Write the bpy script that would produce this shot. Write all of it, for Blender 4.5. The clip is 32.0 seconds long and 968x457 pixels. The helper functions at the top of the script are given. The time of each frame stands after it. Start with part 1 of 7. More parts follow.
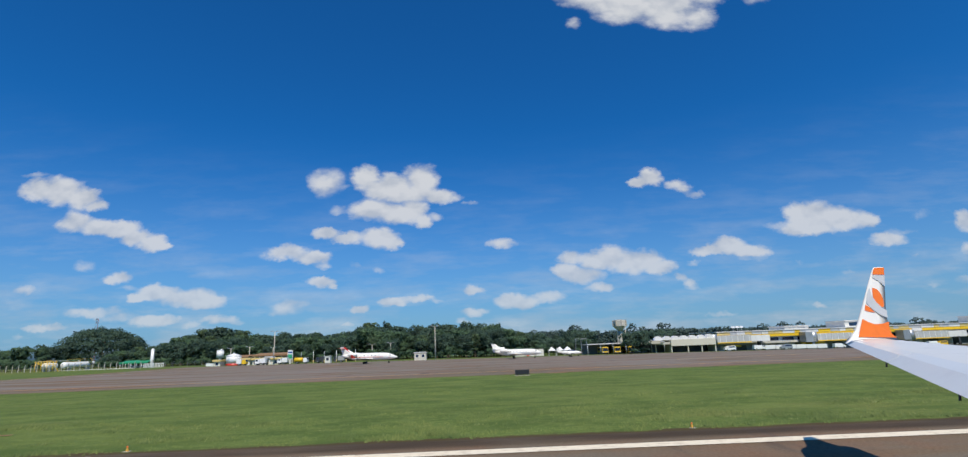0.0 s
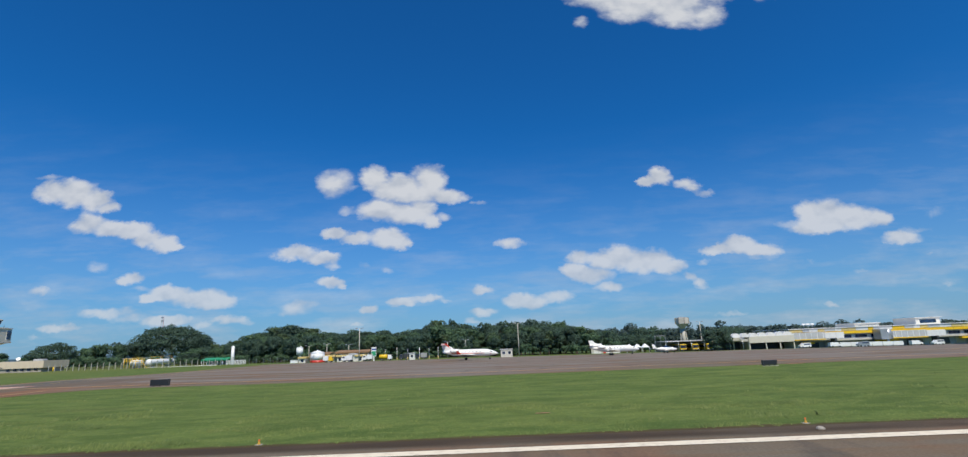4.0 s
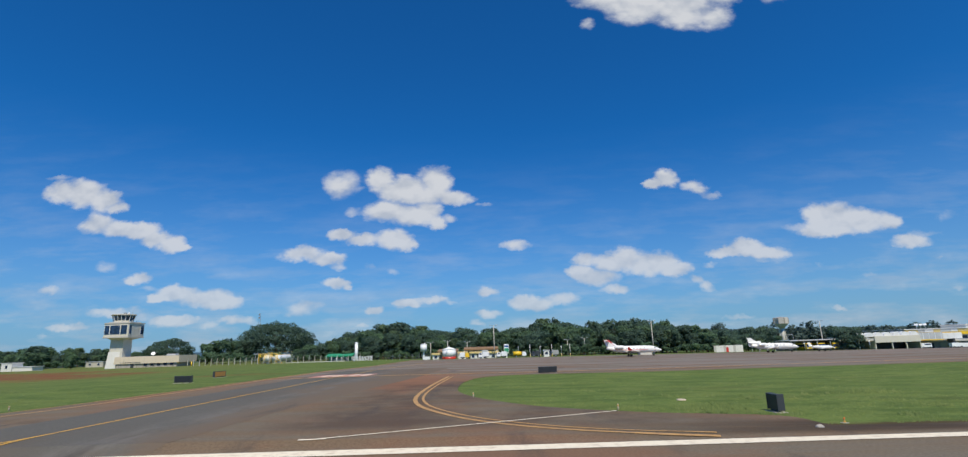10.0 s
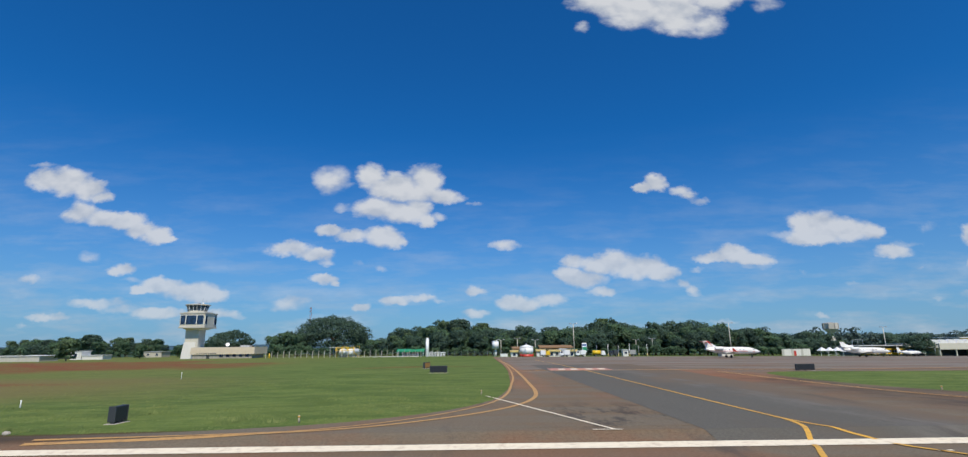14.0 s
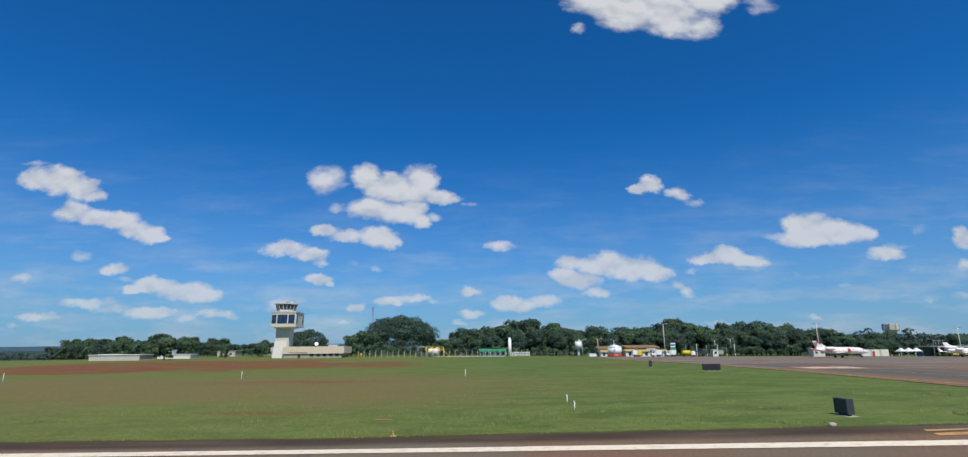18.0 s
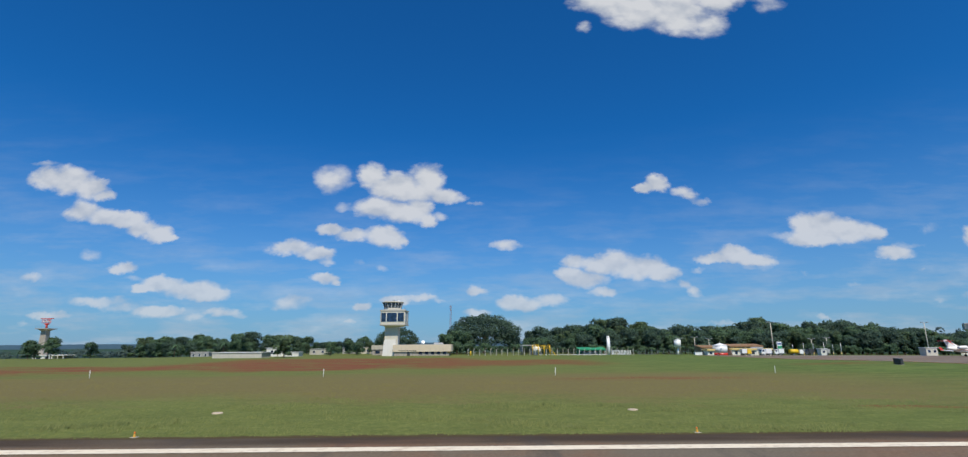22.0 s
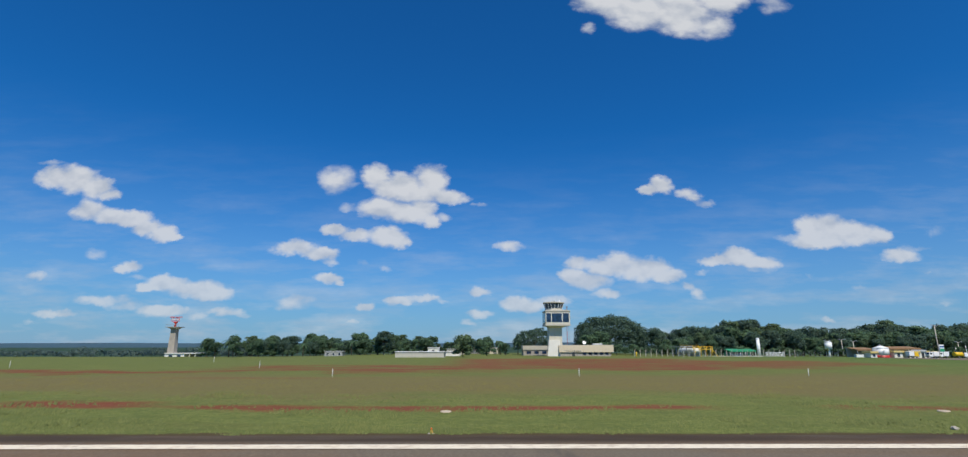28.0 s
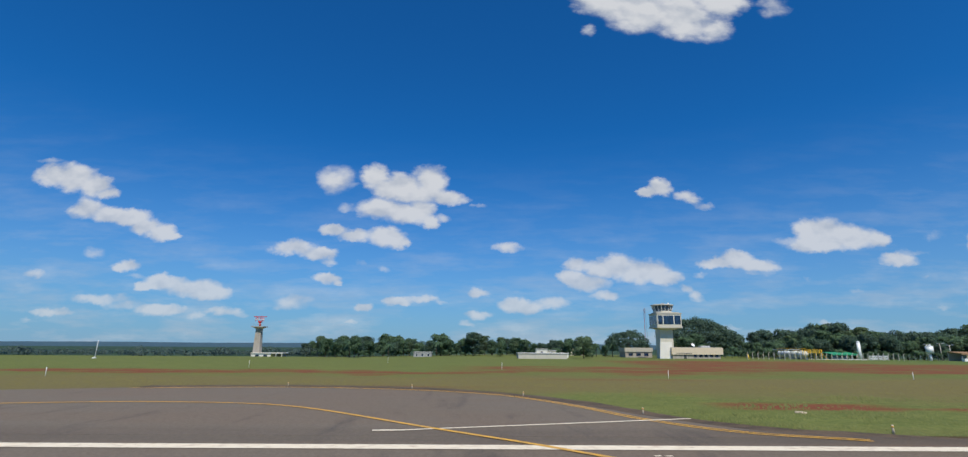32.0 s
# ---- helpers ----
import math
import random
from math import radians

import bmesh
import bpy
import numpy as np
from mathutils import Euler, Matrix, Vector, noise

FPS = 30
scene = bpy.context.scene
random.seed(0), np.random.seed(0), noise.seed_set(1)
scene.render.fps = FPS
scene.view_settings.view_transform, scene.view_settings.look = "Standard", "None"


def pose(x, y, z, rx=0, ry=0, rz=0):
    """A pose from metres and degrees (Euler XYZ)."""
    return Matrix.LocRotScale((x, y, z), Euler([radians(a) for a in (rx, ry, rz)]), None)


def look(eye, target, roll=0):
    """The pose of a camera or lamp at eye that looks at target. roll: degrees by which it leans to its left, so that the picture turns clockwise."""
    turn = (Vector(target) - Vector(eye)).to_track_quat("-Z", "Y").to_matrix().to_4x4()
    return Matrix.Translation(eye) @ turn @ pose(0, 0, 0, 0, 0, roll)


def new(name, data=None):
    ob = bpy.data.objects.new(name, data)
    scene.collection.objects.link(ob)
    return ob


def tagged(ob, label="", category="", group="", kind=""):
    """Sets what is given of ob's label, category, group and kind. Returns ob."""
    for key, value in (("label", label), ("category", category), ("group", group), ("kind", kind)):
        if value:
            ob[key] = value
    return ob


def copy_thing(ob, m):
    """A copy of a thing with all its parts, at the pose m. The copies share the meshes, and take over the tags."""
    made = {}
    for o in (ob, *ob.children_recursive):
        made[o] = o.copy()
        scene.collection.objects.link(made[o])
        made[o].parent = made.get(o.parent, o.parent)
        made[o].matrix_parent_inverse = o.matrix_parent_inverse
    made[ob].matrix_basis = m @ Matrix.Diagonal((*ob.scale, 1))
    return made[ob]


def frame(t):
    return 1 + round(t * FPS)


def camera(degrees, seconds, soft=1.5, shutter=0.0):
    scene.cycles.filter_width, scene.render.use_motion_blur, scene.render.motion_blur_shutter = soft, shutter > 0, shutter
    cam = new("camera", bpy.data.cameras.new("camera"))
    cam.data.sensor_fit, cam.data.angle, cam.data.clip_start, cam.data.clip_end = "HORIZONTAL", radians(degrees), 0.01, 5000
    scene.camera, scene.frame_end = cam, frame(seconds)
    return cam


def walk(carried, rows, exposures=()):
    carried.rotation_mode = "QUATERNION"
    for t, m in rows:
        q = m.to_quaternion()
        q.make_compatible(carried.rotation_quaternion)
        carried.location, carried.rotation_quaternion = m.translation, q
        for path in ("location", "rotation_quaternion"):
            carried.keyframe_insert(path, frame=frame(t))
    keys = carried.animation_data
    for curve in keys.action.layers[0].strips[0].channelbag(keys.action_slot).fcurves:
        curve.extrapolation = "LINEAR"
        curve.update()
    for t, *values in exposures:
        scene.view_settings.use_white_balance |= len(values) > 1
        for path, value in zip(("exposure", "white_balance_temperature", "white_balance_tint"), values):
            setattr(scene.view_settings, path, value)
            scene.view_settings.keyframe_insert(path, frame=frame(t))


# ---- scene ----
cam = camera(86.0, 32.0, soft=1.3)


def aim(x, y, yaw, pitch, roll):
    """The window seat's view: 3.75 m above the runway."""
    return pose(x, y, 3.75, 90 + pitch, 0, yaw) @ pose(0, 0, 0, 0, 0, roll)


PATH = [
    (0.0, aim(49.25, 0.85, -1.06, 12.52, -2.23)),
    (0.5, aim(45.77, 0.84, -1.00, 12.53, -2.22)),
    (1.0, aim(42.38, 0.84, -0.85, 12.55, -2.21)),
    (1.5, aim(39.07, 0.82, -0.74, 12.55, -2.23)),
    (2.0, aim(35.72, 0.81, -0.66, 12.53, -2.16)),
    (2.5, aim(32.16, 0.79, -0.54, 12.51, -2.17)),
    (3.0, aim(28.49, 0.76, -0.50, 12.50, -2.23)),
    (3.5, aim(24.93, 0.73, -0.29, 12.52, -2.28)),
    (5.5, aim(9.83, 0.21, 0.02, 12.63, -2.21)),
    (6.0, aim(5.90, 0.19, 0.01, 12.67, -2.22)),
    (6.5, aim(1.76, 0.14, 0.02, 12.59, -2.23)),
    (7.0, aim(-2.34, 0.11, 0.04, 12.59, -2.20)),
    (7.5, aim(-6.49, 0.08, 0.11, 12.55, -2.20)),
    (8.0, aim(-10.64, 0.06, 0.20, 12.57, -2.16)),
    (8.5, aim(-14.77, 0.05, 0.29, 12.63, -2.14)),
    (9.0, aim(-18.87, 0.03, 0.38, 12.68, -2.12)),
    (9.5, aim(-22.98, -0.03, 0.47, 12.68, -2.08)),
    (10.0, aim(-27.10, -0.09, 0.51, 12.75, -1.89)),
    (10.5, aim(-31.51, -0.15, 0.52, 12.74, -1.47)),
    (11.0, aim(-35.81, -0.18, 0.46, 12.80, -0.97)),
    (11.5, aim(-39.96, -0.21, 0.38, 12.76, -0.79)),
    (12.0, aim(-44.44, -0.20, 0.27, 12.76, -0.66)),
    (12.5, aim(-48.84, -0.20, 0.08, 12.73, -0.61)),
    (13.0, aim(-53.23, -0.19, -0.11, 12.74, -0.55)),
    (13.5, aim(-57.65, -0.18, -0.34, 12.67, -0.61)),
    (14.0, aim(-62.13, -0.17, -0.67, 12.67, -0.64)),
    (14.5, aim(-66.47, -0.16, -0.86, 12.70, -0.59)),
    (16.5, aim(-84.48, 0.07, -1.28, 12.77, -0.54)),
    (17.0, aim(-89.07, 0.08, -1.29, 12.72, -0.56)),
    (17.5, aim(-93.65, 0.08, -1.27, 12.71, -0.54)),
    (18.0, aim(-98.32, 0.06, -1.21, 12.74, -0.52)),
    (18.5, aim(-103.01, 0.05, -1.01, 12.73, -0.39)),
    (19.0, aim(-107.66, 0.03, -0.87, 12.77, -0.32)),
    (19.5, aim(-112.43, 0.02, -0.78, 12.74, -0.30)),
    (20.0, aim(-117.29, 0.01, -0.75, 12.74, -0.41)),
    (20.5, aim(-122.24, 0.00, -0.75, 12.73, -0.35)),
    (21.0, aim(-127.11, -0.00, -0.72, 12.70, -0.39)),
    (21.5, aim(-131.86, -0.00, -0.67, 12.65, -0.39)),
    (22.0, aim(-136.69, -0.01, -0.55, 12.65, -0.41)),
    (22.5, aim(-141.59, -0.03, -0.41, 12.67, -0.36)),
    (23.0, aim(-146.56, -0.05, -0.35, 12.68, -0.34)),
    (23.5, aim(-151.54, -0.07, -0.33, 12.67, -0.31)),
    (24.0, aim(-156.51, -0.09, -0.37, 12.66, -0.29)),
    (24.5, aim(-161.52, -0.11, -0.46, 12.73, -0.22)),
    (25.0, aim(-166.58, -0.12, -0.54, 12.74, -0.25)),
    (25.5, aim(-171.65, -0.14, -0.57, 12.74, -0.26)),
    (27.5, aim(-192.48, -0.48, -0.25, 12.75, -0.19)),
    (28.0, aim(-197.61, -0.50, -0.16, 12.76, -0.04)),
    (28.5, aim(-202.84, -0.52, -0.10, 12.75, -0.06)),
    (29.0, aim(-208.13, -0.54, -0.09, 12.78, -0.01)),
    (29.5, aim(-213.49, -0.55, -0.06, 12.75, 0.02)),
    (30.0, aim(-218.84, -0.57, -0.04, 12.68, 0.02)),
    (30.5, aim(-224.19, -0.58, -0.09, 12.71, 0.07)),
    (31.0, aim(-229.57, -0.59, -0.17, 12.79, 0.16)),
    (31.5, aim(-234.98, -0.61, -0.28, 12.89, 0.28)),
    (32.0, aim(-240.43, -0.62, -0.28, 12.88, 0.33)),
]
walk(cam, PATH)

# ---- light: sky with fair-weather cumulus, one sun behind the viewer ----
SUN_TO = Vector((0.15, -0.53, 0.835)).normalized()
world = bpy.data.worlds.new("sky")
scene.world = world
world.use_nodes = True
wn, wl = world.node_tree.nodes, world.node_tree.links
wn.clear()


def wnode(kind, **inputs):
    n = wn.new(kind)
    for k, v in inputs.items():
        if isinstance(v, bpy.types.NodeSocket):
            wl.new(v, n.inputs[int(k[1:])])
        else:
            n.inputs[int(k[1:])].default_value = v
    return n


def wmath(op, a, b=0.0, c=0.0):
    n = wnode("ShaderNodeMath", i0=a, i1=b, i2=c)
    n.operation = op
    return n.outputs[0]


def wvec(op, a, b=(0, 0, 0)):
    n = wnode("ShaderNodeVectorMath", i0=a, i1=b)
    n.operation = op
    return n.outputs["Value"] if op == "DOT_PRODUCT" else n.outputs[0]


sky = wn.new("ShaderNodeTexSky")
sky.sky_type, sky.sun_disc = "NISHITA", False
sky.sun_elevation = math.asin(SUN_TO.z)
sky.sun_rotation = math.atan2(SUN_TO.x, SUN_TO.y)
sky.altitude, sky.air_density, sky.dust_density, sky.ozone_density = 240, 1.0, 0.6, 3.0
way = wn.new("ShaderNodeTexCoord").outputs["Generated"]
sep = wnode("ShaderNodeSeparateXYZ", i0=way)
ahead = wmath("MAXIMUM", sep.outputs[1], 0.05)
flat = wnode("ShaderNodeCombineXYZ", i0=wmath("DIVIDE", sep.outputs[0], ahead), i1=wmath("DIVIDE", sep.outputs[2], ahead), i2=0.0).outputs[0]


def wnoise(scale, detail, rough, shift=(0, 0, 0), stretch=(1, 1.5, 1)):
    n = wnode("ShaderNodeTexNoise", i0=wvec("ADD", wvec("MULTIPLY", flat, stretch), shift), i2=scale, i3=detail, i4=rough)
    n.noise_dimensions = "2D"
    return n


warp = wvec("MULTIPLY", wvec("SUBTRACT", wnoise(9, 4, 0.6).outputs[1], (0.5, 0.5, 0.5)), (0.030, 0.016, 0))
curl = wvec("MULTIPLY", wvec("SUBTRACT", wnoise(34, 5, 0.62, shift=(5, 9, 0)).outputs[1], (0.5, 0.5, 0.5)), (0.024, 0.016, 0))
bent = wvec("ADD", wvec("ADD", flat, warp), curl)
CLOUD = [None]


def cumulus(*puffs):
    """One cloud as a union of oval puffs: across, up, half width, half height as slopes from the viewer, and thickness."""
    for u, v, ru, rv, *thick in puffs:
        off = wvec("MULTIPLY", wvec("SUBTRACT", bent, (u, v, 0)), (1 / ru, 1 / rv, 0))
        d = wmath("SUBTRACT", thick[0] if thick else 1.0, wvec("DOT_PRODUCT", off, off))
        CLOUD[0] = d if CLOUD[0] is None else wmath("SMOOTH_MAX", CLOUD[0], d, 0.5)


cumulus((-0.8633, 0.3331, 0.0409, 0.0262), (-0.8203, 0.3279, 0.0519, 0.0320), (-0.7755, 0.3111, 0.0436, 0.0260), (-0.7463, 0.2932, 0.0299, 0.0129), (-0.8746, 0.3628, 0.0618, 0.0109, 0.20))
cumulus((-0.7794, 0.2607, 0.0405, 0.0255), (-0.7424, 0.2518, 0.0472, 0.0197), (-0.6943, 0.2479, 0.0432, 0.0197), (-0.6619, 0.2292, 0.0337, 0.0182), (-0.6307, 0.2167, 0.0377, 0.0195), (-0.6034, 0.2068, 0.0202, 0.0097))
cumulus((-0.7542, 0.1773, 0.0358, 0.0205, 0.25))
cumulus((-0.6884, 0.1506, 0.0343, 0.0135))
cumulus((-0.8647, 0.1328, 0.0409, 0.0168, 0.55))
cumulus((-0.6061, 0.1181, 0.0460, 0.0187), (-0.5586, 0.1083, 0.0658, 0.0213), (-0.5227, 0.0987, 0.0460, 0.0159), (-0.6400, 0.1113, 0.0288, 0.0106), (-0.6657, 0.1303, 0.0355, 0.0100, 0.25), (-0.4986, 0.0903, 0.0290, 0.0116, 0.40))
cumulus((-0.7226, 0.0863, 0.0765, 0.0139, 0.62), (-0.6807, 0.0744, 0.0526, 0.0140, 0.48))
cumulus((-0.8152, 0.0607, 0.0612, 0.0123, 0.77), (-0.8632, 0.0452, 0.0229, 0.0077, 0.25))
cumulus((-0.6051, 0.0658, 0.0688, 0.0151, 0.77), (-0.5409, 0.0561, 0.0359, 0.0114, 0.55), (-0.4901, 0.0637, 0.0461, 0.0122, 0.62), (-0.4550, 0.0588, 0.0294, 0.0078, 0.25))
cumulus((-0.3530, 0.0834, 0.0677, 0.0250, 0.48), (-0.3753, 0.0719, 0.0394, 0.0119, 0.25))
cumulus((-0.3666, 0.1883, 0.0513, 0.0179), (-0.3182, 0.1759, 0.0432, 0.0152), (-0.2994, 0.1600, 0.0297, 0.0121, 0.40))
cumulus((-0.2998, 0.1277, 0.0321, 0.0122), (-0.2793, 0.1193, 0.0134, 0.0067))
cumulus((-0.2912, 0.3289, 0.0555, 0.0460, 0.43), (-0.3100, 0.3355, 0.0313, 0.0331, 0.33), (-0.2597, 0.3159, 0.0313, 0.0109, 0.20))
cumulus((-0.2175, 0.3352, 0.0337, 0.0296), (-0.1918, 0.3092, 0.0349, 0.0248), (-0.1612, 0.3156, 0.0392, 0.0294), (-0.1058, 0.3284, 0.0422, 0.0354), (-0.1300, 0.3000, 0.0698, 0.0233), (-0.0658, 0.2920, 0.0447, 0.0175), (-0.0127, 0.2739, 0.0313, 0.0087, 0.20))
cumulus((-0.2025, 0.2671, 0.0498, 0.0259), (-0.1534, 0.2580, 0.0622, 0.0244), (-0.1145, 0.2642, 0.0333, 0.0316), (-0.0982, 0.2389, 0.0193, 0.0171), (-0.2659, 0.2686, 0.0414, 0.0173, 0.33))
cumulus((-0.0739, 0.2476, 0.0290, 0.0129, 0.33))
cumulus((-0.2913, 0.2248, 0.0327, 0.0126), (-0.2485, 0.2122, 0.0382, 0.0140), (-0.1883, 0.2107, 0.0410, 0.0238), (-0.1662, 0.1982, 0.0246, 0.0126))
cumulus((-0.2316, 0.1572, 0.0243, 0.0103, 0.20))
cumulus((-0.1897, 0.1509, 0.0284, 0.0123, 0.25))
cumulus((-0.2242, 0.0719, 0.0225, 0.0092))
cumulus((-0.2577, 0.0445, 0.0271, 0.0076, 0.40))
cumulus((-0.1579, 0.0830, 0.0320, 0.0119), (-0.1133, 0.0873, 0.0446, 0.0103, 0.70), (-0.0780, 0.0824, 0.0300, 0.0080, 0.25))
cumulus((-0.0048, 0.1007, 0.0255, 0.0119, 0.70))
cumulus((-0.0014, 0.0596, 0.0370, 0.0117, 0.70), (-0.0249, 0.0436, 0.0312, 0.0096, 0.40))
cumulus((0.0476, 0.1909, 0.0367, 0.0156, 0.70))
cumulus((0.0578, 0.0801, 0.0403, 0.0160), (0.0932, 0.0740, 0.0373, 0.0148, 0.70), (0.1350, 0.0831, 0.0476, 0.0158, 0.62))
cumulus((0.0642, 0.1049, 0.0203, 0.0081, 0.20))
cumulus((0.3626, 0.3139, 0.0286, 0.0222), (0.3367, 0.3049, 0.0200, 0.0118), (0.4056, 0.3007, 0.0324, 0.0148, 0.55), (0.4235, 0.2903, 0.0286, 0.0148, 0.55), (0.4436, 0.2773, 0.0293, 0.0128, 0.40))
cumulus((0.1920, 0.1582, 0.0362, 0.0175, 0.77), (0.1788, 0.1328, 0.0300, 0.0164), (0.2083, 0.1206, 0.0477, 0.0204), (0.2430, 0.0964, 0.0452, 0.0150, 0.70), (0.2340, 0.1506, 0.0343, 0.0207), (0.2647, 0.1565, 0.0413, 0.0277), (0.3063, 0.1440, 0.0551, 0.0275), (0.3372, 0.1499, 0.0345, 0.0221), (0.3600, 0.1316, 0.0385, 0.0179))
cumulus((0.4008, 0.1132, 0.0215, 0.0137, 0.70), (0.4153, 0.1011, 0.0213, 0.0136, 0.70), (0.4206, 0.0927, 0.0282, 0.0119, 0.40))
cumulus((0.4277, 0.1408, 0.0249, 0.0103, 0.20))
cumulus((0.4545, 0.1639, 0.0418, 0.0126), (0.5044, 0.1710, 0.0446, 0.0196), (0.5460, 0.1584, 0.0446, 0.0167), (0.5437, 0.1400, 0.0520, 0.0124, 0.25))
cumulus((0.6486, 0.2290, 0.0369, 0.0288), (0.6852, 0.2225, 0.0640, 0.0345), (0.7406, 0.2159, 0.0569, 0.0259), (0.7776, 0.2119, 0.0313, 0.0186), (0.6568, 0.2000, 0.0636, 0.0156), (0.5894, 0.2079, 0.0592, 0.0150, 0.20))
cumulus((0.8143, 0.1716, 0.0448, 0.0164, 0.77), (0.8483, 0.1864, 0.0639, 0.0129, 0.20))
cumulus((0.8991, 0.2215, 0.0388, 0.0260, 0.20))
cumulus((0.9811, 0.2020, 0.0258, 0.0258))
cumulus((0.9745, 0.1483, 0.0220, 0.0187, 0.70))
cumulus((0.6348, 0.1333, 0.0210, 0.0083, 0.20))
cumulus((0.7228, 0.1073, 0.0333, 0.0103, 0.25))
cumulus((0.8644, 0.1404, 0.0169, 0.0084, 0.20))
cumulus((0.8897, 0.0807, 0.0409, 0.0121, 0.40))
cumulus((0.9521, 0.0851, 0.0418, 0.0123, 0.25))
cumulus((0.6529, 0.0494, 0.0226, 0.0079, 0.62))
cumulus((0.4595, 0.0394, 0.0508, 0.0080, 0.33))
cumulus((0.2677, 0.7532, 0.0809, 0.0565), (0.3342, 0.7226, 0.0776, 0.0594), (0.4287, 0.7077, 0.0776, 0.0592), (0.4941, 0.6775, 0.0601, 0.0421, 0.70), (0.5296, 0.7548, 0.0660, 0.0568), (0.4120, 0.8365, 0.2066, 0.0914))
cumulus((0.6382, 0.7351, 0.0590, 0.0477, 0.33))
cumulus((0.2295, 0.6719, 0.0275, 0.0256, 0.20))
body = wmath("MAXIMUM", CLOUD[0], -2.0)
billow = wnoise(15, 4, 0.45).outputs[0]
billow_up = wnoise(15, 3, 0.45, shift=(0.003, 0.022, 0)).outputs[0]
fine = wnoise(60, 4, 0.55, shift=(3, 1, 0)).outputs[0]
dens = wmath("ADD", wmath("MULTIPLY", body, 1.25), wmath("MULTIPLY", wmath("SUBTRACT", billow, 0.5), 1.3))
dens = wmath("ADD", dens, wmath("MULTIPLY", wmath("SUBTRACT", fine, 0.5), 0.35))
cover = wnode("ShaderNodeMapRange", i0=dens, i1=-0.22, i2=0.98, i3=0.0, i4=0.94)
cover.interpolation_type = "SMOOTHSTEP"
relief = wmath("SUBTRACT", billow, billow_up)
lit = wnode("ShaderNodeMapRange", i0=wmath("ADD", relief, wmath("MULTIPLY", dens, 0.06)), i1=-0.16, i2=0.14, i3=0.0, i4=1.0)
white = wnode("ShaderNodeMix", i0=lit.outputs[0])
white.data_type = "RGBA"
white.inputs[6].default_value, white.inputs[7].default_value = (6.6, 7.1, 7.9, 1), (8.9, 9.1, 9.4, 1)
rise = wmath("MAXIMUM", sep.outputs[2], 0.0)
hazy = wmath("POWER", wmath("SUBTRACT", 1.0, wmath("MINIMUM", wmath("MULTIPLY", rise, 2.5), 1.0)), 2.0)
tint = wnode("ShaderNodeMix", i0=1.0, i6=sky.outputs[0], i7=(0.11, 0.82, 1.52, 1))
tint.data_type, tint.blend_type = "RGBA", "MULTIPLY"
deep = wnode("ShaderNodeMix", i0=wmath("MULTIPLY", hazy, 0.76), i6=tint.outputs[2], i7=(3.75, 5.55, 7.7, 1))
deep.data_type = "RGBA"
cover_far = wmath("MULTIPLY", cover.outputs[0], wmath("SUBTRACT", 1.0, wmath("MULTIPLY", hazy, 0.38)))
veil = wnode("ShaderNodeMapRange", i0=wnoise(5, 5, 0.6, shift=(7, 2, 0), stretch=(1, 5, 1)).outputs[0], i1=0.44, i2=0.70, i3=0.0, i4=0.46)
cover_far = wmath("MAXIMUM", cover_far, wmath("MULTIPLY", veil.outputs[0], hazy))
cover_far = wmath("MULTIPLY", cover_far, wmath("GREATER_THAN", sep.outputs[1], 0.06))
blend = wnode("ShaderNodeMix", i0=cover_far, i6=deep.outputs[2], i7=white.outputs[2])
blend.data_type = "RGBA"
back = wnode("ShaderNodeBackground", i0=blend.outputs[2], i1=0.075)
wl.new(back.outputs[0], wn.new("ShaderNodeOutputWorld").inputs[0])

sun = new("sun", bpy.data.lights.new("sun", "SUN"))
sun.data.energy, sun.data.angle, sun.data.color = 4.3, radians(0.53), (1.0, 0.93, 0.80)
sun.matrix_world = look(SUN_TO * 100, (0, 0, 0))

# ---- materials ----


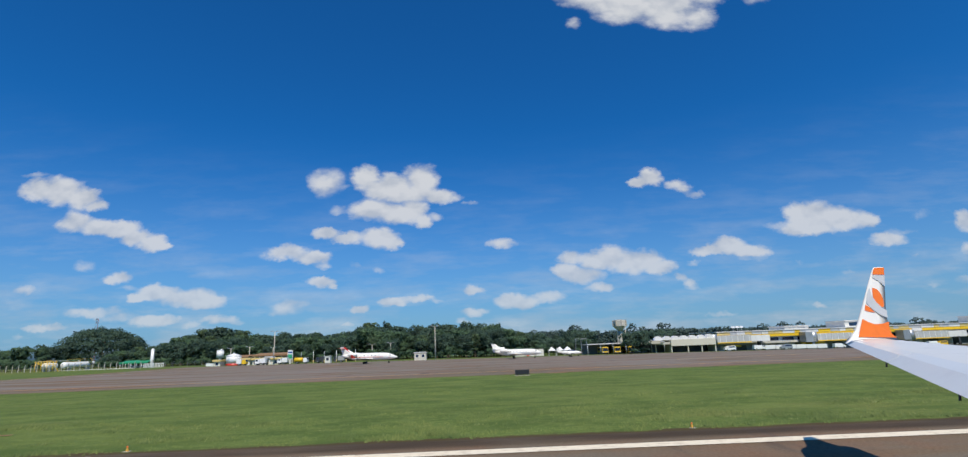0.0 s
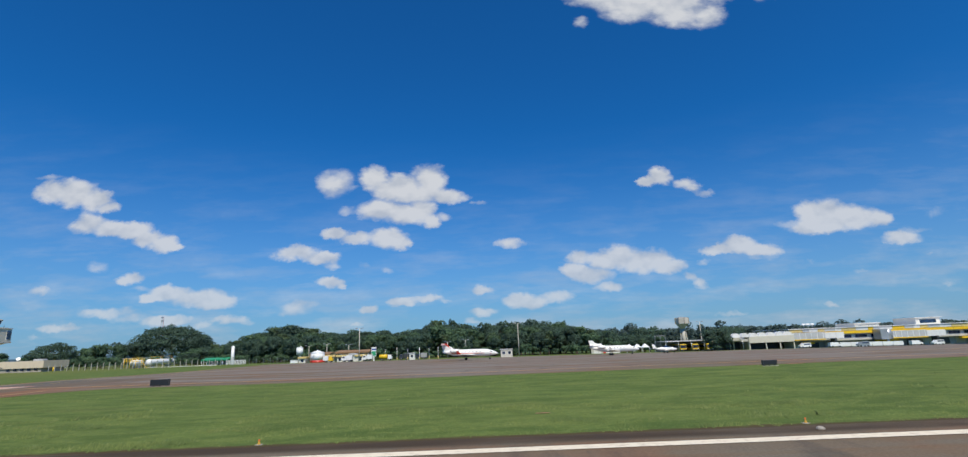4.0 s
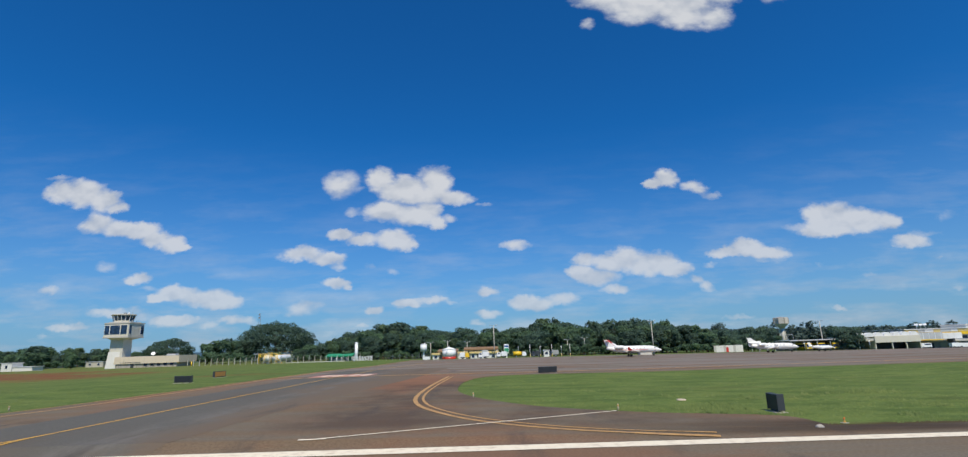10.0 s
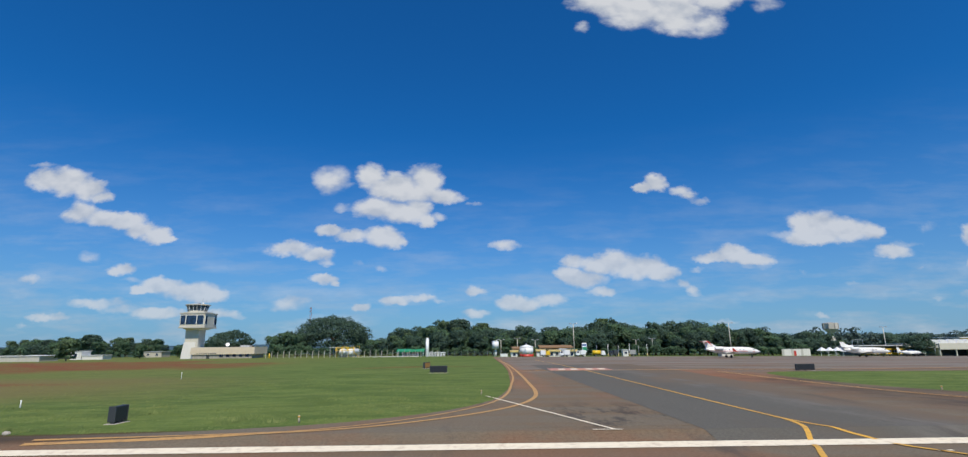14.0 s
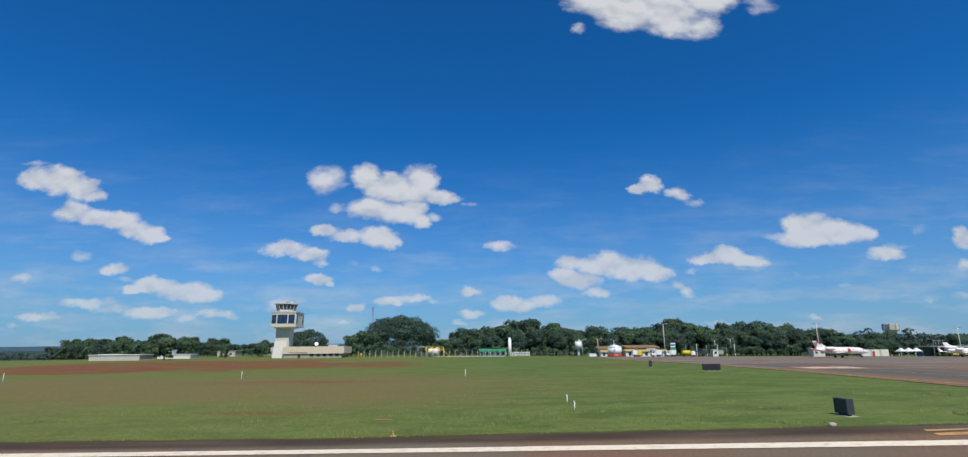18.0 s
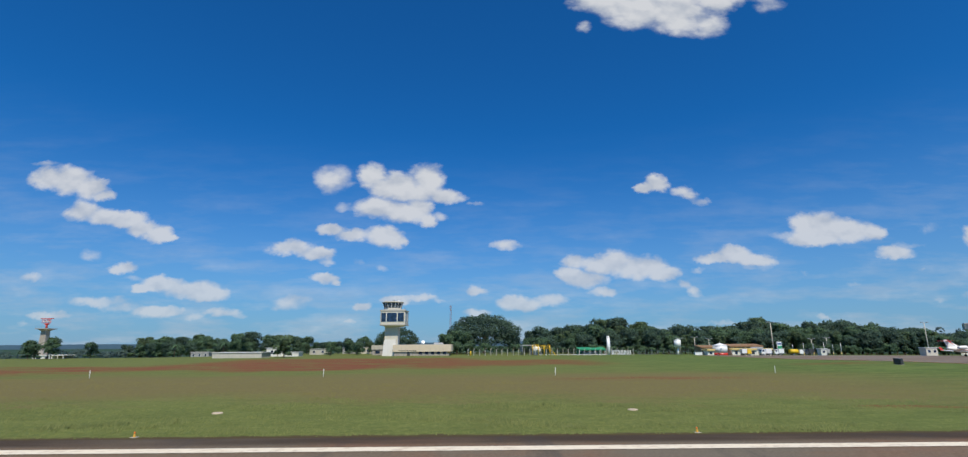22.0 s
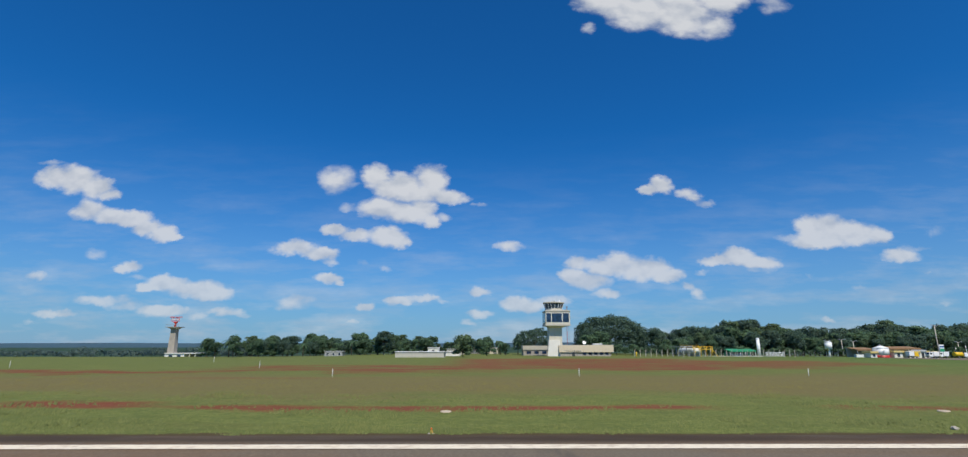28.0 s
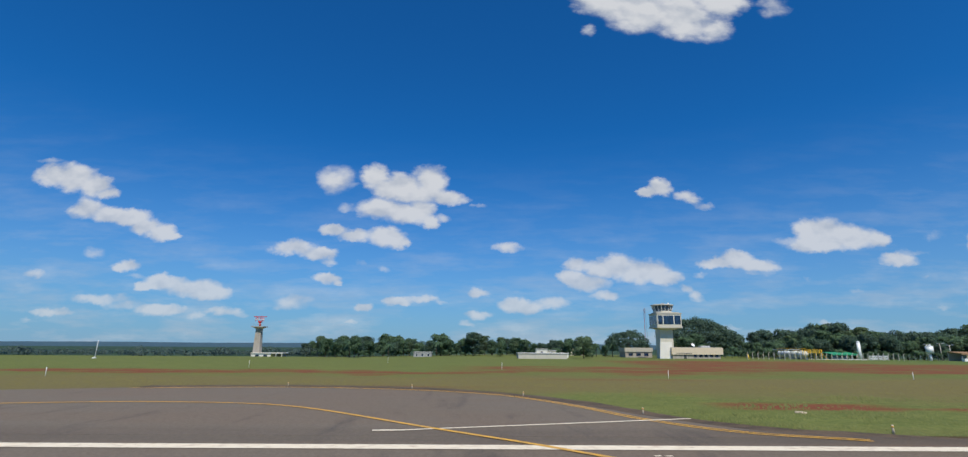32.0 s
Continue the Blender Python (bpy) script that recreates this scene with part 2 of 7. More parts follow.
class Mat:
    """A node material with short wiring calls."""

    def __init__(self, name, base=(0.5, 0.5, 0.5), rough=0.6, metal=0.0):
        self.m = bpy.data.materials.new(name)
        self.m.use_nodes = True
        self.n, self.l = self.m.node_tree.nodes, self.m.node_tree.links
        self.b = self.n["Principled BSDF"]
        self.b.inputs["Base Color"].default_value = (*base, 1)
        self.b.inputs["Roughness"].default_value = rough
        self.b.inputs["Metallic"].default_value = metal
        self.base = None

    def node(self, kind, *args, **sets):
        n = self.n.new(kind)
        for k, v in sets.items():
            if k == "op":
                n.operation = v
        for i, v in enumerate(args):
            if v is None:
                continue
            if isinstance(v, bpy.types.NodeSocket):
                self.l.new(v, n.inputs[i])
            else:
                n.inputs[i].default_value = v
        return n

    def math(self, op, a, b=0.0, c=0.0):
        return self.node("ShaderNodeMath", a, b, c, op=op).outputs[0]

    def place(self):
        if self.base is None:
            self.base = self.n.new("ShaderNodeNewGeometry").outputs["Position"]
        return self.base

    def noise(self, scale, detail=4, rough=0.6, stretch=(1, 1, 1), at=None):
        p = self.node("ShaderNodeVectorMath", at or self.place(), stretch, op="MULTIPLY").outputs[0]
        return self.node("ShaderNodeTexNoise", p, None, scale, detail, rough).outputs[0]

    def step(self, v, lo, hi, a=0.0, b=1.0):
        n = self.node("ShaderNodeMapRange", v, lo, hi, a, b)
        n.interpolation_type = "SMOOTHSTEP"
        return n.outputs[0]

    def mix(self, f, a, b):
        n = self.n.new("ShaderNodeMix")
        n.data_type = "RGBA"
        for i, v in ((0, f), (6, a), (7, b)):
            if isinstance(v, bpy.types.NodeSocket):
                self.l.new(v, n.inputs[i])
            else:
                n.inputs[i].default_value = (*v, 1) if i else v
        return n.outputs[2]

    def color(self, c):
        self.l.new(c, self.b.inputs["Base Color"])
        return self

    def bump(self, h, strength=0.3, dist=0.02):
        n = self.node("ShaderNodeBump", strength, dist)
        self.l.new(h, n.inputs["Height"])
        self.l.new(n.outputs[0], self.b.inputs["Normal"])
        return self


def painted(name, base, rough=0.5, metal=0.0, wear=0.18, scale=0.9, streak=True):
    """Paint, plaster or metal with blotches, rain streaks and fine grain."""
    k = Mat(name, base, rough, metal)
    dark = tuple(c * (1 - wear * 1.6) for c in base)
    light = tuple(min(1, c * (1 + wear * 0.4)) for c in base)
    big = k.step(k.noise(scale * 0.5, 5, 0.65), 0.35, 0.7)
    c = k.mix(big, light, base)
    f = k.step(k.noise(scale * 2.0, 4, 0.6, (1, 1, 0.18) if streak else (1, 1, 1)), 0.5, 0.8, 0, 0.8)
    c = k.mix(f, c, dark)
    k.color(c)
    k.bump(k.noise(14, 3), 0.12, 0.01)
    return k.m


def plain(name, base, rough=0.5, metal=0.0):
    return painted(name, base, rough, metal, 0.08, 2.0, False)


CONCRETE = painted("pale concrete", (0.50, 0.47, 0.40), 0.8, wear=0.16)
CREAM = painted("cream plaster", (0.60, 0.56, 0.46), 0.8, wear=0.12)
WHITE_WALL = painted("white plaster", (0.72, 0.69, 0.62), 0.75, wear=0.12)
GREY_WALL = painted("grey plaster", (0.33, 0.33, 0.32), 0.8, wear=0.2)
OLD_CONCRETE = painted("stained concrete", (0.36, 0.32, 0.27), 0.9, wear=0.3)
TAN_WALL = painted("tan block wall", (0.48, 0.44, 0.35), 0.85, wear=0.2)
METAL_ROOF = painted("weathered sheet roof", (0.55, 0.54, 0.52), 0.45, 0.2, wear=0.2)
LIGHT_ROOF = painted("pale sheet roof", (0.72, 0.71, 0.68), 0.5, wear=0.15)
STEEL = painted("grey steel", (0.38, 0.40, 0.42), 0.4, 0.5, wear=0.2)
DARK_STEEL = painted("dark steel", (0.06, 0.065, 0.07), 0.5, 0.3)
BLACK = painted("black board paint", (0.018, 0.020, 0.024), 0.5, wear=0.2)
WHITE = painted("white enamel", (0.82, 0.82, 0.80), 0.3, wear=0.06, streak=False)
JET_WHITE = painted("white aircraft paint", (0.84, 0.81, 0.75), 0.18, wear=0.04, streak=False)
JET_GREY = painted("grey aircraft paint", (0.54, 0.55, 0.56), 0.3, wear=0.06, streak=False)
RED = plain("red paint", (0.55, 0.045, 0.03), 0.35)
ORANGE = plain("orange gloss paint", (0.87, 0.19, 0.02), 0.3)
YELLOW = plain("yellow paint", (0.80, 0.50, 0.02), 0.4)
OCHRE = painted("faded ochre roof paint", (0.66, 0.50, 0.20), 0.55, wear=0.2)
GREEN = plain("green sheeting", (0.03, 0.30, 0.14), 0.45)
BLUE = plain("blue paint", (0.04, 0.10, 0.30), 0.4)
RUBBER = plain("black rubber", (0.02, 0.02, 0.02), 0.8)
SILVER = painted("bare aluminium", (0.62, 0.63, 0.65), 0.3, 0.7, wear=0.1, streak=False)
SLAT_BLUE = painted("pale blue-grey leading edge", (0.60, 0.62, 0.63), 0.3, wear=0.06, streak=False)
WING_GREY = painted("grey wing paint", (0.66, 0.65, 0.62), 0.32, wear=0.07, streak=False)
WOODEN = painted("weathered timber pole", (0.28, 0.24, 0.19), 0.9, wear=0.2)

glass = Mat("tinted window glass", (0.012, 0.03, 0.07), 0.06)
glass.b.inputs["Specular IOR Level"].default_value = 0.7
glass.color(glass.mix(glass.step(glass.noise(0.8, 2), 0.4, 0.6), (0.010, 0.022, 0.05), (0.02, 0.045, 0.10)))
GLASS = glass.m
clear = Mat("tinted cab glass", (0.16, 0.22, 0.27), 0.03)
clear.b.inputs["Transmission Weight"].default_value = 0.5
clear.b.inputs["IOR"].default_value = 1.1
CAB_GLASS = clear.m


def marking(name, base, worn):
    """Road paint, scuffed so that the ground shows through in specks."""
    k = Mat(name, base, 0.7)
    spot = k.step(k.noise(2.6, 6, 0.7), 0.45, 0.75)
    k.color(k.mix(spot, base, worn))
    k.bump(k.noise(20, 3), 0.2, 0.01)
    return k.m


LINE_WHITE = marking("white runway paint", (0.80, 0.70, 0.53), (0.54, 0.43, 0.31))
LINE_YELLOW = marking("yellow taxi paint", (0.66, 0.36, 0.05), (0.36, 0.22, 0.08))
LINE_FADED = marking("faded orange edge paint", (0.48, 0.27, 0.09), (0.27, 0.155, 0.07))
LINE_RED = marking("red and pink stop paint", (0.55, 0.24, 0.18), (0.30, 0.17, 0.13))

SAND = painted("reddish sand", (0.30, 0.16, 0.085), 0.95, wear=0.3, streak=False)
RUST = painted("rust-brown steel roof", (0.26, 0.15, 0.07), 0.7, wear=0.3)
ANNEX = painted("cream tan parapet paint", (0.62, 0.52, 0.38), 0.8, wear=0.12)
TAN_PAINT = painted("tan painted block", (0.52, 0.42, 0.31), 0.8, wear=0.14)

dirt = Mat("dark damp earth", rough=0.95)
dirt.color(dirt.mix(dirt.step(dirt.noise(0.9, 6, 0.7), 0.35, 0.65), (0.058, 0.040, 0.022), (0.120, 0.080, 0.044))).bump(dirt.noise(7, 5), 0.4, 0.04)
DIRT = dirt.m

# asphalt stained by red earth
tar = Mat("asphalt stained with red earth", rough=0.85)
tar.b.inputs["Specular IOR Level"].default_value = 0.2
p_x = tar.node("ShaderNodeSeparateXYZ", tar.place())
X, Y = p_x.outputs[0], p_x.outputs[1]
grit = tar.noise(9, 6, 0.7)
lanes = tar.noise(0.35, 5, 0.6, (0.10, 1.6, 1))
blot = tar.noise(0.09, 6, 0.62)
grey = tar.mix(tar.step(grit, 0.3, 0.7), (0.128, 0.106, 0.076), (0.188, 0.156, 0.112))
brown = tar.mix(tar.step(grit, 0.3, 0.7), (0.132, 0.088, 0.052), (0.196, 0.134, 0.080))
earth = tar.mix(tar.step(grit, 0.3, 0.7), (0.17, 0.080, 0.045), (0.25, 0.125, 0.072))
c = tar.mix(tar.step(tar.math("ADD", tar.math("MULTIPLY", lanes, 0.6), tar.math("MULTIPLY", blot, 0.5)), 0.42, 0.66), grey, brown)
Ye = tar.math("ADD", Y, tar.math("MULTIPLY", tar.step(X, -90, -220), 3.09))
near_edge = tar.math("MULTIPLY", tar.step(Ye, 21.2, 22.2), tar.step(Ye, 26.0, 23.8))
near_edge = tar.math("MULTIPLY", near_edge, tar.math("MAXIMUM", tar.step(X, -72, -84), tar.step(X, -26, -12)))
c = tar.mix(tar.math("MULTIPLY", tar.step(blot, 0.47, 0.64), tar.step(X, -215, -120, 0.12, 0.5)), c, earth)
c = tar.mix(tar.math("MULTIPLY", near_edge, tar.step(tar.noise(0.5, 5, 0.6, (0.25, 1, 1)), 0.25, 0.6, 0.5, 1.0)), c, (0.056, 0.038, 0.022))
# paler grey streaky blotches, fading in between y 60 and 80
far_pale = tar.math("MULTIPLY", tar.step(Y, 60, 80), tar.step(tar.noise(0.2, 5, 0.6, (0.15, 1, 1)), 0.4, 0.6))
c = tar.mix(tar.math("MULTIPLY", far_pale, 0.75), c, (0.225, 0.198, 0.176))
pad_grey = tar.mix(tar.step(grit, 0.3, 0.7), (0.135, 0.112, 0.088), (0.190, 0.158, 0.124))
c = tar.mix(tar.step(X, -212, -236, 0.0, 0.7), c, pad_grey)
corner = tar.node("ShaderNodeVectorMath", tar.node("ShaderNodeVectorMath", tar.place(), (-37.0, 58.0, 0.3), op="SUBTRACT").outputs[0], (1 / 9.0, 1 / 17.0, 0), op="MULTIPLY").outputs[0]
near_corner = tar.math("SUBTRACT", 1.15, tar.node("ShaderNodeVectorMath", corner, corner, op="DOT_PRODUCT").outputs["Value"])
wash = tar.step(tar.math("ADD", near_corner, tar.math("MULTIPLY", tar.math("SUBTRACT", blot, 0.5), 2.4)), 0.1, 1.0, 0, 0.8)
c = tar.mix(wash, c, (0.25, 0.115, 0.060))
rim_x = tar.math("MULTIPLY", tar.step(X, -60.5, -58.6), tar.step(X, -55.0, -57.0))
c = tar.mix(tar.math("MULTIPLY", rim_x, tar.math("MULTIPLY", tar.step(Y, 34, 50), tar.step(tar.noise(0.3, 5, 0.6, (1, 0.3, 1)), 0.3, 0.6, 0.2, 0.75))), c, (0.25, 0.125, 0.066))
brown_right = tar.math("MULTIPLY", tar.math("MULTIPLY", tar.step(X, -40, -35), tar.step(X, -12, -20)), tar.math("MULTIPLY", tar.step(Y, 23.5, 26), tar.step(Y, 66, 50)))
c = tar.mix(tar.math("MULTIPLY", brown_right, tar.step(tar.noise(0.16, 6, 0.68, (0.8, 0.8, 1)), 0.36, 0.62, 0, 0.8)), c, (0.082, 0.052, 0.034))
smear = tar.math("MULTIPLY", tar.math("MULTIPLY", tar.step(X, -60, -57), tar.step(X, -50, -53)), tar.math("MULTIPLY", tar.step(Y, 22, 24), tar.step(Y, 34, 28)))
c = tar.mix(tar.math("MULTIPLY", smear, tar.step(tar.noise(0.9, 5, 0.7, (1, 0.35, 1)), 0.48, 0.62, 0, 0.7)), c, (0.042, 0.038, 0.034))
skid = tar.math("MULTIPLY", tar.step(tar.noise(0.5, 5, 0.65, (0.8, 0.16, 1)), 0.56, 0.74), 0.5)
c = tar.mix(skid, c, (0.045, 0.042, 0.042))
tar.color(c).bump(grit, 0.35, 0.02)
ASPHALT = tar.m

new_tar = Mat("darker relaid asphalt", rough=0.82)
new_tar.b.inputs["Specular IOR Level"].default_value = 0.2
g2 = new_tar.noise(10, 6, 0.7)
c = new_tar.mix(new_tar.step(g2, 0.3, 0.7), (0.092, 0.084, 0.070), (0.132, 0.122, 0.100))
c = new_tar.mix(new_tar.step(new_tar.noise(0.22, 5, 0.65, (1, 0.35, 1)), 0.45, 0.7, 0, 0.8), c, (0.118, 0.098, 0.074))
nx = new_tar.node("ShaderNodeSeparateXYZ", new_tar.place()).outputs[0]
brim = new_tar.math("ADD", nx, new_tar.math("MULTIPLY", new_tar.math("SUBTRACT", new_tar.noise(0.12, 6, 0.65), 0.5), 22))
c = new_tar.mix(new_tar.step(brim, -46, -40, 0, 1.0), c, (0.150, 0.110, 0.074))
pale = new_tar.math("MULTIPLY", new_tar.step(nx, -45.5, -44), new_tar.step(nx, -41.2, -43))
c = new_tar.mix(new_tar.math("MULTIPLY", pale, new_tar.step(new_tar.noise(0.7, 6, 0.7, (1, 0.3, 1)), 0.4, 0.66, 0, 0.7)), c, (0.165, 0.150, 0.128))
dark_rub = new_tar.step(new_tar.noise(0.34, 6, 0.7, (1, 0.22, 1)), 0.55, 0.75, 0, 0.55)
c = new_tar.mix(dark_rub, c, (0.052, 0.048, 0.044))
new_tar.color(c).bump(g2, 0.3, 0.02)
NEW_ASPHALT = new_tar.m


# grass field with dry bands and bare red earth
turf = Mat("mown grass with bare red earth", rough=0.95)
turf.b.inputs["Specular IOR Level"].default_value = 0.12
sp = turf.node("ShaderNodeSeparateXYZ", turf.place())
X, Y = sp.outputs[0], sp.outputs[1]
wob = turf.noise(0.05, 5, 0.65)
wob2 = turf.noise(0.35, 6, 0.68, (0.35, 1, 1))
speck = turf.noise(3.2, 6, 0.75)
Yw = turf.math("ADD", Y, turf.math("MULTIPLY", turf.math("SUBTRACT", wob, 0.5), 34))
Yw2 = turf.math("ADD", Yw, turf.math("MULTIPLY", turf.math("SUBTRACT", wob2, 0.5), 12))
green = turf.mix(turf.step(speck, 0.3, 0.72), (0.080, 0.124, 0.029), (0.150, 0.196, 0.050))
green = turf.mix(turf.step(wob2, 0.4, 0.72, 0, 0.4), green, (0.160, 0.176, 0.050))
patchy = turf.noise(0.5, 6, 0.72, (0.45, 1, 1))
green = turf.mix(turf.step(patchy, 0.42, 0.60, 0, 0.75), green, (0.060, 0.098, 0.022))
green = turf.mix(turf.step(turf.noise(0.11, 5, 0.65, (0.5, 1, 1)), 0.48, 0.7, 0, 0.5), green, (0.160, 0.198, 0.052))
olive = turf.mix(turf.step(speck, 0.3, 0.7), (0.098, 0.112, 0.030), (0.196, 0.196, 0.058))
green = turf.mix(turf.step(X, -84, -130, 0.0, 0.55), green, olive)
dry = turf.mix(turf.step(speck, 0.3, 0.7), (0.138, 0.114, 0.044), (0.176, 0.146, 0.056))
west = turf.step(X, -78, -112)
c = turf.mix(turf.math("MULTIPLY", turf.math("MULTIPLY", turf.step(Yw2, 33, 43), turf.step(Yw2, 78, 64)), turf.math("MULTIPLY", west, 0.92)), green, dry)
c = turf.mix(turf.step(turf.noise(0.16, 5, 0.6, (0.3, 1, 1)), 0.56, 0.72, 0, 0.25), c, dry)
soil = turf.mix(turf.step(speck, 0.3, 0.7), (0.150, 0.048, 0.024), (0.215, 0.073, 0.036))


Yn = turf.math("ADD", turf.math("ADD", Y, turf.math("MULTIPLY", turf.math("SUBTRACT", wob, 0.5), 6)), turf.math("MULTIPLY", turf.math("SUBTRACT", wob2, 0.5), 5))


def field(near, far, x0, x1, soft=5.0, strength=1.0, gaps=0.36):
    """Mask of a strip of bare earth between two distances from the runway and two places along it."""
    d = Yn if far < 70 else Yw2
    m = turf.math("MULTIPLY", turf.step(d, near - soft, near + soft), turf.step(d, far + soft, far - soft))
    e = 2.0 if far < 40 else 8.0
    ends = turf.math("MULTIPLY", turf.step(X, x0 - e, x0 + e), turf.step(X, x1 + e, x1 - e))
    broken = turf.step(turf.noise(0.22, 7, 0.72, (0.35, 1, 1)), gaps, gaps + 0.2)
    return turf.math("MULTIPLY", turf.math("MULTIPLY", m, ends), turf.math("MULTIPLY", broken, strength))


for strip in ((77, 86, -330, -240, 3.0, 1.0, 0.32), (80, 108, -242, -195, 4.0, 1.0, 0.38), (88, 162, -203, -140, 5.0, 1.0, 0.35), (102, 140, -145, -112, 5.0, 0.9, 0.34), (58, 62, -126, -108, 2.0, 0.8), (29.4, 33, -226, -217, 1.0, 1.0, 0.22), (28.2, 30.8, -214, -200, 0.9, 1.0, 0.27), (29.2, 30.4, -222, -208, 0.8, 0.9), (31.6, 33, -114, -108, 0.8, 0.9), (28.6, 30.6, -200, -185, 0.9, 1.0, 0.32), (29.2, 30.6, -178, -167, 0.8, 0.9, 0.4), (60, 64, -236, -214, 2.5, 0.6), (44, 47, -262, -240, 2.0, 0.5), (88, 96, -82, -66, 3.0, 0.6)):
    c = turf.mix(field(*strip), c, soil)
Ye = turf.math("ADD", turf.math("ADD", Y, turf.math("MULTIPLY", turf.step(X, -90, -220), 3.09)), turf.math("MULTIPLY", turf.math("SUBTRACT", turf.noise(0.9, 5, 0.7, (0.5, 1, 1)), 0.5), 1.6))
verge = turf.math("MULTIPLY", turf.step(Ye, 24.1, 23.6), turf.step(Y, 5.0, 15.0))
c = turf.mix(turf.math("MULTIPLY", verge, 0.9), c, (0.075, 0.050, 0.026))
woodland = turf.step(Y, 270, 330)
c = turf.mix(woodland, c, turf.mix(turf.step(turf.noise(0.02, 5), 0.35, 0.65), (0.022, 0.048, 0.030), (0.045, 0.080, 0.045)))
turf.color(c).bump(turf.noise(5, 6, 0.75), 0.2, 0.04)
TURF = turf.m

blade = Mat("grass blades", rough=0.8)
rnd = blade.n.new("ShaderNodeNewGeometry").outputs["Random Per Island"]
bt = blade.mix(rnd, (0.090, 0.132, 0.030), (0.165, 0.212, 0.052))
clump = blade.noise(0.5, 6, 0.72, (0.45, 1, 1))
bt = blade.mix(blade.step(blade.noise(0.2, 4, 0.6, (0.4, 1, 1)), 0.5, 0.7, 0, 0.45), bt, (0.185, 0.200, 0.056))
bt = blade.mix(blade.step(clump, 0.42, 0.60, 0, 0.75), bt, (0.078, 0.122, 0.030))
bt = blade.mix(blade.step(blade.noise(1.3, 4, 0.6, (0.6, 1, 1)), 0.54, 0.7, 0, 0.6), bt, (0.225, 0.262, 0.085))
bs = blade.node("ShaderNodeSeparateXYZ", blade.place())
bt = blade.mix(blade.step(bs.outputs[0], -84, -130, 0.0, 0.5), bt, blade.mix(rnd, (0.105, 0.118, 0.032), (0.205, 0.205, 0.062)))
dried = blade.math("MULTIPLY", blade.step(bs.outputs[0], -78, -112, 0, 0.85), blade.step(bs.outputs[1], 33, 42))
bt = blade.mix(dried, bt, (0.185, 0.155, 0.050))
blade.color(bt)
thin = blade.n.new("ShaderNodeBsdfTranslucent")
blade.l.new(bt, thin.inputs[0])
both = blade.n.new("ShaderNodeMixShader")
both.inputs[0].default_value = 0.2
blade.l.new(blade.b.outputs[0], both.inputs[1])
blade.l.new(thin.outputs[0], both.inputs[2])
blade.l.new(both.outputs[0], blade.n["Material Output"].inputs[0])
BLADES = blade.m


def foliage(name, dark, light, rough=0.75):
    k = Mat(name, rough=rough)
    r = k.n.new("ShaderNodeNewGeometry").outputs["Random Per Island"]
    tree = k.n.new("ShaderNodeObjectInfo").outputs["Random"]
    c = k.mix(r, dark, light)
    c = k.mix(k.math("MULTIPLY", tree, 0.45), c, tuple(0.6 * v for v in dark))
    c = k.mix(k.step(k.noise(0.30, 3), 0.45, 0.7, 0, 0.5), c, tuple(v * 1.15 for v in light))
    k.color(c)
    thin = k.n.new("ShaderNodeBsdfTranslucent")
    k.l.new(c, thin.inputs[0])
    both = k.n.new("ShaderNodeMixShader")
    both.inputs[0].default_value = 0.5
    k.l.new(k.b.outputs[0], both.inputs[1])
    k.l.new(thin.outputs[0], both.inputs[2])
    k.l.new(both.outputs[0], k.n["Material Output"].inputs[0])
    return k.m


LEAF_A = foliage("dense dark foliage", (0.066, 0.122, 0.093), (0.122, 0.203, 0.131))
LEAF_B = foliage("mid green foliage", (0.079, 0.149, 0.090), (0.154, 0.255, 0.124))
LEAF_C = foliage("olive foliage", (0.095, 0.156, 0.086), (0.176, 0.258, 0.122))
# far leaves are paler and bluer: distance haze mixed into their colour
LEAF_FAR = foliage("foliage with painted haze", (0.075, 0.125, 0.118), (0.120, 0.180, 0.150))
BARK = painted("grey brown bark", (0.13, 0.10, 0.075), 0.95, wear=0.3)
# ridge woodland: the blue of aerial haze is put into the base colour
far_wood = Mat("woodland with painted blue haze", rough=1.0)
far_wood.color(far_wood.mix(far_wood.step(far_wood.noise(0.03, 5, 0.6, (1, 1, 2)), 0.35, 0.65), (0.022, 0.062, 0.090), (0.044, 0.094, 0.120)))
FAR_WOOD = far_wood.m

# ---- mesh helpers ----


def part(name, bm, material, parent=None, label=""):
    """Links a bmesh as one mesh object, under a thing or a part if one is given."""
    me = bpy.data.meshes.new(name)
    bm.to_mesh(me)
    bm.free()
    me.materials.append(material)
    ob = new(name, me)
    if parent is not None:
        ob.parent = parent
    if label:
        ob["label"] = label
    return ob


def thing(name, at=(0, 0, 0), turn=0.0, label="", category="", group="", kind=""):
    """An Empty at a thing's base, which carries its parts."""
    e = new(name)
    e.empty_display_size = 0.3
    e.matrix_basis = pose(*at, 0, 0, turn)
    return tagged(e, label, category, group, kind)


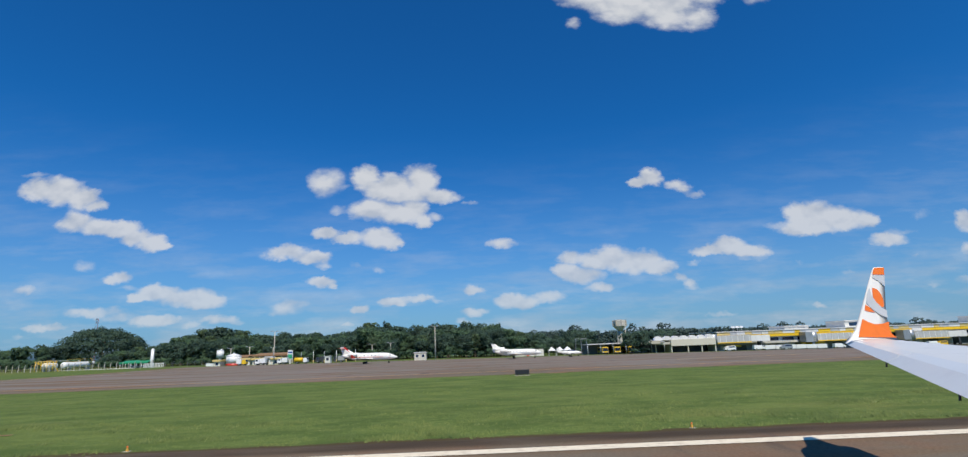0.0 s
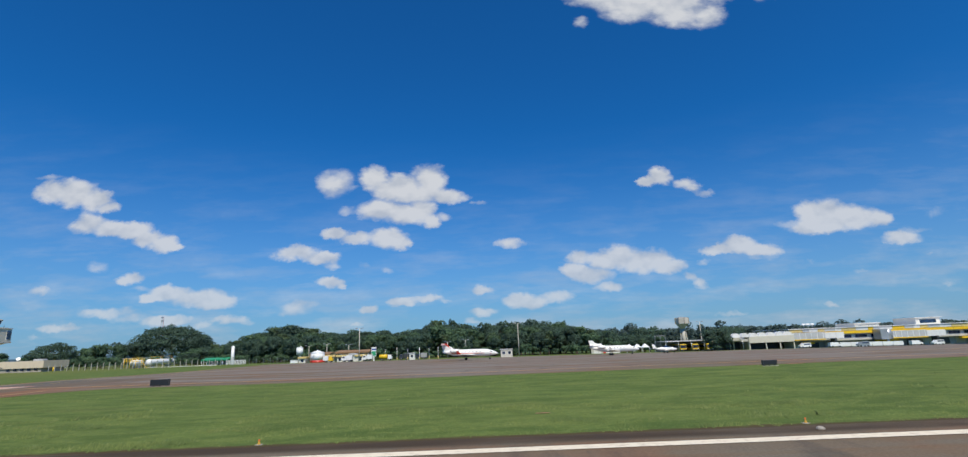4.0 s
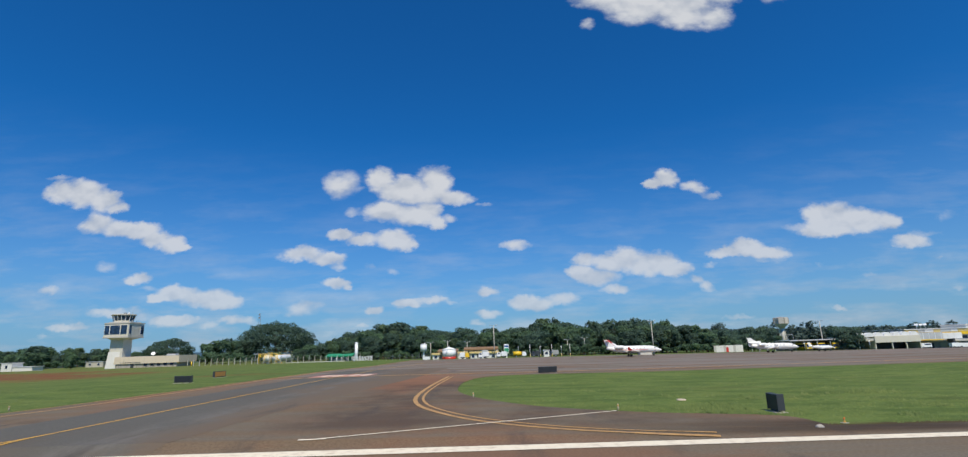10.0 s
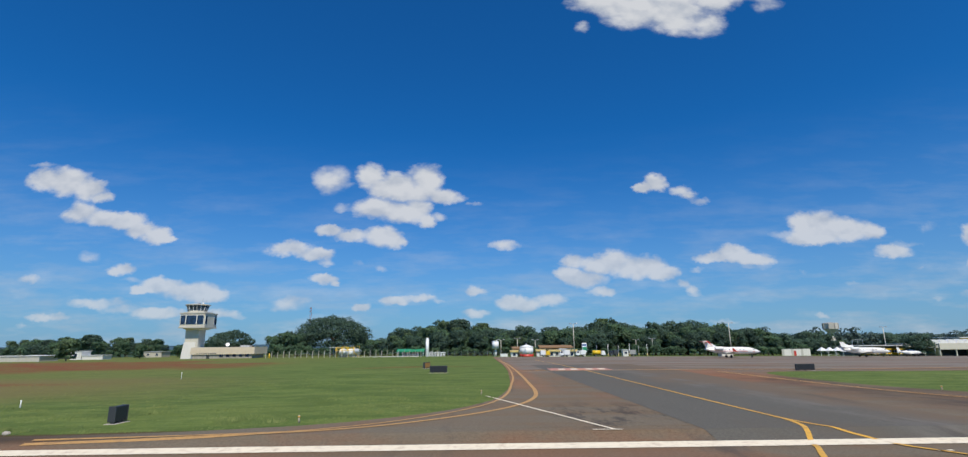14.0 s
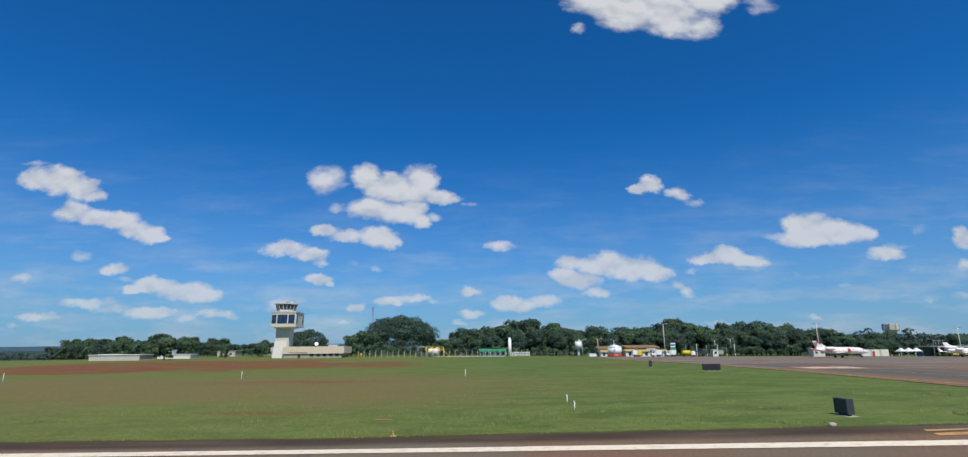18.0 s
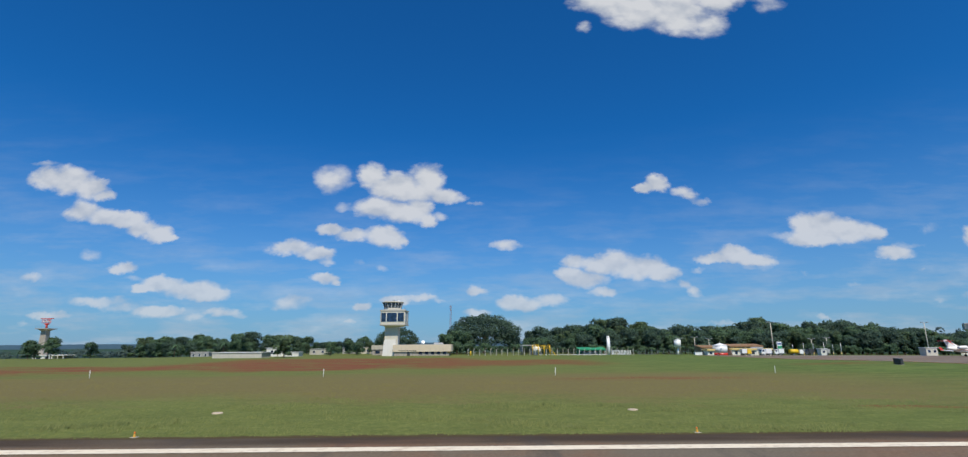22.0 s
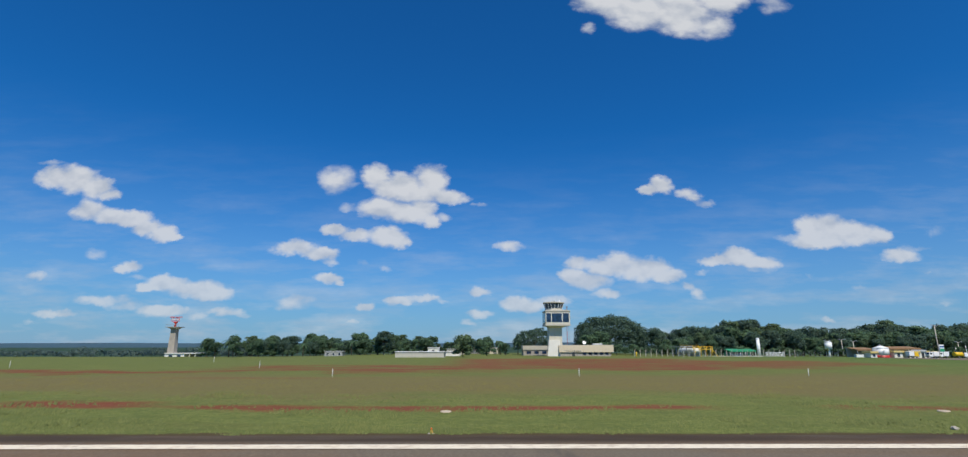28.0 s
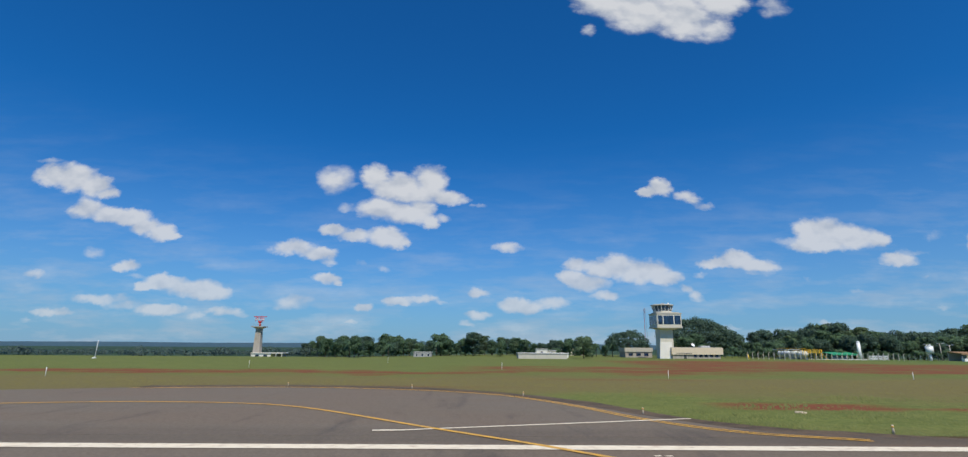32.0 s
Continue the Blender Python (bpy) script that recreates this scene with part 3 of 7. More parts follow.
def bm_box(x0, x1, y0, y1, z0, z1, bevel=0.0, taper=None, bm=None):
    """A block; taper gives the scale of its top in x and y."""
    bm = bm or bmesh.new()
    tx, ty = taper or (1, 1)
    cx, cy = (x0 + x1) / 2, (y0 + y1) / 2
    vs = []
    for z, sx, sy in ((z0, 1, 1), (z1, tx, ty)):
        for x, y in ((x0, y0), (x1, y0), (x1, y1), (x0, y1)):
            vs.append(bm.verts.new((cx + (x - cx) * sx, cy + (y - cy) * sy, z)))
    fs = [bm.faces.new(vs[3::-1]), bm.faces.new(vs[4:])]
    for i in range(4):
        j = (i + 1) % 4
        fs.append(bm.faces.new((vs[i], vs[j], vs[4 + j], vs[4 + i])))
    if bevel:
        es = list({e for f in fs for e in f.edges})
        bmesh.ops.bevel(bm, geom=es, offset=bevel, segments=2, affect="EDGES", profile=0.5)
    return bm


def bm_tube(a, b, r0, r1=None, n=12, bm=None, caps=True):
    """A round bar from a to b, which may taper."""
    bm = bm or bmesh.new()
    a, b = Vector(a), Vector(b)
    r1 = r0 if r1 is None else r1
    d = (b - a).normalized()
    s = d.orthogonal().normalized()
    t = d.cross(s)
    rings = []
    for c, r in ((a, r0), (b, r1)):
        rings.append([bm.verts.new(c + (s * math.cos(k * math.tau / n) + t * math.sin(k * math.tau / n)) * r) for k in range(n)])
    for k in range(n):
        f = bm.faces.new((rings[0][k], rings[0][(k + 1) % n], rings[1][(k + 1) % n], rings[1][k]))
        f.smooth = n > 7
    if caps:
        bm.faces.new(rings[0][::-1])
        bm.faces.new(rings[1])
    return bm


def bm_lathe(profile, n=24, bm=None, centre=(0, 0, 0), smooth=True):
    """Turns a profile of (radius, height) round the z axis."""
    bm = bm or bmesh.new()
    c = Vector(centre)
    rings = []
    for r, z in profile:
        rings.append([bm.verts.new(c + Vector((r * math.cos(k * math.tau / n), r * math.sin(k * math.tau / n), z))) for k in range(n)])
    for a, b in zip(rings, rings[1:]):
        for k in range(n):
            f = bm.faces.new((a[k], a[(k + 1) % n], b[(k + 1) % n], b[k]))
            f.smooth = smooth
    bm.faces.new(rings[0][::-1])
    bm.faces.new(rings[-1])
    return bm


def bm_prism(outline, z0, z1, bm=None, axis="z"):
    """A slab of any flat outline. axis y: the outline is (x, z) and z0, z1 are depths."""
    bm = bm or bmesh.new()

    def at(p, h):
        return (p[0], p[1], h) if axis == "z" else ((p[0], h, p[1]) if axis == "y" else (h, p[0], p[1]))

    lo = [bm.verts.new(at(p, z0)) for p in outline]
    hi = [bm.verts.new(at(p, z1)) for p in outline]
    n = len(outline)
    bm.faces.new(lo[::-1])
    bm.faces.new(hi)
    for i in range(n):
        bm.faces.new((lo[i], lo[(i + 1) % n], hi[(i + 1) % n], hi[i]))
    bmesh.ops.recalc_face_normals(bm, faces=bm.faces)
    return bm


def bm_loft(sections, bm=None, closed_ends=True):
    """Skins rings of equal length, one after the other."""
    bm = bm or bmesh.new()
    rings = [[bm.verts.new(p) for p in s] for s in sections]
    n = len(rings[0])
    for a, b in zip(rings, rings[1:]):
        for k in range(n):
            f = bm.faces.new((a[k], a[(k + 1) % n], b[(k + 1) % n], b[k]))
            f.smooth = n > 6
    if closed_ends:
        bm.faces.new(rings[0][::-1])
        bm.faces.new(rings[-1])
    bmesh.ops.recalc_face_normals(bm, faces=bm.faces)
    return bm


def smooth_line(points, n=8):
    """A Catmull-Rom curve through points."""
    p = [Vector((*q, 0)) if len(q) == 2 else Vector(q) for q in points]
    p = [p[0] * 2 - p[1]] + p + [p[-1] * 2 - p[-2]]
    out = []
    for i in range(1, len(p) - 2):
        a, b, c, d = p[i - 1:i + 3]
        for k in range(n):
            t = k / n
            out.append(0.5 * ((2 * b) + (c - a) * t + (2 * a - 5 * b + 4 * c - d) * t * t + (3 * b - a - 3 * c + d) * t ** 3))
    return out + [p[-2]]


def clamp(v, a=0.0, b=1.0):
    return max(a, min(b, v))


def rise(x):
    """How far the western end of the runway lies above its eastern end."""
    s = clamp((-90 - x) / 130)
    return 0.5 * s * s * (3 - 2 * s)


def lane(x, y):
    """The runway's edge draws a little nearer in the west."""
    return y * (3.75 - rise(x)) / 3.75


def ramp(v, *knots):
    """Straight pieces between (place, value) knots."""
    for (a, p), (b, q) in zip(knots, knots[1:]):
        if v <= b:
            return p + (q - p) * clamp((v - a) / (b - a))
    return knots[-1][1]


def crest(x, y):
    """The taxiway mouth stands a little above the runway, as a long low plateau that reaches onto the apron."""
    return ramp(x, (-104, 0), (-72, 1), (-40, 1), (-8, 0)) * ramp(y, (20.6, 0.0), (22.2, 0.32), (100, 0.32), (132, 0.0))


def ground_z(x, y):
    """The runway climbs to the west; the land falls away behind the apron and beyond the western field."""
    fall = 2.0 * clamp((x + 170) / 260, 0, 1.6) ** 1.5 * clamp((y - 72) / 140, 0, 1.3)
    west = 2.2 * clamp((-235 - x) / 90) * clamp((y - 200) / 50)
    return rise(x) * (1 - clamp((y - 45) / 25)) + crest(x, y) - fall - west


# ---- land and paving ----


def axis_steps(marks):
    out = []
    for a, b, s in marks:
        n = max(1, round((b - a) / s))
        out += [a + (b - a) * i / n for i in range(n)]
    return out + [marks[-1][1]]


def build_ground():
    xs = axis_steps([(-4900, -900, 500), (-900, -400, 50), (-400, 400, 8), (400, 900, 50), (900, 4900, 500)])
    ys = axis_steps([(-2500, -300, 400), (-300, 0, 50), (0, 20, 10), (20, 20.6, 0.6), (20.6, 22.2, 1.6), (22.2, 28, 5.8), (28, 300, 8), (300, 700, 40), (700, 4700, 400)])
    bm = bmesh.new()
    grid = [[bm.verts.new((x, y, ground_z(x, y) - 0.03 + (0.02 * noise.noise((x * 0.09, y * 0.2, 0)) if 24 < y < 200 else 0))) for x in xs] for y in ys]
    for r0, r1 in zip(grid, grid[1:]):
        for k in range(len(xs) - 1):
            bm.faces.new((r0[k], r0[k + 1], r1[k + 1], r1[k])).smooth = True
    tagged(part("ground", bm, TURF), "flat airfield of mown grass with dry bands and bare red earth", "ground", kind="structure")


def paving(name, outline, material, label, lift=0.0, thick=0.12, category="pavement", draped=True, step=8.0):
    """A paved sheet with an edge, draped on the land."""
    bm = bmesh.new()
    top = bm.faces.new([bm.verts.new((p[0], p[1], 0)) for p in outline])
    if top.normal.z < 0 or (top.normal_update() or top.normal.z < 0):
        top.normal_flip()
    if draped:
        x0, x1 = min(p[0] for p in outline), max(p[0] for p in outline)
        y0, y1 = min(p[1] for p in outline), max(p[1] for p in outline)
        for axis, a, b, s in ((0, x0, x1, step), (1, y0, y1, step)):
            v = math.ceil((a + 0.05 - 4 * axis) / s) * s + 4 * axis
            while v < b - 0.05:
                no = (1, 0, 0) if axis == 0 else (0, 1, 0)
                bmesh.ops.bisect_plane(bm, geom=bm.verts[:] + bm.edges[:] + bm.faces[:], plane_co=(v, 0, 0) if axis == 0 else (0, v, 0), plane_no=no)
                v += s
        for v in (20.6, 22.2):
            if y0 < v < y1:
                bmesh.ops.bisect_plane(bm, geom=bm.verts[:] + bm.edges[:] + bm.faces[:], plane_co=(0, v, 0), plane_no=(0, 1, 0))
    for v in bm.verts:
        v.co.z = ground_z(v.co.x, v.co.y) + lift
    if thick:
        rim = [e for e in bm.edges if e.is_boundary]
        made = bmesh.ops.extrude_edge_only(bm, edges=rim)["geom"]
        for v in made:
            if isinstance(v, bmesh.types.BMVert):
                v.co.z -= thick
    bmesh.ops.recalc_face_normals(bm, faces=bm.faces)
    return tagged(part(name, bm, material), label, category, kind="structure")


def painted_line(name, points, width, material, label, lift=0.012, curve=True, category="marking"):
    """A stripe of paint that follows a line on the paving."""
    pts = smooth_line(points, 8) if curve and len(points) > 2 else [Vector((*p, 0)) for p in points]
    if len(pts) == 2:
        n = max(2, int((pts[1] - pts[0]).length / 10))
        pts = [pts[0].lerp(pts[1], i / n) for i in range(n + 1)]
    fine_ = []
    for a, b in zip(pts, pts[1:]):
        n = max(1, int((b - a).length / 0.7)) if -100 < a.x < 0 else 1
        fine_ += [a.lerp(b, i / n) for i in range(n)]
    pts = fine_ + [pts[-1]]
    bm = bmesh.new()
    rows_ = []
    for i, p in enumerate(pts):
        d = (pts[min(i + 1, len(pts) - 1)] - pts[max(i - 1, 0)]).normalized()
        side = Vector((-d.y, d.x, 0)) * width / 2
        jitter = 1 + 0.06 * noise.noise((p.x * 0.7, p.y * 0.7, 3))
        rows_.append([bm.verts.new((q.x, q.y, ground_z(q.x, q.y) + lift)) for q in (p - side * jitter, p + side * jitter)])
    for a, b in zip(rows_, rows_[1:]):
        bm.faces.new((a[0], b[0], b[1], a[1]))
    bmesh.ops.recalc_face_normals(bm, faces=bm.faces)
    for f in bm.faces:
        if f.normal.z < 0:
            f.normal_flip()
    return tagged(part(name, bm, material), label, category, kind="structure")


build_ground()
RUNWAY_EDGE = 23.2
stations = [700, 300, 100, -80] + list(range(-90, -221, -10)) + [-300, -500, -900]
paving("runway", [(-900, -26), (700, -26)] + [(x, lane(x, RUNWAY_EDGE)) for x in stations], ASPHALT, "brown-stained grey asphalt runway", category="runway")

west_edge = [(-84, 23.1), (-78, 23.2), (-74.2, 23.5), (-70.3, 24.5), (-67.2, 26.3), (-64, 29.4), (-61.8, 33.5), (-60.6, 38), (-59.4, 48), (-58.6, 65), (-58.1, 80), (-57.4, 135), (-57.2, 196)]
east_edge = [(-19, 67.5), (-25, 66.5), (-28.5, 62.5), (-30, 56), (-30.3, 50), (-29.9, 43.5), (-28, 37.8), (-25, 33), (-22, 30.3), (-18.3, 28.2), (-13.5, 26.3), (-13.0, 23.2)]
mouth = [(p.x, p.y) for p in smooth_line(west_edge, 5)] + [(420, 196), (420, 66)] + [(60, 66.6)] + [(p.x, p.y) for p in smooth_line(east_edge, 5)]
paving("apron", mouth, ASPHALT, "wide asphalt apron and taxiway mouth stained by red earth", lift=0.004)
paving("taxiway", [(-53, 20.9), (-53, 30), (-53, 42), (-53, 55), (-53, 95), (-35, 95), (-36.5, 65), (-38.5, 47), (-40, 33), (-40.5, 20.9)], NEW_ASPHALT, "darker relaid asphalt strip along the taxiway", lift=0.012, thick=0)
pad = [(-331.1, 20.0), (-318.1, 22.5), (-302.5, 29.4), (-288.6, 35.9), (-274.7, 39.8), (-266.1, 42.6), (-255.7, 43.8), (-246.1, 41.9), (-240.5, 38.9), (-237.0, 35.0), (-234.4, 30.7), (-232.3, 26.4), (-229.8, 22.5), (-227.0, 20.6), (-221.8, 20.0)]
paving("turn_pad", [(p.x, p.y) for p in smooth_line(pad, 5)], ASPHALT, "asphalt turning pad beside the runway", lift=0.006)
rim_out = [(-268, 44.6), (-256, 46.2), (-246, 44.2), (-240.0, 40.7), (-236.0, 36.4), (-232.9, 31.4), (-231.0, 26.9), (-229.0, 23.5), (-225.4, 21.3), (-222, 20), (-232, 20), (-240, 34), (-250, 40), (-268, 40)]
curve_ = smooth_line(rim_out[:9], 6)
paving("dirt_verge", [(p.x + 0.5 * noise.noise((p.x * 0.6, p.y * 0.6, 1)), p.y + 0.5 * noise.noise((p.x * 0.5, p.y * 0.5, 8))) for p in curve_] + rim_out[9:], DIRT, "dark bare earth along the edge of the turning pad", lift=0.0, thick=0.06, category="earth")
painted_line("runway_edge_line", [(x, lane(x, 20.56)) for x in stations], 0.76, LINE_WHITE, "continuous white painted runway edge line", lift=0.018)
painted_line("taxi_line", [(-46.5, 150), (-47.2, 112), (-47.8, 99), (-47.95, 72), (-48.15, 48), (-48.25, 33), (-48.25, 26), (-48.3, 24.3), (-48.55, 23.0), (-48.95, 21.9), (-49.3, 21.2), (-49.7, 20.4), (-50.2, 19.2), (-53, 14.5), (-60, 7)], 0.2, LINE_YELLOW, "yellow taxiway centre line curving onto the runway", lift=0.026)
painted_line("taxi_line", [(-48.25, 25.0), (-48.15, 23.9), (-47.9, 22.7), (-47.45, 21.6), (-47.05, 21.0), (-46.65, 20.1), (-46.2, 19.0), (-43, 13.5), (-36, 7)], 0.2, LINE_YELLOW, "yellow taxiway line branching onto the runway", lift=0.030)
left_line = [(-80, 21.6), (-73.6, 22.0), (-70.2, 22.6), (-66.8, 24.0), (-63.2, 27.0), (-60.3, 30.8), (-58.6, 35.4), (-57.9, 41), (-57.6, 50), (-57.3, 62), (-57.0, 84), (-56.6, 125), (-56.4, 150)]
painted_line("taxi_edge_line", left_line, 0.3, LINE_FADED, "faded orange edge line along the taxiway", lift=0.020)
painted_line("taxi_edge_line", [(-80, 22.1), (-71.8, 22.5), (-68.1, 23.9), (-64.6, 27.2), (-61.7, 32.2), (-60.2, 38.5), (-59.2, 49), (-58.4, 60), (-57.6, 84), (-57.0, 125), (-56.8, 150)], 0.2, LINE_FADED, "faded orange edge line along the taxiway", lift=0.020)
painted_line("taxi_edge_line", [(-32.6, 66), (-33, 52), (-32.9, 41), (-32.0, 34.6), (-30.0, 29.8), (-27.6, 26.3), (-24.6, 23.8), (-21.6, 22.3), (-18.4, 21.4)], 0.3, LINE_FADED, "faded orange edge line round the grass corner", lift=0.020)
painted_line("taxi_edge_line", [(-32.1, 66), (-32.5, 52), (-32.4, 41.2), (-31.5, 35), (-29.6, 30.3), (-27.2, 26.9), (-24.3, 24.4), (-21.4, 22.9), (-18.3, 22.0)], 0.18, LINE_FADED, "faded orange edge line round the grass corner", lift=0.020)
painted_line("apron_edge_line", [(-58, 71.2), (-30, 71.8), (20, 75), (110, 73)], 0.8, LINE_FADED, "faded orange line along the apron edge", lift=0.020)
for k in range(4):
    painted_line("stop_mark", [(-51.0 + 1.7 * k + 0.5 * (k > 1), 75.4), (-50.1 + 1.7 * k + 0.5 * (k > 1), 75.3)], 4.0, LINE_WHITE, "white and red painted holding mark", lift=0.030)
painted_line("stop_base", [(-52.3, 75.5), (-44.0, 75.2)], 6.4, LINE_RED, "faded red ground of the holding mark", lift=0.022)
painted_line("angled_mark", [(-61.65, 37.2), (-56.6, 22.3)], 0.17, LINE_WHITE, "white slanted line at the taxiway mouth", lift=0.024)
painted_line("angled_mark", [(-57.5, 22.3), (-56.3, 22.25)], 0.15, LINE_WHITE, "short white line at the taxiway mouth", lift=0.028)
painted_line("angled_mark", [(-34.5, 22.2), (-20.6, 29.3)], 0.17, LINE_WHITE, "white slanted line at the taxiway mouth", lift=0.024)
painted_line("angled_mark", [(-35.1, 22.15), (-34.0, 22.25)], 0.15, LINE_WHITE, "short white line at the taxiway mouth", lift=0.028)
painted_line("taxi_line", [(-396.1, 16.4), (-318.1, 19.5), (-292.1, 24.2), (-276.5, 28.1), (-267.4, 30.3), (-260.9, 31.5), (-254.4, 31.0), (-249.6, 28.7), (-242.4, 21.9), (-238.8, 18.6), (-234.9, 14.8), (-227.9, 9.5)], 0.26, LINE_YELLOW, "yellow guide line across the turning pad", lift=0.026)
painted_line("taxi_edge_line", [(-267.8, 41.7), (-255.7, 43.1), (-246.1, 41.2), (-240.5, 38.2), (-237.5, 34.8), (-234.9, 29.9), (-232.9, 24.9), (-230.2, 21.2), (-226.2, 19.3)], 0.17, LINE_YELLOW, "faded orange edge line round the turning pad", lift=0.020)
painted_line("taxi_edge_line", [(-267.6, 42.0), (-255.5, 43.4), (-245.9, 41.5), (-240.25, 38.45), (-237.2, 35.0), (-234.6, 30.05), (-232.6, 25.0), (-229.95, 21.45), (-226.1, 19.6)], 0.15, LINE_YELLOW, "faded orange edge line round the turning pad", lift=0.020)
painted_line("angled_mark", [(-244.0, 21.2), (-230.5, 25.2)], 0.22, LINE_WHITE, "white slanted line on the turning pad", lift=0.024)
painted_line("angled_mark", [(-244.7, 21.2), (-243.4, 21.3)], 0.28, LINE_WHITE, "short white line on the turning pad", lift=0.028)
for x, y, a, b in ((-17.6, 67.6, 1.6, 0.5), (58.5, 66.0, 1.4, 0.4), (-103.1, 29.0, 0.5, 0.2), (24.1, 30.2, 0.45, 0.16)):
    ring_ = [(x + a * math.cos(k * 0.785) * (1 + 0.3 * math.sin(3 * k)), y + b * math.sin(k * 0.785)) for k in range(8)]
    paving("bare_patch", [(q.x, q.y) for q in smooth_line(ring_ + ring_[:1], 3)[:-1]], SAND, "small bare patch of reddish sand", lift=0.002, thick=0, draped=False, category="bare patch")
painted_line("apron_line", [(86, 100), (110, 101)], 0.5, LINE_YELLOW, "worn yellow line on the apron", lift=0.02)

# ---- control tower and its low wing ----


def window_row(parent, x0, x1, y, z0, z1, cuts, depth=0.06, frame_mat=None):
    """Panes between mullions on a wall that faces the runway."""
    for a, b in zip(cuts, cuts[1:]):
        xa, xb = x0 + (x1 - x0) * a, x0 + (x1 - x0) * b
        w = part("window", bm_box(xa + 0.06, xb - 0.06, y - depth, y + 0.02, z0, z1), frame_mat or WHITE, parent)
        part("pane", bm_box(xa + 0.16, xb - 0.16, y - depth - 0.02, y - depth + 0.01, z0 + 0.1, z1 - 0.1), GLASS, w)


def ring(points, z):
    return [(x, y, z) for x, y in points]


def square(half, cut=0.0):
    if not cut:
        return [(-half, -half), (half, -half), (half, half), (-half, half)]
    h, c = half, half - cut
    return [(-c, -h), (c, -h), (h, -c), (h, c), (c, h), (-c, h), (-h, c), (-h, -c)]


def control_tower():
    t = thing("control_tower", (-169.3, 202.3, 0), 0, "cream concrete control tower with dark glass office box and slanted cab", "control tower")
    part("shaft", bm_box(-3.2, 1.8, -2.4, 2.6, -0.5, 11.4, 0.08), CREAM, t)
    part("buttress", bm_loft([[(-3.9, -2.9, -0.4), (1.0, -2.9, -0.4), (1.0, -2.3, -0.4), (-3.9, -2.3, -0.4)], [(-3.3, -2.6, 6.0), (1.0, -2.6, 6.0), (1.0, -2.3, 6.0), (-3.3, -2.3, 6.0)]]), WHITE_WALL, t, "white sloping foot")
    flare = [[(x * k - 0.5 * (1.6 - k), y * k, z) for x, y in square(2.6)] for k, z in ((1.0, 10.6), (1.6, 11.3))]
    part("flare", bm_loft(flare), CREAM, t)
    part("floor_slab", bm_prism(square(4.85, 0.25), 11.2, 11.75), CONCRETE, t)
    box = part("office_box", bm_prism(square(4.65, 0.2), 11.75, 16.5), CREAM, t)
    part("coping", bm_prism(square(4.85, 0.25), 16.5, 16.85), CONCRETE, t)
    for side in range(4):
        m = pose(0, 0, 0, 0, 0, side * 90)
        layout = ((-0.98, -0.56), (-0.51, 0.36), (0.42, 0.97)) if side != 1 else ((-0.97, -0.66), (0.52, 0.95))
        for a, b in layout:
            w = part("window", bm_box(4.4 * a, 4.4 * b, -4.72, -4.6, 12.5, 15.9), WHITE, box)
            p = part("pane", bm_box(4.4 * a + 0.06, 4.4 * b - 0.06, -4.76, -4.70, 12.56, 15.84), GLASS, w)
            w.matrix_basis = m
    part("balcony", bm_prism(square(4.3, 1.2), 16.85, 17.1), CONCRETE, t)
    for side in range(8):
        a = radians(side * 45 + 22.5)
        part("railing_post", bm_tube((4.2 * math.cos(a), 4.2 * math.sin(a), 17.1), (4.2 * math.cos(a), 4.2 * math.sin(a), 18.0), 0.05, n=6), STEEL, t)
    oct0 = [(-0.8 + 3.25 * math.cos(radians(22.5 + 45 * k)), 3.25 * math.sin(radians(22.5 + 45 * k))) for k in range(8)]

    def grow(q, k):
        return (-0.8 + (q[0] + 0.8) * k, q[1] * k)

    part("cab_wall", bm_prism([grow(q, 1.02) for q in oct0], 17.1, 17.75), CREAM, t)
    for k in range(8):
        a, b = oct0[k], oct0[(k + 1) % 8]
        for i in range(2):
            lo0 = [a[j] + (b[j] - a[j]) * i / 2 for j in (0, 1)]
            lo1 = [a[j] + (b[j] - a[j]) * (i + 1) / 2 for j in (0, 1)]
            g = 1.2
            bm = bmesh.new()
            vs = [bm.verts.new(v) for v in ((*lo0, 17.75), (*lo1, 17.75), (grow(lo1, g) + (19.7,)), (grow(lo0, g) + (19.7,)))]
            bm.faces.new(vs)
            bmesh.ops.solidify(bm, geom=bm.faces[:], thickness=0.05)
            part("pane", bm, CAB_GLASS, t)
            part("mullion", bm_tube(grow(lo0, 1.015) + (17.7,), grow(lo0, g * 1.01) + (19.75,), 0.09, n=6), WHITE, t)
    roof = [[grow(q, k) + (z,) for q in oct0] for k, z in ((1.22, 19.7), (1.32, 19.85), (1.32, 20.15), (1.1, 20.3))]
    part("roof", bm_loft(roof), CONCRETE, t)
    for x, y, h, r in ((0.6, 0.4, 2.2, 0.04), (-1.2, -0.3, 1.2, 0.03), (2.2, 0.2, 1.5, 0.04), (-2.4, 0.8, 0.9, 0.03)):
        part("antenna", bm_tube((x, y, 20.25), (x, y, 20.25 + h), r, r * 0.6, 6), STEEL, t)
    part("beacon", bm_lathe([(0.12, 20.3), (0.3, 20.4), (0.3, 20.8), (0.1, 20.95)], 10, centre=(1.4, -0.6, 0)), WHITE, t)
    part("equipment_box", bm_box(-0.9, -0.1, -0.4, 0.5, 20.25, 20.9, 0.04), STEEL, t)


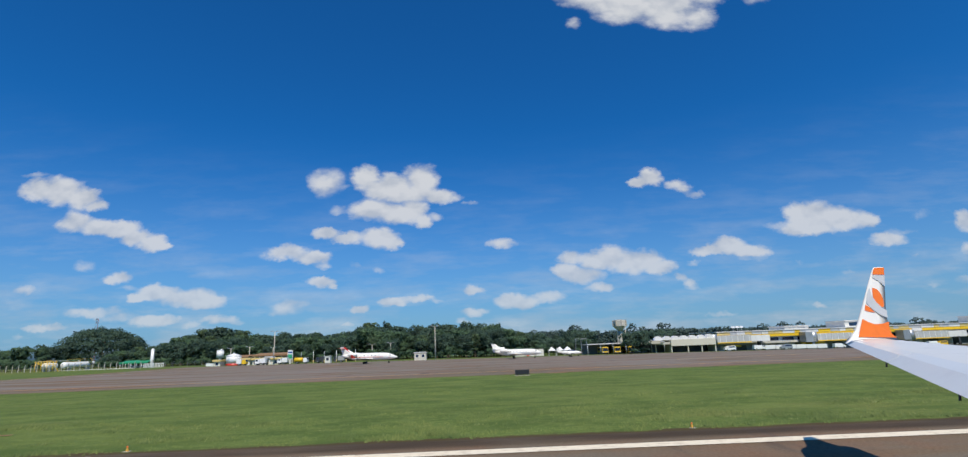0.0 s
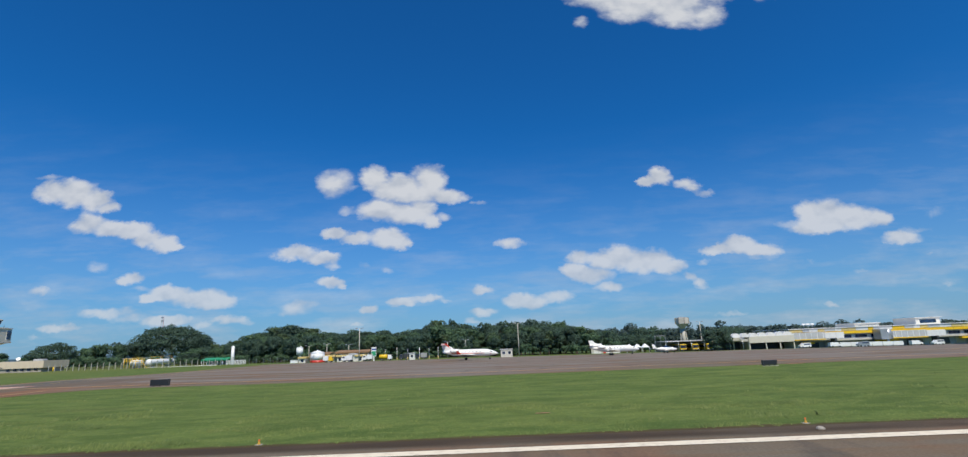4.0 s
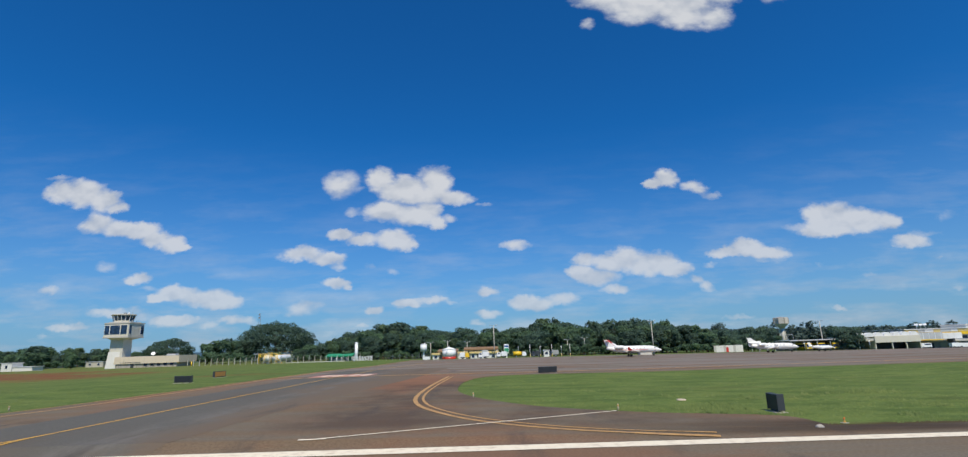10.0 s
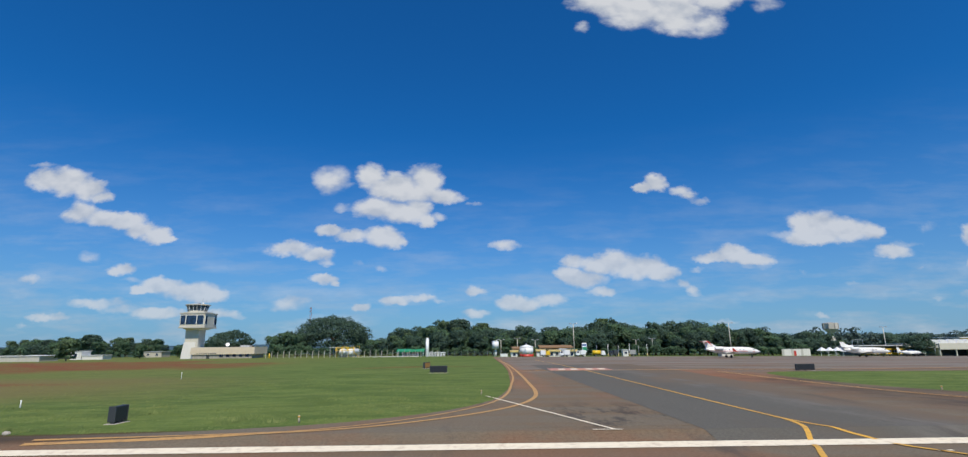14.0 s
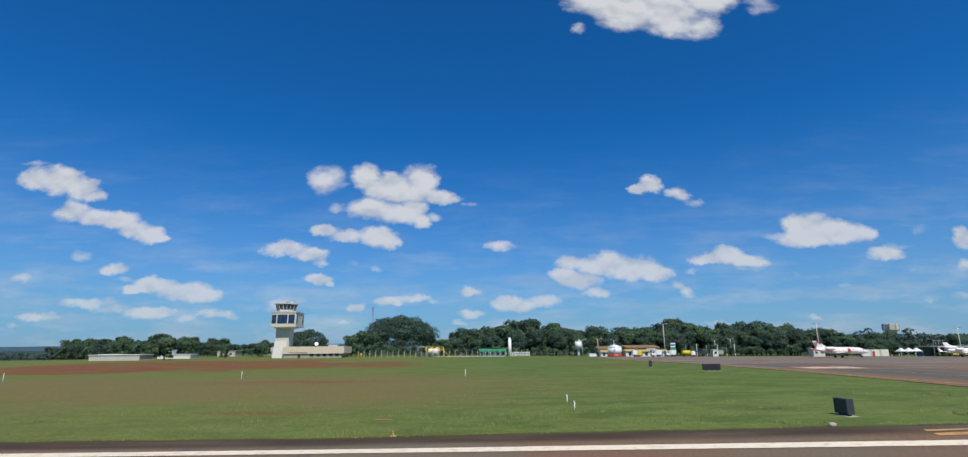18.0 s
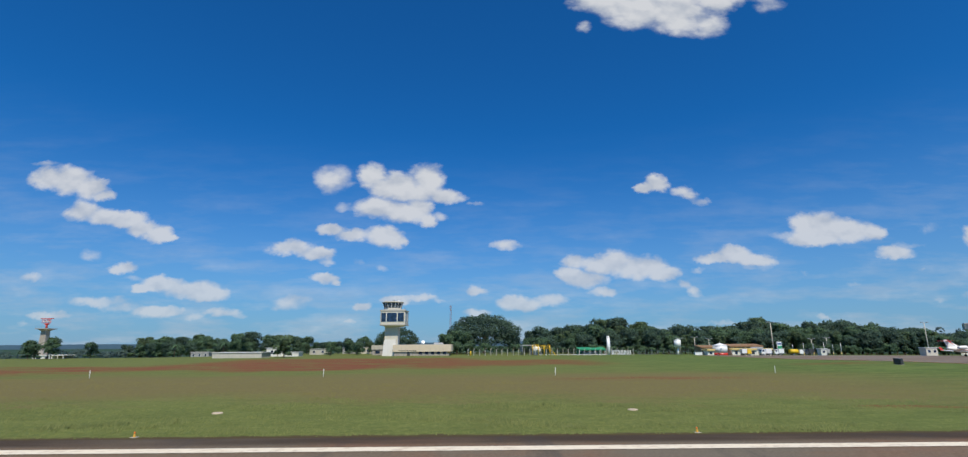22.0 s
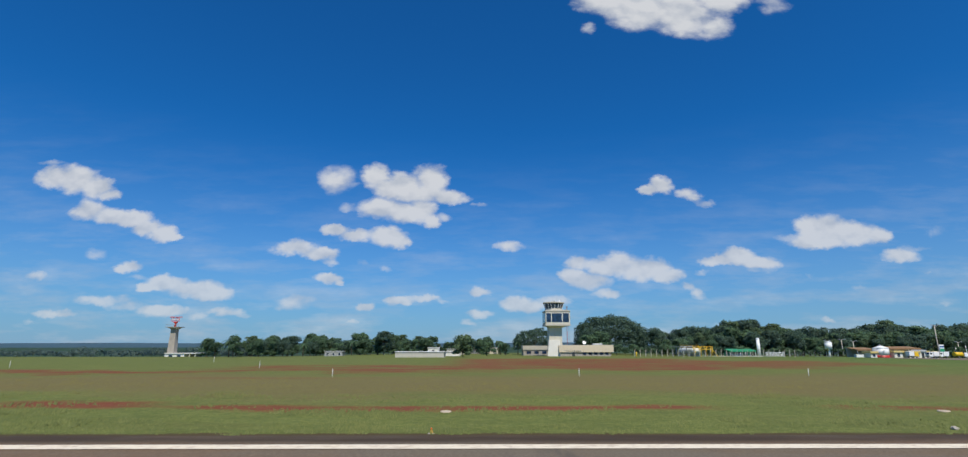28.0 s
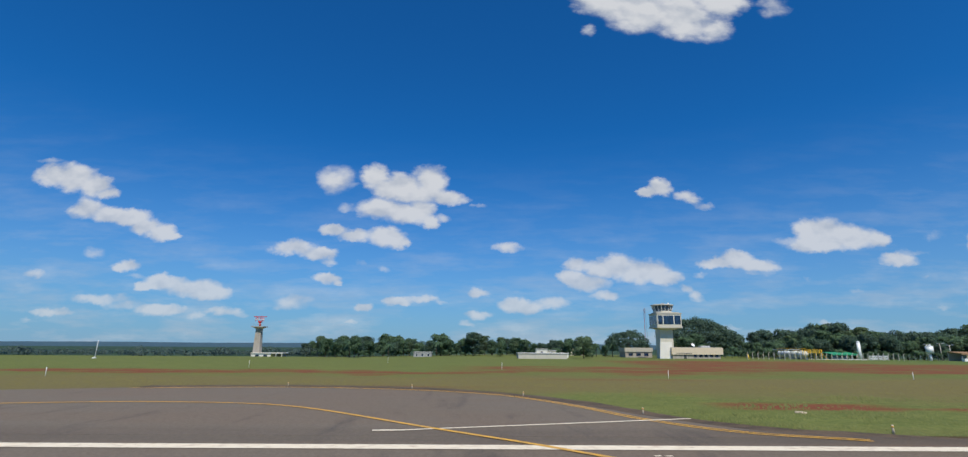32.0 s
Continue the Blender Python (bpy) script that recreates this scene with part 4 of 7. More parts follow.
def low_wing():
    t = thing("tower_annex", (-157.5, 202.6, 0), 0, "low cream building with deep parapet beside the control tower", "building")
    plan = [(-11.5, -4.3), (-3.0, -2.0), (10.0, 0.6), (10.0, 13), (-7.0, 13), (-7.0, 0.5), (-11.5, -0.9)]
    inner = [(-11.1, -3.8), (-3.0, -1.5), (9.0, 1.0), (9.0, 12), (-6.8, 12), (-6.8, 0.3), (-11.1, -1.0)]
    part("wall", bm_prism(inner, -0.6, 1.9), OLD_CONCRETE, t)
    part("parapet", bm_prism(plan, 1.45, 4.05), ANNEX, t)
    part("roof", bm_prism([(x * 0.96, y * 0.96 + 0.3) for x, y in plan], 4.05, 4.12), GREY_WALL, t)
    for k in range(5):
        f = (k + 0.6) / 5.4
        x, y = -3.0 + 12.0 * f, -1.5 + 2.5 * f
        w = part("window", bm_box(x - 0.8, x + 0.8, y - 0.08, y + 0.02, 0.5, 1.6), DARK_STEEL, t)
        part("pane", bm_box(x - 0.7, x + 0.7, y - 0.11, y - 0.07, 0.58, 1.52), GLASS, w)
    part("door", bm_box(-6.4, -5.4, -2.5, -2.1, -0.4, 1.4), DARK_STEEL, t)
    for k in range(9):
        part("lettering_bar", bm_box(-9.6 + 0.75 * k, -9.1 + 0.75 * k, -3.74 + 0.184 * k, -3.56 + 0.184 * k, 1.8, 2.05), DARK_STEEL, t)
    part("roof_unit", bm_box(3.0, 6.5, 4, 6.5, 4.1, 4.75, 0.05), METAL_ROOF, t)
    d = part("satellite_dish", bm_lathe([(0.05, 0), (0.45, 0.08), (0.75, 0.3), (0.72, 0.33), (0.42, 0.13), (0.05, 0.05)], 14), WHITE, t)
    d.matrix_basis = pose(-1.0, 2.0, 4.9, 60, 0, 20)
    part("dish_mast", bm_tube((-1.0, 2.1, 4.05), (-1.0, 2.1, 4.95), 0.06, n=6), STEEL, t)
    t2 = thing("side_building", (-175.3, 222, 0), 0, "low grey flat-roofed building behind the control tower", "building")
    part("wall", bm_box(-5.5, 5.5, -3, 6, -0.8, 2.2), OLD_CONCRETE, t2)
    part("fascia", bm_box(-5.8, 5.8, -3.3, 6.3, 2.2, 3.9, 0.05), TAN_WALL, t2)
    for k in range(3):
        part("window", bm_box(-4.2 + 3.2 * k, -2.4 + 3.2 * k, -3.06, -2.98, 0.6, 1.7), GLASS, t2)


control_tower()
low_wing()


def plain_house(name, x0, x1, y0, y1, z0, z1, wall, roof, label, panels=0, windows=0, category="building"):
    """A small flat-roofed building with its wall panels and openings."""
    cx, cy = (x0 + x1) / 2, (y0 + y1) / 2
    t = thing(name, (cx, cy, z0), 0, label, category)
    hx, hy, h = (x1 - x0) / 2, (y1 - y0) / 2, z1 - z0
    part("wall", bm_box(-hx, hx, -hy, hy, -0.5, h), wall, t)
    part("roof", bm_box(-hx - 0.25, hx + 0.25, -hy - 0.25, hy + 0.25, h, h + 0.18, 0.03), roof, t)
    for k in range(panels):
        x = -hx + 2 * hx * (k + 1) / (panels + 1)
        part("pilaster", bm_box(x - 0.09, x + 0.09, -hy - 0.07, -hy + 0.02, -0.4, h - 0.02), wall, t)
    for k in range(windows):
        x = -hx + 2 * hx * (k + 0.5) / windows
        w = part("window", bm_box(x - 0.55, x + 0.55, -hy - 0.06, -hy + 0.02, h * 0.38, h * 0.78), WHITE, t)
        part("pane", bm_box(x - 0.47, x + 0.47, -hy - 0.09, -hy - 0.05, h * 0.38 + 0.07, h * 0.78 - 0.07), GLASS, w)
    return t


plain_house("field_building", -227.5, -210.8, 182, 190, -0.2, 1.75, CONCRETE, LIGHT_ROOF, "long low pale concrete building in the field", panels=7)
plain_house("block_house", -218.8, -214.6, 206, 211, -0.3, 3.1, WHITE_WALL, LIGHT_ROOF, "small white block-like house behind the field building", windows=1)
plain_house("shed", -214.2, -206.4, 206, 211, -0.3, 1.5, WHITE_WALL, LIGHT_ROOF, "low shed with bright white roof beside the block-like house", panels=3)
plain_house("hut", -214, -206, 243, 250, -0.4, 2.4, TAN_WALL, METAL_ROOF, "small tan hut with sheet roof among trees", windows=2)
plain_house("hut", -272, -263.6, 251, 256, -1.6, 1.3, GREY_WALL, LIGHT_ROOF, "small grey hut with pale sheet roof", windows=3)
plain_house("roadside_house", -196.5, -190, 262, 268, -0.4, 3.0, CREAM, METAL_ROOF, "cream house among trees behind the field", windows=2)
plain_house("roadside_house", -205.5, -199, 268, 274, -0.4, 2.7, GREY_WALL, LIGHT_ROOF, "grey house with pale roof behind the field", windows=2)


def radar_tower():
    t = thing("radar_tower", (-350.2, 262, -2.4), 0, "tapered concrete radar tower with red and white antenna", "radar tower")
    part("shaft", bm_box(-1.75, 1.75, -1.7, 1.7, -0.5, 15.0, 0.06, taper=(0.72, 0.72)), OLD_CONCRETE, t)
    part("bracket", bm_loft([[(x * k, y * k, z) for x, y in square(1.3)] for k, z in ((1.0, 14.4), (1.9, 15.2))]), OLD_CONCRETE, t)
    part("platform", bm_box(-3.1, 3.1, -3.0, 3.0, 15.2, 15.6, 0.05), GREY_WALL, t)
    for k in range(7):
        x = -3.0 + 1.0 * k
        part("railing_post", bm_tube((x, -2.9, 15.6), (x, -2.9, 16.6), 0.04, n=5), STEEL, t)
    part("railing", bm_tube((-3.0, -2.9, 16.6), (3.0, -2.9, 16.6), 0.04, n=5), STEEL, t)
    part("pedestal", bm_tube((0, 0, 15.6), (0, 0, 17.6), 0.55, 0.4, 12), RED, t)
    part("drive", bm_box(-0.8, 0.8, -0.6, 0.6, 17.4, 18.1, 0.08), RED, t)
    for k in range(7):
        x = -2.1 + 0.7 * k
        part("antenna_rib", bm_tube((x, -0.35 - 0.1 * abs(x), 18.0), (x * 0.9, -0.15 - 0.2 * abs(x), 20.2), 0.12, n=6), RED, t)
    part("antenna_bar", bm_box(-3.1, 3.1, -0.5, -0.1, 20.15, 20.5, 0.05), RED, t)
    part("antenna_bar", bm_box(-2.3, 2.3, -0.6, -0.3, 18.9, 19.15, 0.04), WHITE, t)
    for s in (-1, 1):
        part("brace", bm_tube((0, 0, 17.6), (2.0 * s, -0.4, 19.8), 0.07, n=6), WHITE, t)
    b = thing("radar_building", (-343, 262, -2.4), 0, "low white flat-roofed building with open porch", "building")
    part("wall", bm_box(-8.5, 1.0, -3.6, 3, -0.5, 2.6), WHITE_WALL, b)
    part("roof", bm_box(-8.8, 6.8, -4.0, 3.4, 2.6, 2.95, 0.04), WHITE_WALL, b)
    for x in (6.3, 3.6):
        part("column", bm_box(x - 0.16, x + 0.16, -3.8, -3.5, -0.5, 2.6), WHITE_WALL, b)
    part("back_wall", bm_box(1.0, 6.5, 2.6, 3.0, -0.5, 2.6), GREY_WALL, b)
    for k in range(2):
        part("window", bm_box(-6.5 + 4 * k, -4.7 + 4 * k, -3.66, -3.58, 1.0, 2.0), GLASS, b)


radar_tower()

# ---- fuel farm and ground handling yard ----


def yard_z(x, y):
    return ground_z(x, y)


def cylinder_tank(x, y, length, r, label):
    """A lying tank with dished ends on saddles, with a yellow catwalk."""
    t = thing("fuel_tank", (x, y, yard_z(x, y)), 90, label, "tank", "fuel tanks")
    prof = [(0.05, 0), (r * 0.6, 0.12), (r * 0.92, 0.4), (r, 0.75), (r, length - 0.75), (r * 0.92, length - 0.4), (r * 0.6, length - 0.12), (0.05, length)]
    shell = part("shell", bm_lathe(prof, 20), WHITE, t)
    shell.matrix_basis = pose(-length / 2, 0, r + 0.7, 0, 90, 0)
    for s in (-0.3, 0.3):
        part("saddle", bm_box(s * length - 0.2, s * length + 0.2, -r * 0.8, r * 0.8, -0.3, 0.9), CONCRETE, t)
    part("catwalk", bm_box(-length * 0.42, length * 0.42, -0.5, 0.5, 2 * r + 0.75, 2 * r + 0.82), YELLOW, t)
    for s in (-0.4, 0.0, 0.4):
        part("rail_post", bm_tube((s * length, -0.5, 2 * r + 0.8), (s * length, -0.5, 2 * r + 1.7), 0.05, n=6), YELLOW, t)
    part("handrail", bm_tube((-length * 0.42, -0.5, 2 * r + 1.7), (length * 0.42, -0.5, 2 * r + 1.7), 0.05, n=6), YELLOW, t)
    part("manhole", bm_tube((0, 0, 2 * r + 0.6), (0, 0, 2 * r + 1.0), 0.35, n=12), WHITE, t)


cylinder_tank(-113.6, 220.5, 17.0, 1.25, "long white lying fuel tank with yellow catwalk")
cylinder_tank(-114.8, 207.5, 6.0, 1.2, "short white lying fuel tank with yellow catwalk")
can = thing("canopy", (-118.6, 210, -0.6), 0, "thin flat canopy on posts over the fuel tanks", "canopy")
part("roof", bm_box(-1.8, 3.0, -3, 8, 4.0, 4.2, 0.03), METAL_ROOF, can)
for x in (-1.4, 2.6):
    for y in (-2.6, 2.6, 7.6):
        part("post", bm_tube((x, y, -0.5), (x, y, 4.0), 0.1, n=8), STEEL, can)
gan = thing("tank_gantry", (-113.2, 203.4, -0.6), 0, "yellow steel stair gantry at the end of the fuel tanks", "gantry")
part("platform", bm_box(-3.4, 3.4, -0.7, 0.7, 2.9, 3.05), YELLOW, gan)
for x in (-3.3, -1.1, 1.1, 3.3):
    part("post", bm_tube((x, -0.65, -0.4), (x, -0.65, 4.1), 0.09, n=8), YELLOW, gan)
    part("post", bm_tube((x, 0.65, -0.4), (x, 0.65, 4.1), 0.09, n=8), YELLOW, gan)
for z in (3.55, 4.1):
    part("handrail", bm_tube((-3.3, -0.65, z), (3.3, -0.65, z), 0.06, n=6), YELLOW, gan)
part("stringer", bm_loft([[(3.3, y_, 3.0), (3.3, y_, 2.75), (5.9, y_, -0.2), (5.9, y_, 0.05)] for y_ in (-0.5, -0.4)]), YELLOW, gan)
for k in range(7):
    part("tread", bm_box(3.5 + 0.34 * k, 3.8 + 0.34 * k, -0.5, 0.5, 2.68 - 0.4 * k, 2.73 - 0.4 * k), STEEL, gan)
pk = thing("picket_fence", (-79.6, 214.5, ground_z(-79.6, 214.5)), 2, "bright white picket fence beside the stack", "fence")
for k in range(13):
    part("picket", bm_box(-3.9 + 0.62 * k, -3.66 + 0.62 * k, -0.05, 0.05, -0.2, 1.75), WHITE, pk)
for z in (0.5, 1.4):
    part("rail", bm_box(-3.95, 3.95, 0.05, 0.1, z, z + 0.12), WHITE, pk)
wall = thing("bund_wall", (-103, 211.5, -0.7), 2, "low white concrete wall round the fuel tanks", "wall")
part("wall", bm_box(-17, 17, -0.15, 0.15, -0.4, 0.55, 0.02), WHITE_WALL, wall)

gc = thing("green_shelter", (-90.5, 221.5, -0.8), 2, "green sheet-roofed open shelter with white posts", "shelter")
part("roof", bm_loft([[(-5.6, -2.6, 2.5), (5.6, -2.6, 2.5), (5.6, 2.6, 3.2), (-5.6, 2.6, 3.2)], [(-5.6, -2.6, 2.65), (5.6, -2.6, 2.65), (5.6, 2.6, 3.35), (-5.6, 2.6, 3.35)]]), GREEN, gc)
part("fascia", bm_box(-5.6, 5.6, -2.72, -2.6, 2.2, 2.68), GREEN, gc)
for k in range(6):
    part("post", bm_tube((-5.3 + 2.12 * k, -2.5, -0.4), (-5.3 + 2.12 * k, -2.5, 2.5), 0.09, n=8), WHITE, gc)
    part("post", bm_tube((-5.3 + 2.12 * k, 2.5, -0.4), (-5.3 + 2.12 * k, 2.5, 3.2), 0.09, n=8), WHITE, gc)
part("back_panel", bm_box(-5.4, 5.4, 2.4, 2.5, -0.3, 2.4), GREEN, gc)
part("tank", bm_tube((-3.5, 0.6, 0.9), (3.0, 0.6, 0.9), 0.8, n=16), STEEL, gc)

st = thing("white_stack", (-83.5, 219.5, -0.9), 0, "tall white round steel stack with a domed cap", "stack")
part("pipe", bm_tube((0, 0, -0.4), (0, 0, 7.5), 0.66, 0.62, 18), WHITE, st)
part("cap", bm_lathe([(0.66, 7.4), (0.66, 7.6), (0.4, 7.85), (0.05, 7.95)], 18), WHITE, st)
part("flange", bm_tube((0, 0, 3.4), (0, 0, 3.55), 0.74, n=18), WHITE, st)
part("ladder", bm_box(0.66, 0.74, -0.2, 0.2, 0.3, 7.2), STEEL, st)

mt = thing("water_tank", (-55.4, 218, -0.95), 0, "white cylindrical water tank on a slender stem", "water tank")
part("stem", bm_tube((0, 0, -0.4), (0, 0, 3.2), 0.45, 0.42, 16), WHITE, mt)
part("bowl", bm_tube((0, 0, 3.3), (0, 0, 6.1), 1.35, n=24), WHITE, mt)
part("lid", bm_lathe([(1.42, 6.1), (1.42, 6.25), (0.4, 6.4), (0.1, 6.42)], 22, smooth=False), WHITE, mt)
part("manhole", bm_tube((0.4, 0, 6.3), (0.4, 0, 6.7), 0.25, n=10), WHITE, mt)

vt = thing("storage_tank", (-43.9, 205, ground_z(-44, 205)), 0, "white round fuel tank with cone roof and red base band", "tank")
part("base_band", bm_tube((0, 0, -0.4), (0, 0, 0.8), 2.68, n=32), RED, vt)
part("shell", bm_tube((0, 0, 0.8), (0, 0, 3.5), 2.64, n=32), WHITE, vt)
part("roof", bm_lathe([(2.75, 3.5), (2.75, 3.6), (0.3, 4.4), (0.1, 4.5)], 32), WHITE, vt)
part("vent", bm_tube((0, 0, 4.4), (0, 0, 4.9), 0.15, n=8), STEEL, vt)
for k in range(5):
    part("stair_step", bm_box(-2.4 + k * 0.4, -2.05 + k * 0.4, -3.0, -2.5, 0.3 + 0.6 * k, 0.4 + 0.6 * k), STEEL, vt)


def truck(x, y, turn, cab_mat, body_mat, label, tanker=False, length=7.5):
    t = thing("truck", (x, y, yard_z(x, y)), turn, label, "truck", "parked service trucks")
    t.scale = (0.8, 0.8, 0.8)
    L = length
    part("chassis", bm_box(-L / 2, L / 2, -0.5, 0.5, 0.55, 0.8), DARK_STEEL, t)
    cab = part("cab", bm_loft([[(-L / 2, y_, 0.7), (-L / 2, y_, 1.7), (-L / 2 + 0.35, y_ * 0.94, 2.55), (-L / 2 + 1.8, y_ * 0.94, 2.6), (-L / 2 + 1.9, y_, 0.7)] for y_ in (-1.15, 1.15)]), cab_mat, t)
    part("windscreen", bm_loft([[(-L / 2 - 0.02, y_, 1.75), (-L / 2 + 0.29, y_ * 0.94, 2.45), (-L / 2 + 0.35, y_ * 0.94, 2.45), (-L / 2 + 0.04, y_, 1.75)] for y_ in (-1.02, 1.02)]), GLASS, cab)
    part("side_window", bm_box(-L / 2 + 0.45, -L / 2 + 1.4, -1.17, -1.12, 1.7, 2.35), GLASS, cab)
    if tanker:
        b = part("tank", bm_tube((-L / 2 + 2.2, 0, 1.75), (L / 2, 0, 1.75), 1.0, n=18), body_mat, t)
    else:
        b = part("body", bm_box(-L / 2 + 2.1, L / 2, -1.2, 1.2, 0.85, 2.9, 0.06), body_mat, t)
    for sx in (-L / 2 + 1.0, L / 2 - 1.3):
        for sy in (-1.0, 1.0):
            wl_ = part("wheel", bm_tube((sx, sy - 0.14, 0.48), (sx, sy + 0.14, 0.48), 0.48, n=16), RUBBER, t)
            part("rim", bm_tube((sx, sy - 0.16, 0.48), (sx, sy + 0.16, 0.48), 0.24, n=10), STEEL, wl_)
    part("headlight", bm_box(-L / 2 - 0.03, -L / 2 + 0.02, -0.95, -0.65, 0.85, 1.05), WHITE, t)
    part("bumper", bm_box(-L / 2 - 0.12, -L / 2 + 0.05, -1.15, 1.15, 0.45, 0.75, 0.03), DARK_STEEL, t)


truck(-23.8, 201, 0, WHITE, WHITE, "white van-bodied truck parked in the service yard", False, 4.6)
truck(-17.0, 201, 180, WHITE, YELLOW, "white tanker truck with yellow tank", True, 6.0)
truck(-30.5, 197.5, 0, WHITE, WHITE, "white low service truck", False, 4.8)
truck(-37.6, 198, 180, YELLOW, WHITE, "white and yellow service truck in the yard", False, 4.4)
truck(-10.5, 204, 0, DARK_STEEL, DARK_STEEL, "dark truck parked behind posts", False, 4.6)
truck(-4.0, 205, 0, DARK_STEEL, GREY_WALL, "dark grey truck parked behind posts", False, 5.0)


def yard_shed(x0, x1, y, h, roof, label, posts=5):
    cx = (x0 + x1) / 2
    t = thing("yard_shed", (cx, y, yard_z(cx, y)), 0, label, "shed")
    hx = (x1 - x0) / 2
    part("roof", bm_loft([[(-hx, -3.2, h), (hx, -3.2, h), (hx, 3.2, h + 0.7), (-hx, 3.2, h + 0.7)], [(-hx, -3.2, h + 0.14), (hx, -3.2, h + 0.14), (hx, 3.2, h + 0.84), (-hx, 3.2, h + 0.84)]]), roof, t)
    part("fascia", bm_box(-hx, hx, -3.32, -3.2, h - 0.35, h + 0.2), roof, t)
    for k in range(posts):
        x = -hx + 0.3 + (2 * hx - 0.6) * k / (posts - 1)
        part("post", bm_tube((x, -3.0, -0.4), (x, -3.0, h), 0.1, n=8), STEEL, t)
    part("back_wall", bm_box(-hx, hx, 3.0, 3.15, -0.4, h + 0.6), TAN_WALL, t)


def yard_kiosk(x0, x1, y, h, label):
    """A small white building with a thick yellow roof edge."""
    cx, hx = (x0 + x1) / 2, (x1 - x0) / 2
    t = thing("yard_kiosk", (cx, y, yard_z(cx, y)), 0, label, "building", "yellow-roofed yard buildings")
    part("wall", bm_box(-hx, hx, -1.8, 1.8, -0.4, h - 0.7), WHITE_WALL, t)
    part("roof", bm_box(-hx - 0.35, hx + 0.35, -2.3, 2.3, h - 0.7, h, 0.06), OCHRE, t)
    n = max(1, int(hx))
    for k in range(n):
        x = -hx + 2 * hx * (k + 0.5) / n
        part("opening", bm_box(x - 0.5, x + 0.5, -1.84, -1.78, 0.3, h - 1.0), DARK_STEEL if k % 2 else GLASS, t)


yard_kiosk(-50.0, -47.6, 204, 2.3, "small white kiosk with thick yellow roof edge")
yard_kiosk(-40.2, -37.0, 205, 2.6, "white kiosk with thick yellow roof edge")
yard_kiosk(-35.6, -31.6, 204, 2.5, "white yard building with yellow roof edge")
yard_kiosk(-28.6, -25.2, 204, 2.5, "white yard building with yellow roof edge")
mid = thing("yard_office", (-30.1, 204, yard_z(-30, 204)), 0, "white yard office with raised pale roof", "building")
part("wall", bm_box(-1.45, 1.45, -1.8, 1.8, -0.4, 2.3), WHITE_WALL, mid)
part("roof", bm_prism([(-1.7, 2.3), (1.7, 2.3), (0.9, 3.0), (-0.9, 3.0)], -2.2, 2.2, axis="y"), METAL_ROOF, mid)
part("door", bm_box(-0.5, 0.5, -1.86, -1.78, -0.1, 1.9), DARK_STEEL, mid)
low = thing("white_bin", (-52.6, 205, yard_z(-52, 205)), 0, "low white metal bin beside the water tank", "bin")
part("bin", bm_box(-1.4, 1.4, -0.7, 0.7, -0.2, 1.0, 0.05), WHITE, low)
part("lid", bm_box(-1.45, 1.45, -0.75, 0.75, 1.0, 1.08, 0.02), WHITE, low)
yard_shed(-38.5, -25.0, 212, 3.4, RUST, "open shed with rust-brown roof behind the yard", 7)
yard_shed(-49.0, -41.0, 214, 2.9, RUST, "open shed with rust-brown roof behind the round tank", 4)
plain_house("guard_booth", -8.0, -6.0, 200, 202.4, yard_z(-7, 201), yard_z(-7, 201) + 2.3, WHITE_WALL, LIGHT_ROOF, "small white guard booth", windows=1)
plain_house("guard_booth", 26.0, 30.2, 193, 196, ground_z(28, 194), ground_z(28, 194) + 2.7, CREAM, LIGHT_ROOF, "small cream guard booth with overhanging roof", windows=2)

sg = thing("fuel_totem", (-21.9, 203, ground_z(-22, 203)), 0, "tall white totem sign with green panel", "sign")
part("post", bm_box(-0.25, 0.25, -0.15, 0.15, -0.4, 1.7), WHITE, sg)
part("board", bm_box(-0.9, 0.9, -0.22, 0.22, 1.6, 5.0, 0.05), WHITE, sg)
part("panel", bm_box(-0.8, 0.8, -0.26, -0.21, 1.9, 3.5), GREEN, sg)
part("stripe", bm_box(-0.8, 0.8, -0.26, -0.21, 3.9, 4.5), BLUE, sg)


def light_pole(x, y, h, label, arms=2, lean=0.0, mat_=None):
    t = thing("light_pole", (x, y, ground_z(x, y)), 0, label, "light pole", "yard light poles")
    part("pole", bm_tube((0, 0, -0.4), (lean, 0, h), 0.2, 0.12, 10), mat_ or CONCRETE, t)
    for k in range(arms):
        s = -1 if k % 2 else 1
        part("arm", bm_tube((lean, 0, h - 0.3), (lean + 1.1 * s, -0.2, h + 0.1), 0.05, n=6), STEEL, t)
        part("lamp_head", bm_box(lean + 1.1 * s - 0.4, lean + 1.1 * s + 0.4, -0.45, 0.05, h, h + 0.22, 0.04), STEEL, t)


